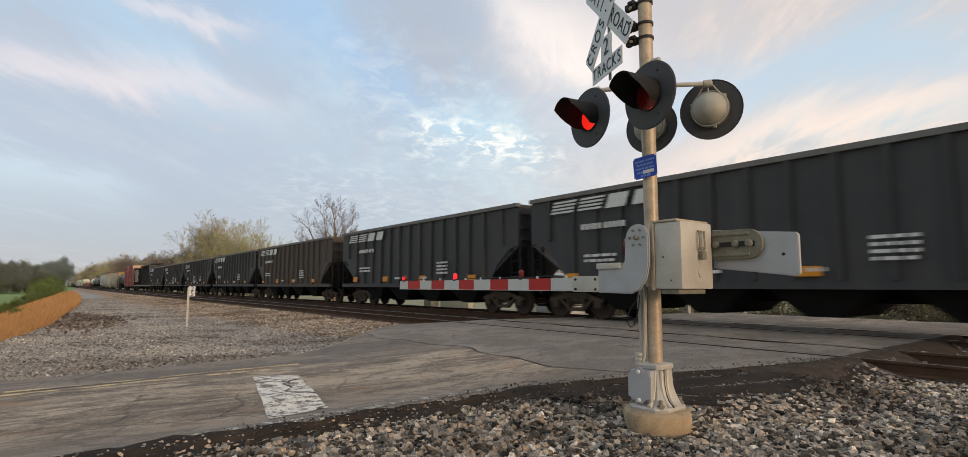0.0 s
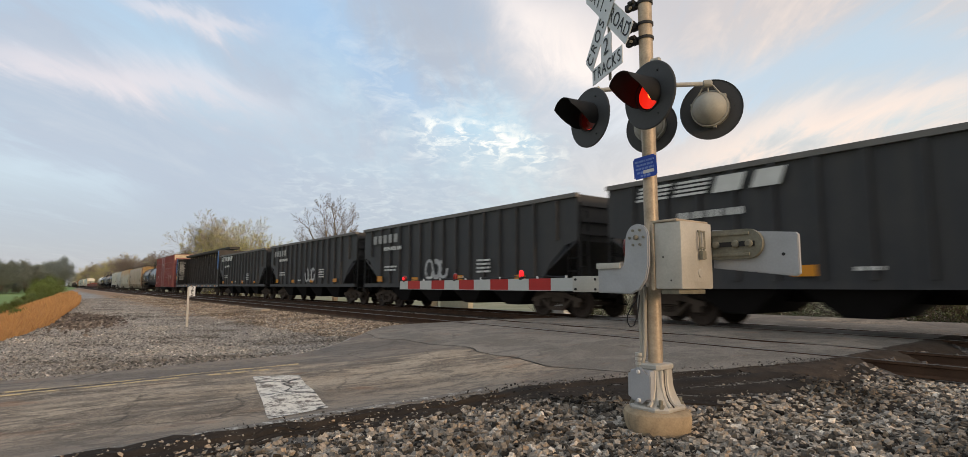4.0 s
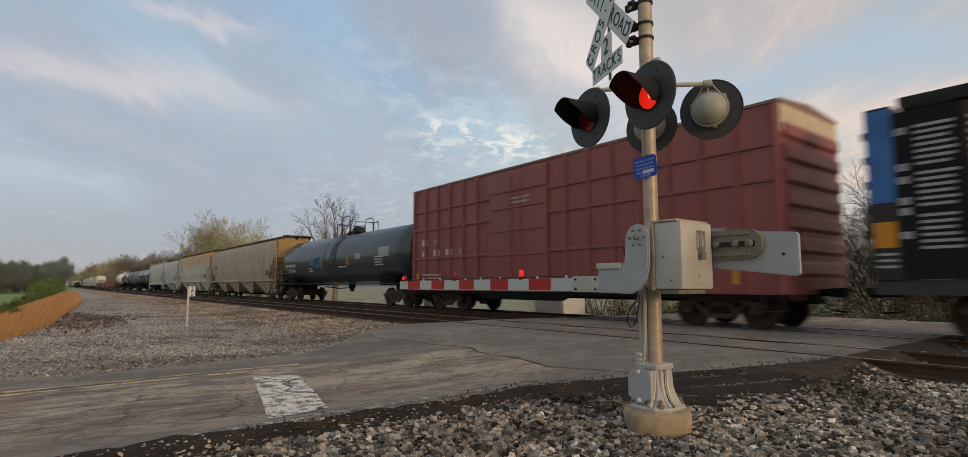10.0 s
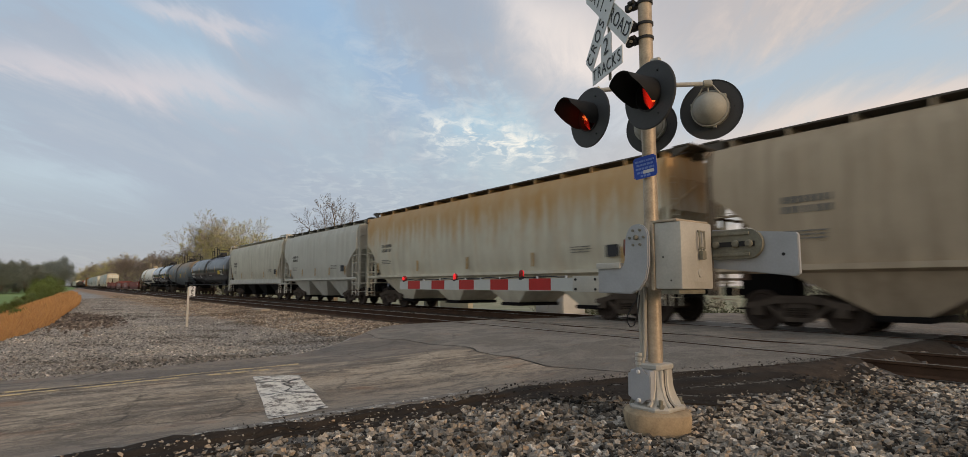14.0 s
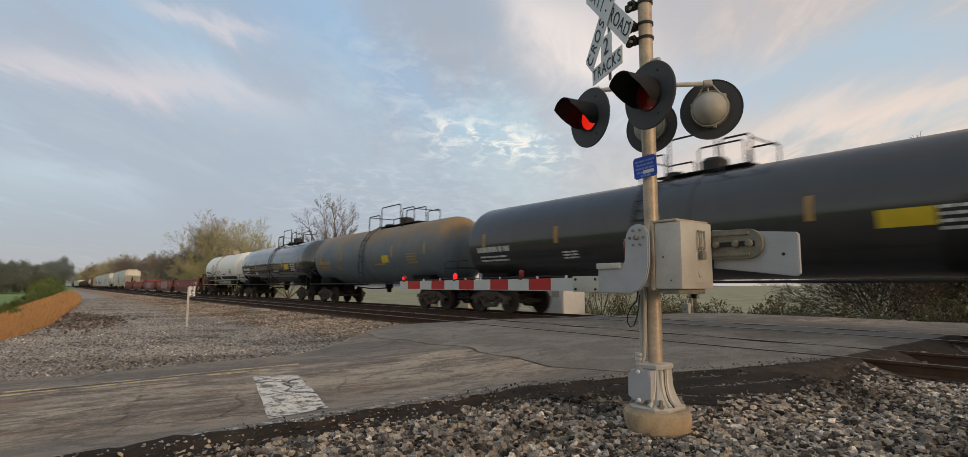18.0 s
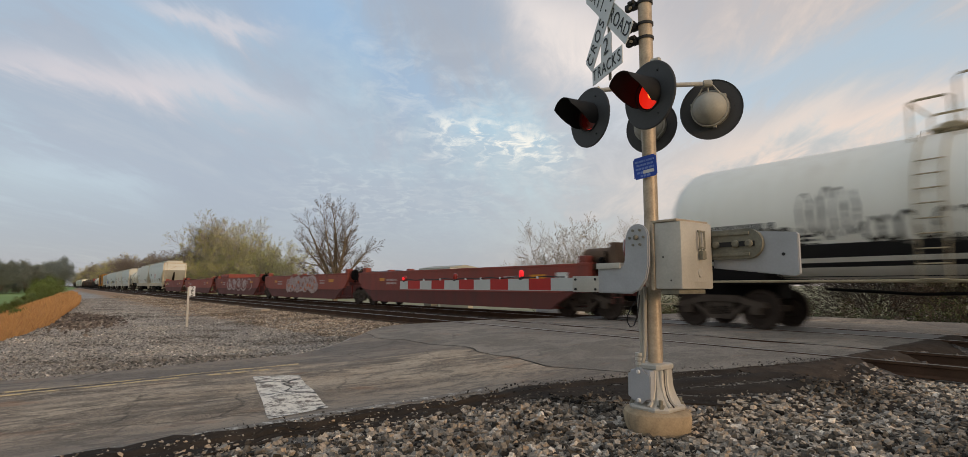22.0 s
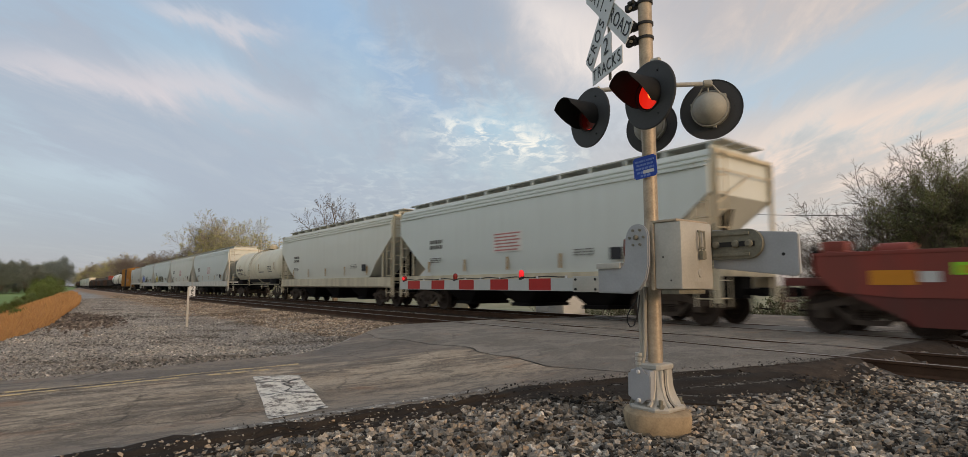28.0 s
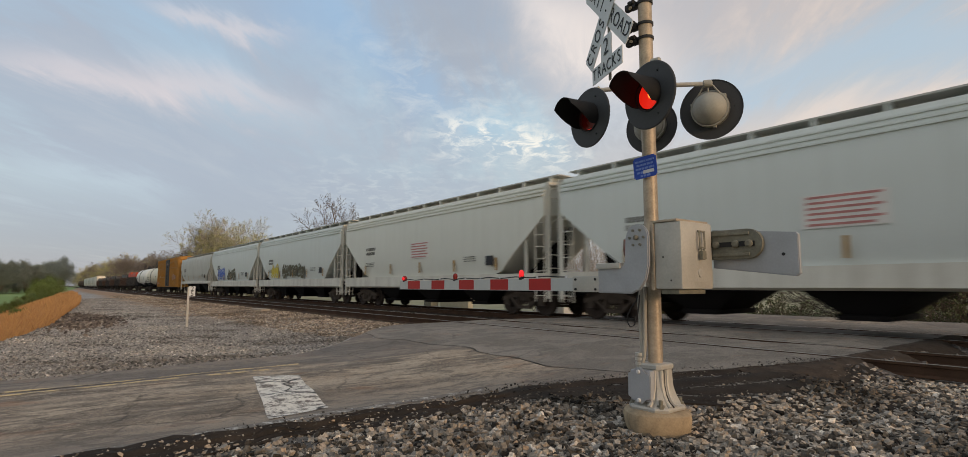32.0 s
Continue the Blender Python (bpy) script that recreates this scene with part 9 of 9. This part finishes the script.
    mx.inputs[0].default_value = 0.7
    l.new(tr.outputs[0], mx.inputs[1])
    l.new(em.outputs[0], mx.inputs[2])
    l.new(mx.outputs[0], out.inputs[0])
    return m


bm = bmesh.new()
R = 3200.0
rings = []
for k in range(25):
    e = radians(-6 + 96 * k / 24)
    rings.append([(R * math.cos(e) * math.cos(a), R * math.cos(e) * math.sin(a), R * math.sin(e)) for a in [2 * math.pi * j / 64 for j in range(64)]])
loft(bm, rings, True, False)
CLOUDS = tagged(part("backdrop", bm, cloud_material()), "pale evening sky with thin pink and grey cloud", "sky", kind="structure")


# ---- what moves ----
def motions():
    times = [0.0, 0.25, 0.5] + [float(t) for t in range(1, 32)] + [31.5, 31.75, 32.0]
    for car, u in CARS:
        walk(car, [(t, Matrix.Translation((u + run(t), FAR, 0))) for t in times])
    grid = [k / 30 for k in range(0, 961)]
    for w, q, u in WHEELS:
        rows, turn, last = [(0.0, pose(q, 0, 0.457))], 0.0, None
        for t in grid:
            if -55 < u + run(t) < 6:
                if last is not None:
                    turn += (run(t) - last) / 0.457
                last = run(t)
                if t > 0:
                    rows.append((t, Matrix.Translation((q, 0, 0.457)) @ Matrix.Rotation(turn, 4, "Y")))
        if rows[-1][0] < 32.0:
            rows.append((32.0, rows[-1][1]))
        walk(w, rows)
    beat_len, start, flip = 1.2073, 0.06, 0.1
    for disc, at, beat in FLASH:
        # alight through its half of the beat, turned away through the other
        side = 0.0 if beat == 1 else math.pi
        angle, rows, t = side, [(0.0, side)], start
        while t < 32.0 - flip:
            for q in (0.0, 0.34, 0.67, 1.0):
                rows.append((t + flip * q, angle + math.pi * q))
            angle += math.pi
            t += beat_len / 2
        rows.append((32.0, angle))
        walk(disc, [(t, Matrix.Translation(at) @ Matrix.Rotation(a, 4, "Z")) for t, a in rows])
    walk(CLOUDS, [(0.0, pose(0, 0, 0, 0, 0, 0)), (16.0, pose(0, 0, 0, 0, 0, -1.4)), (32.0, pose(0, 0, 0, 0, 0, -2.8))])


motions()
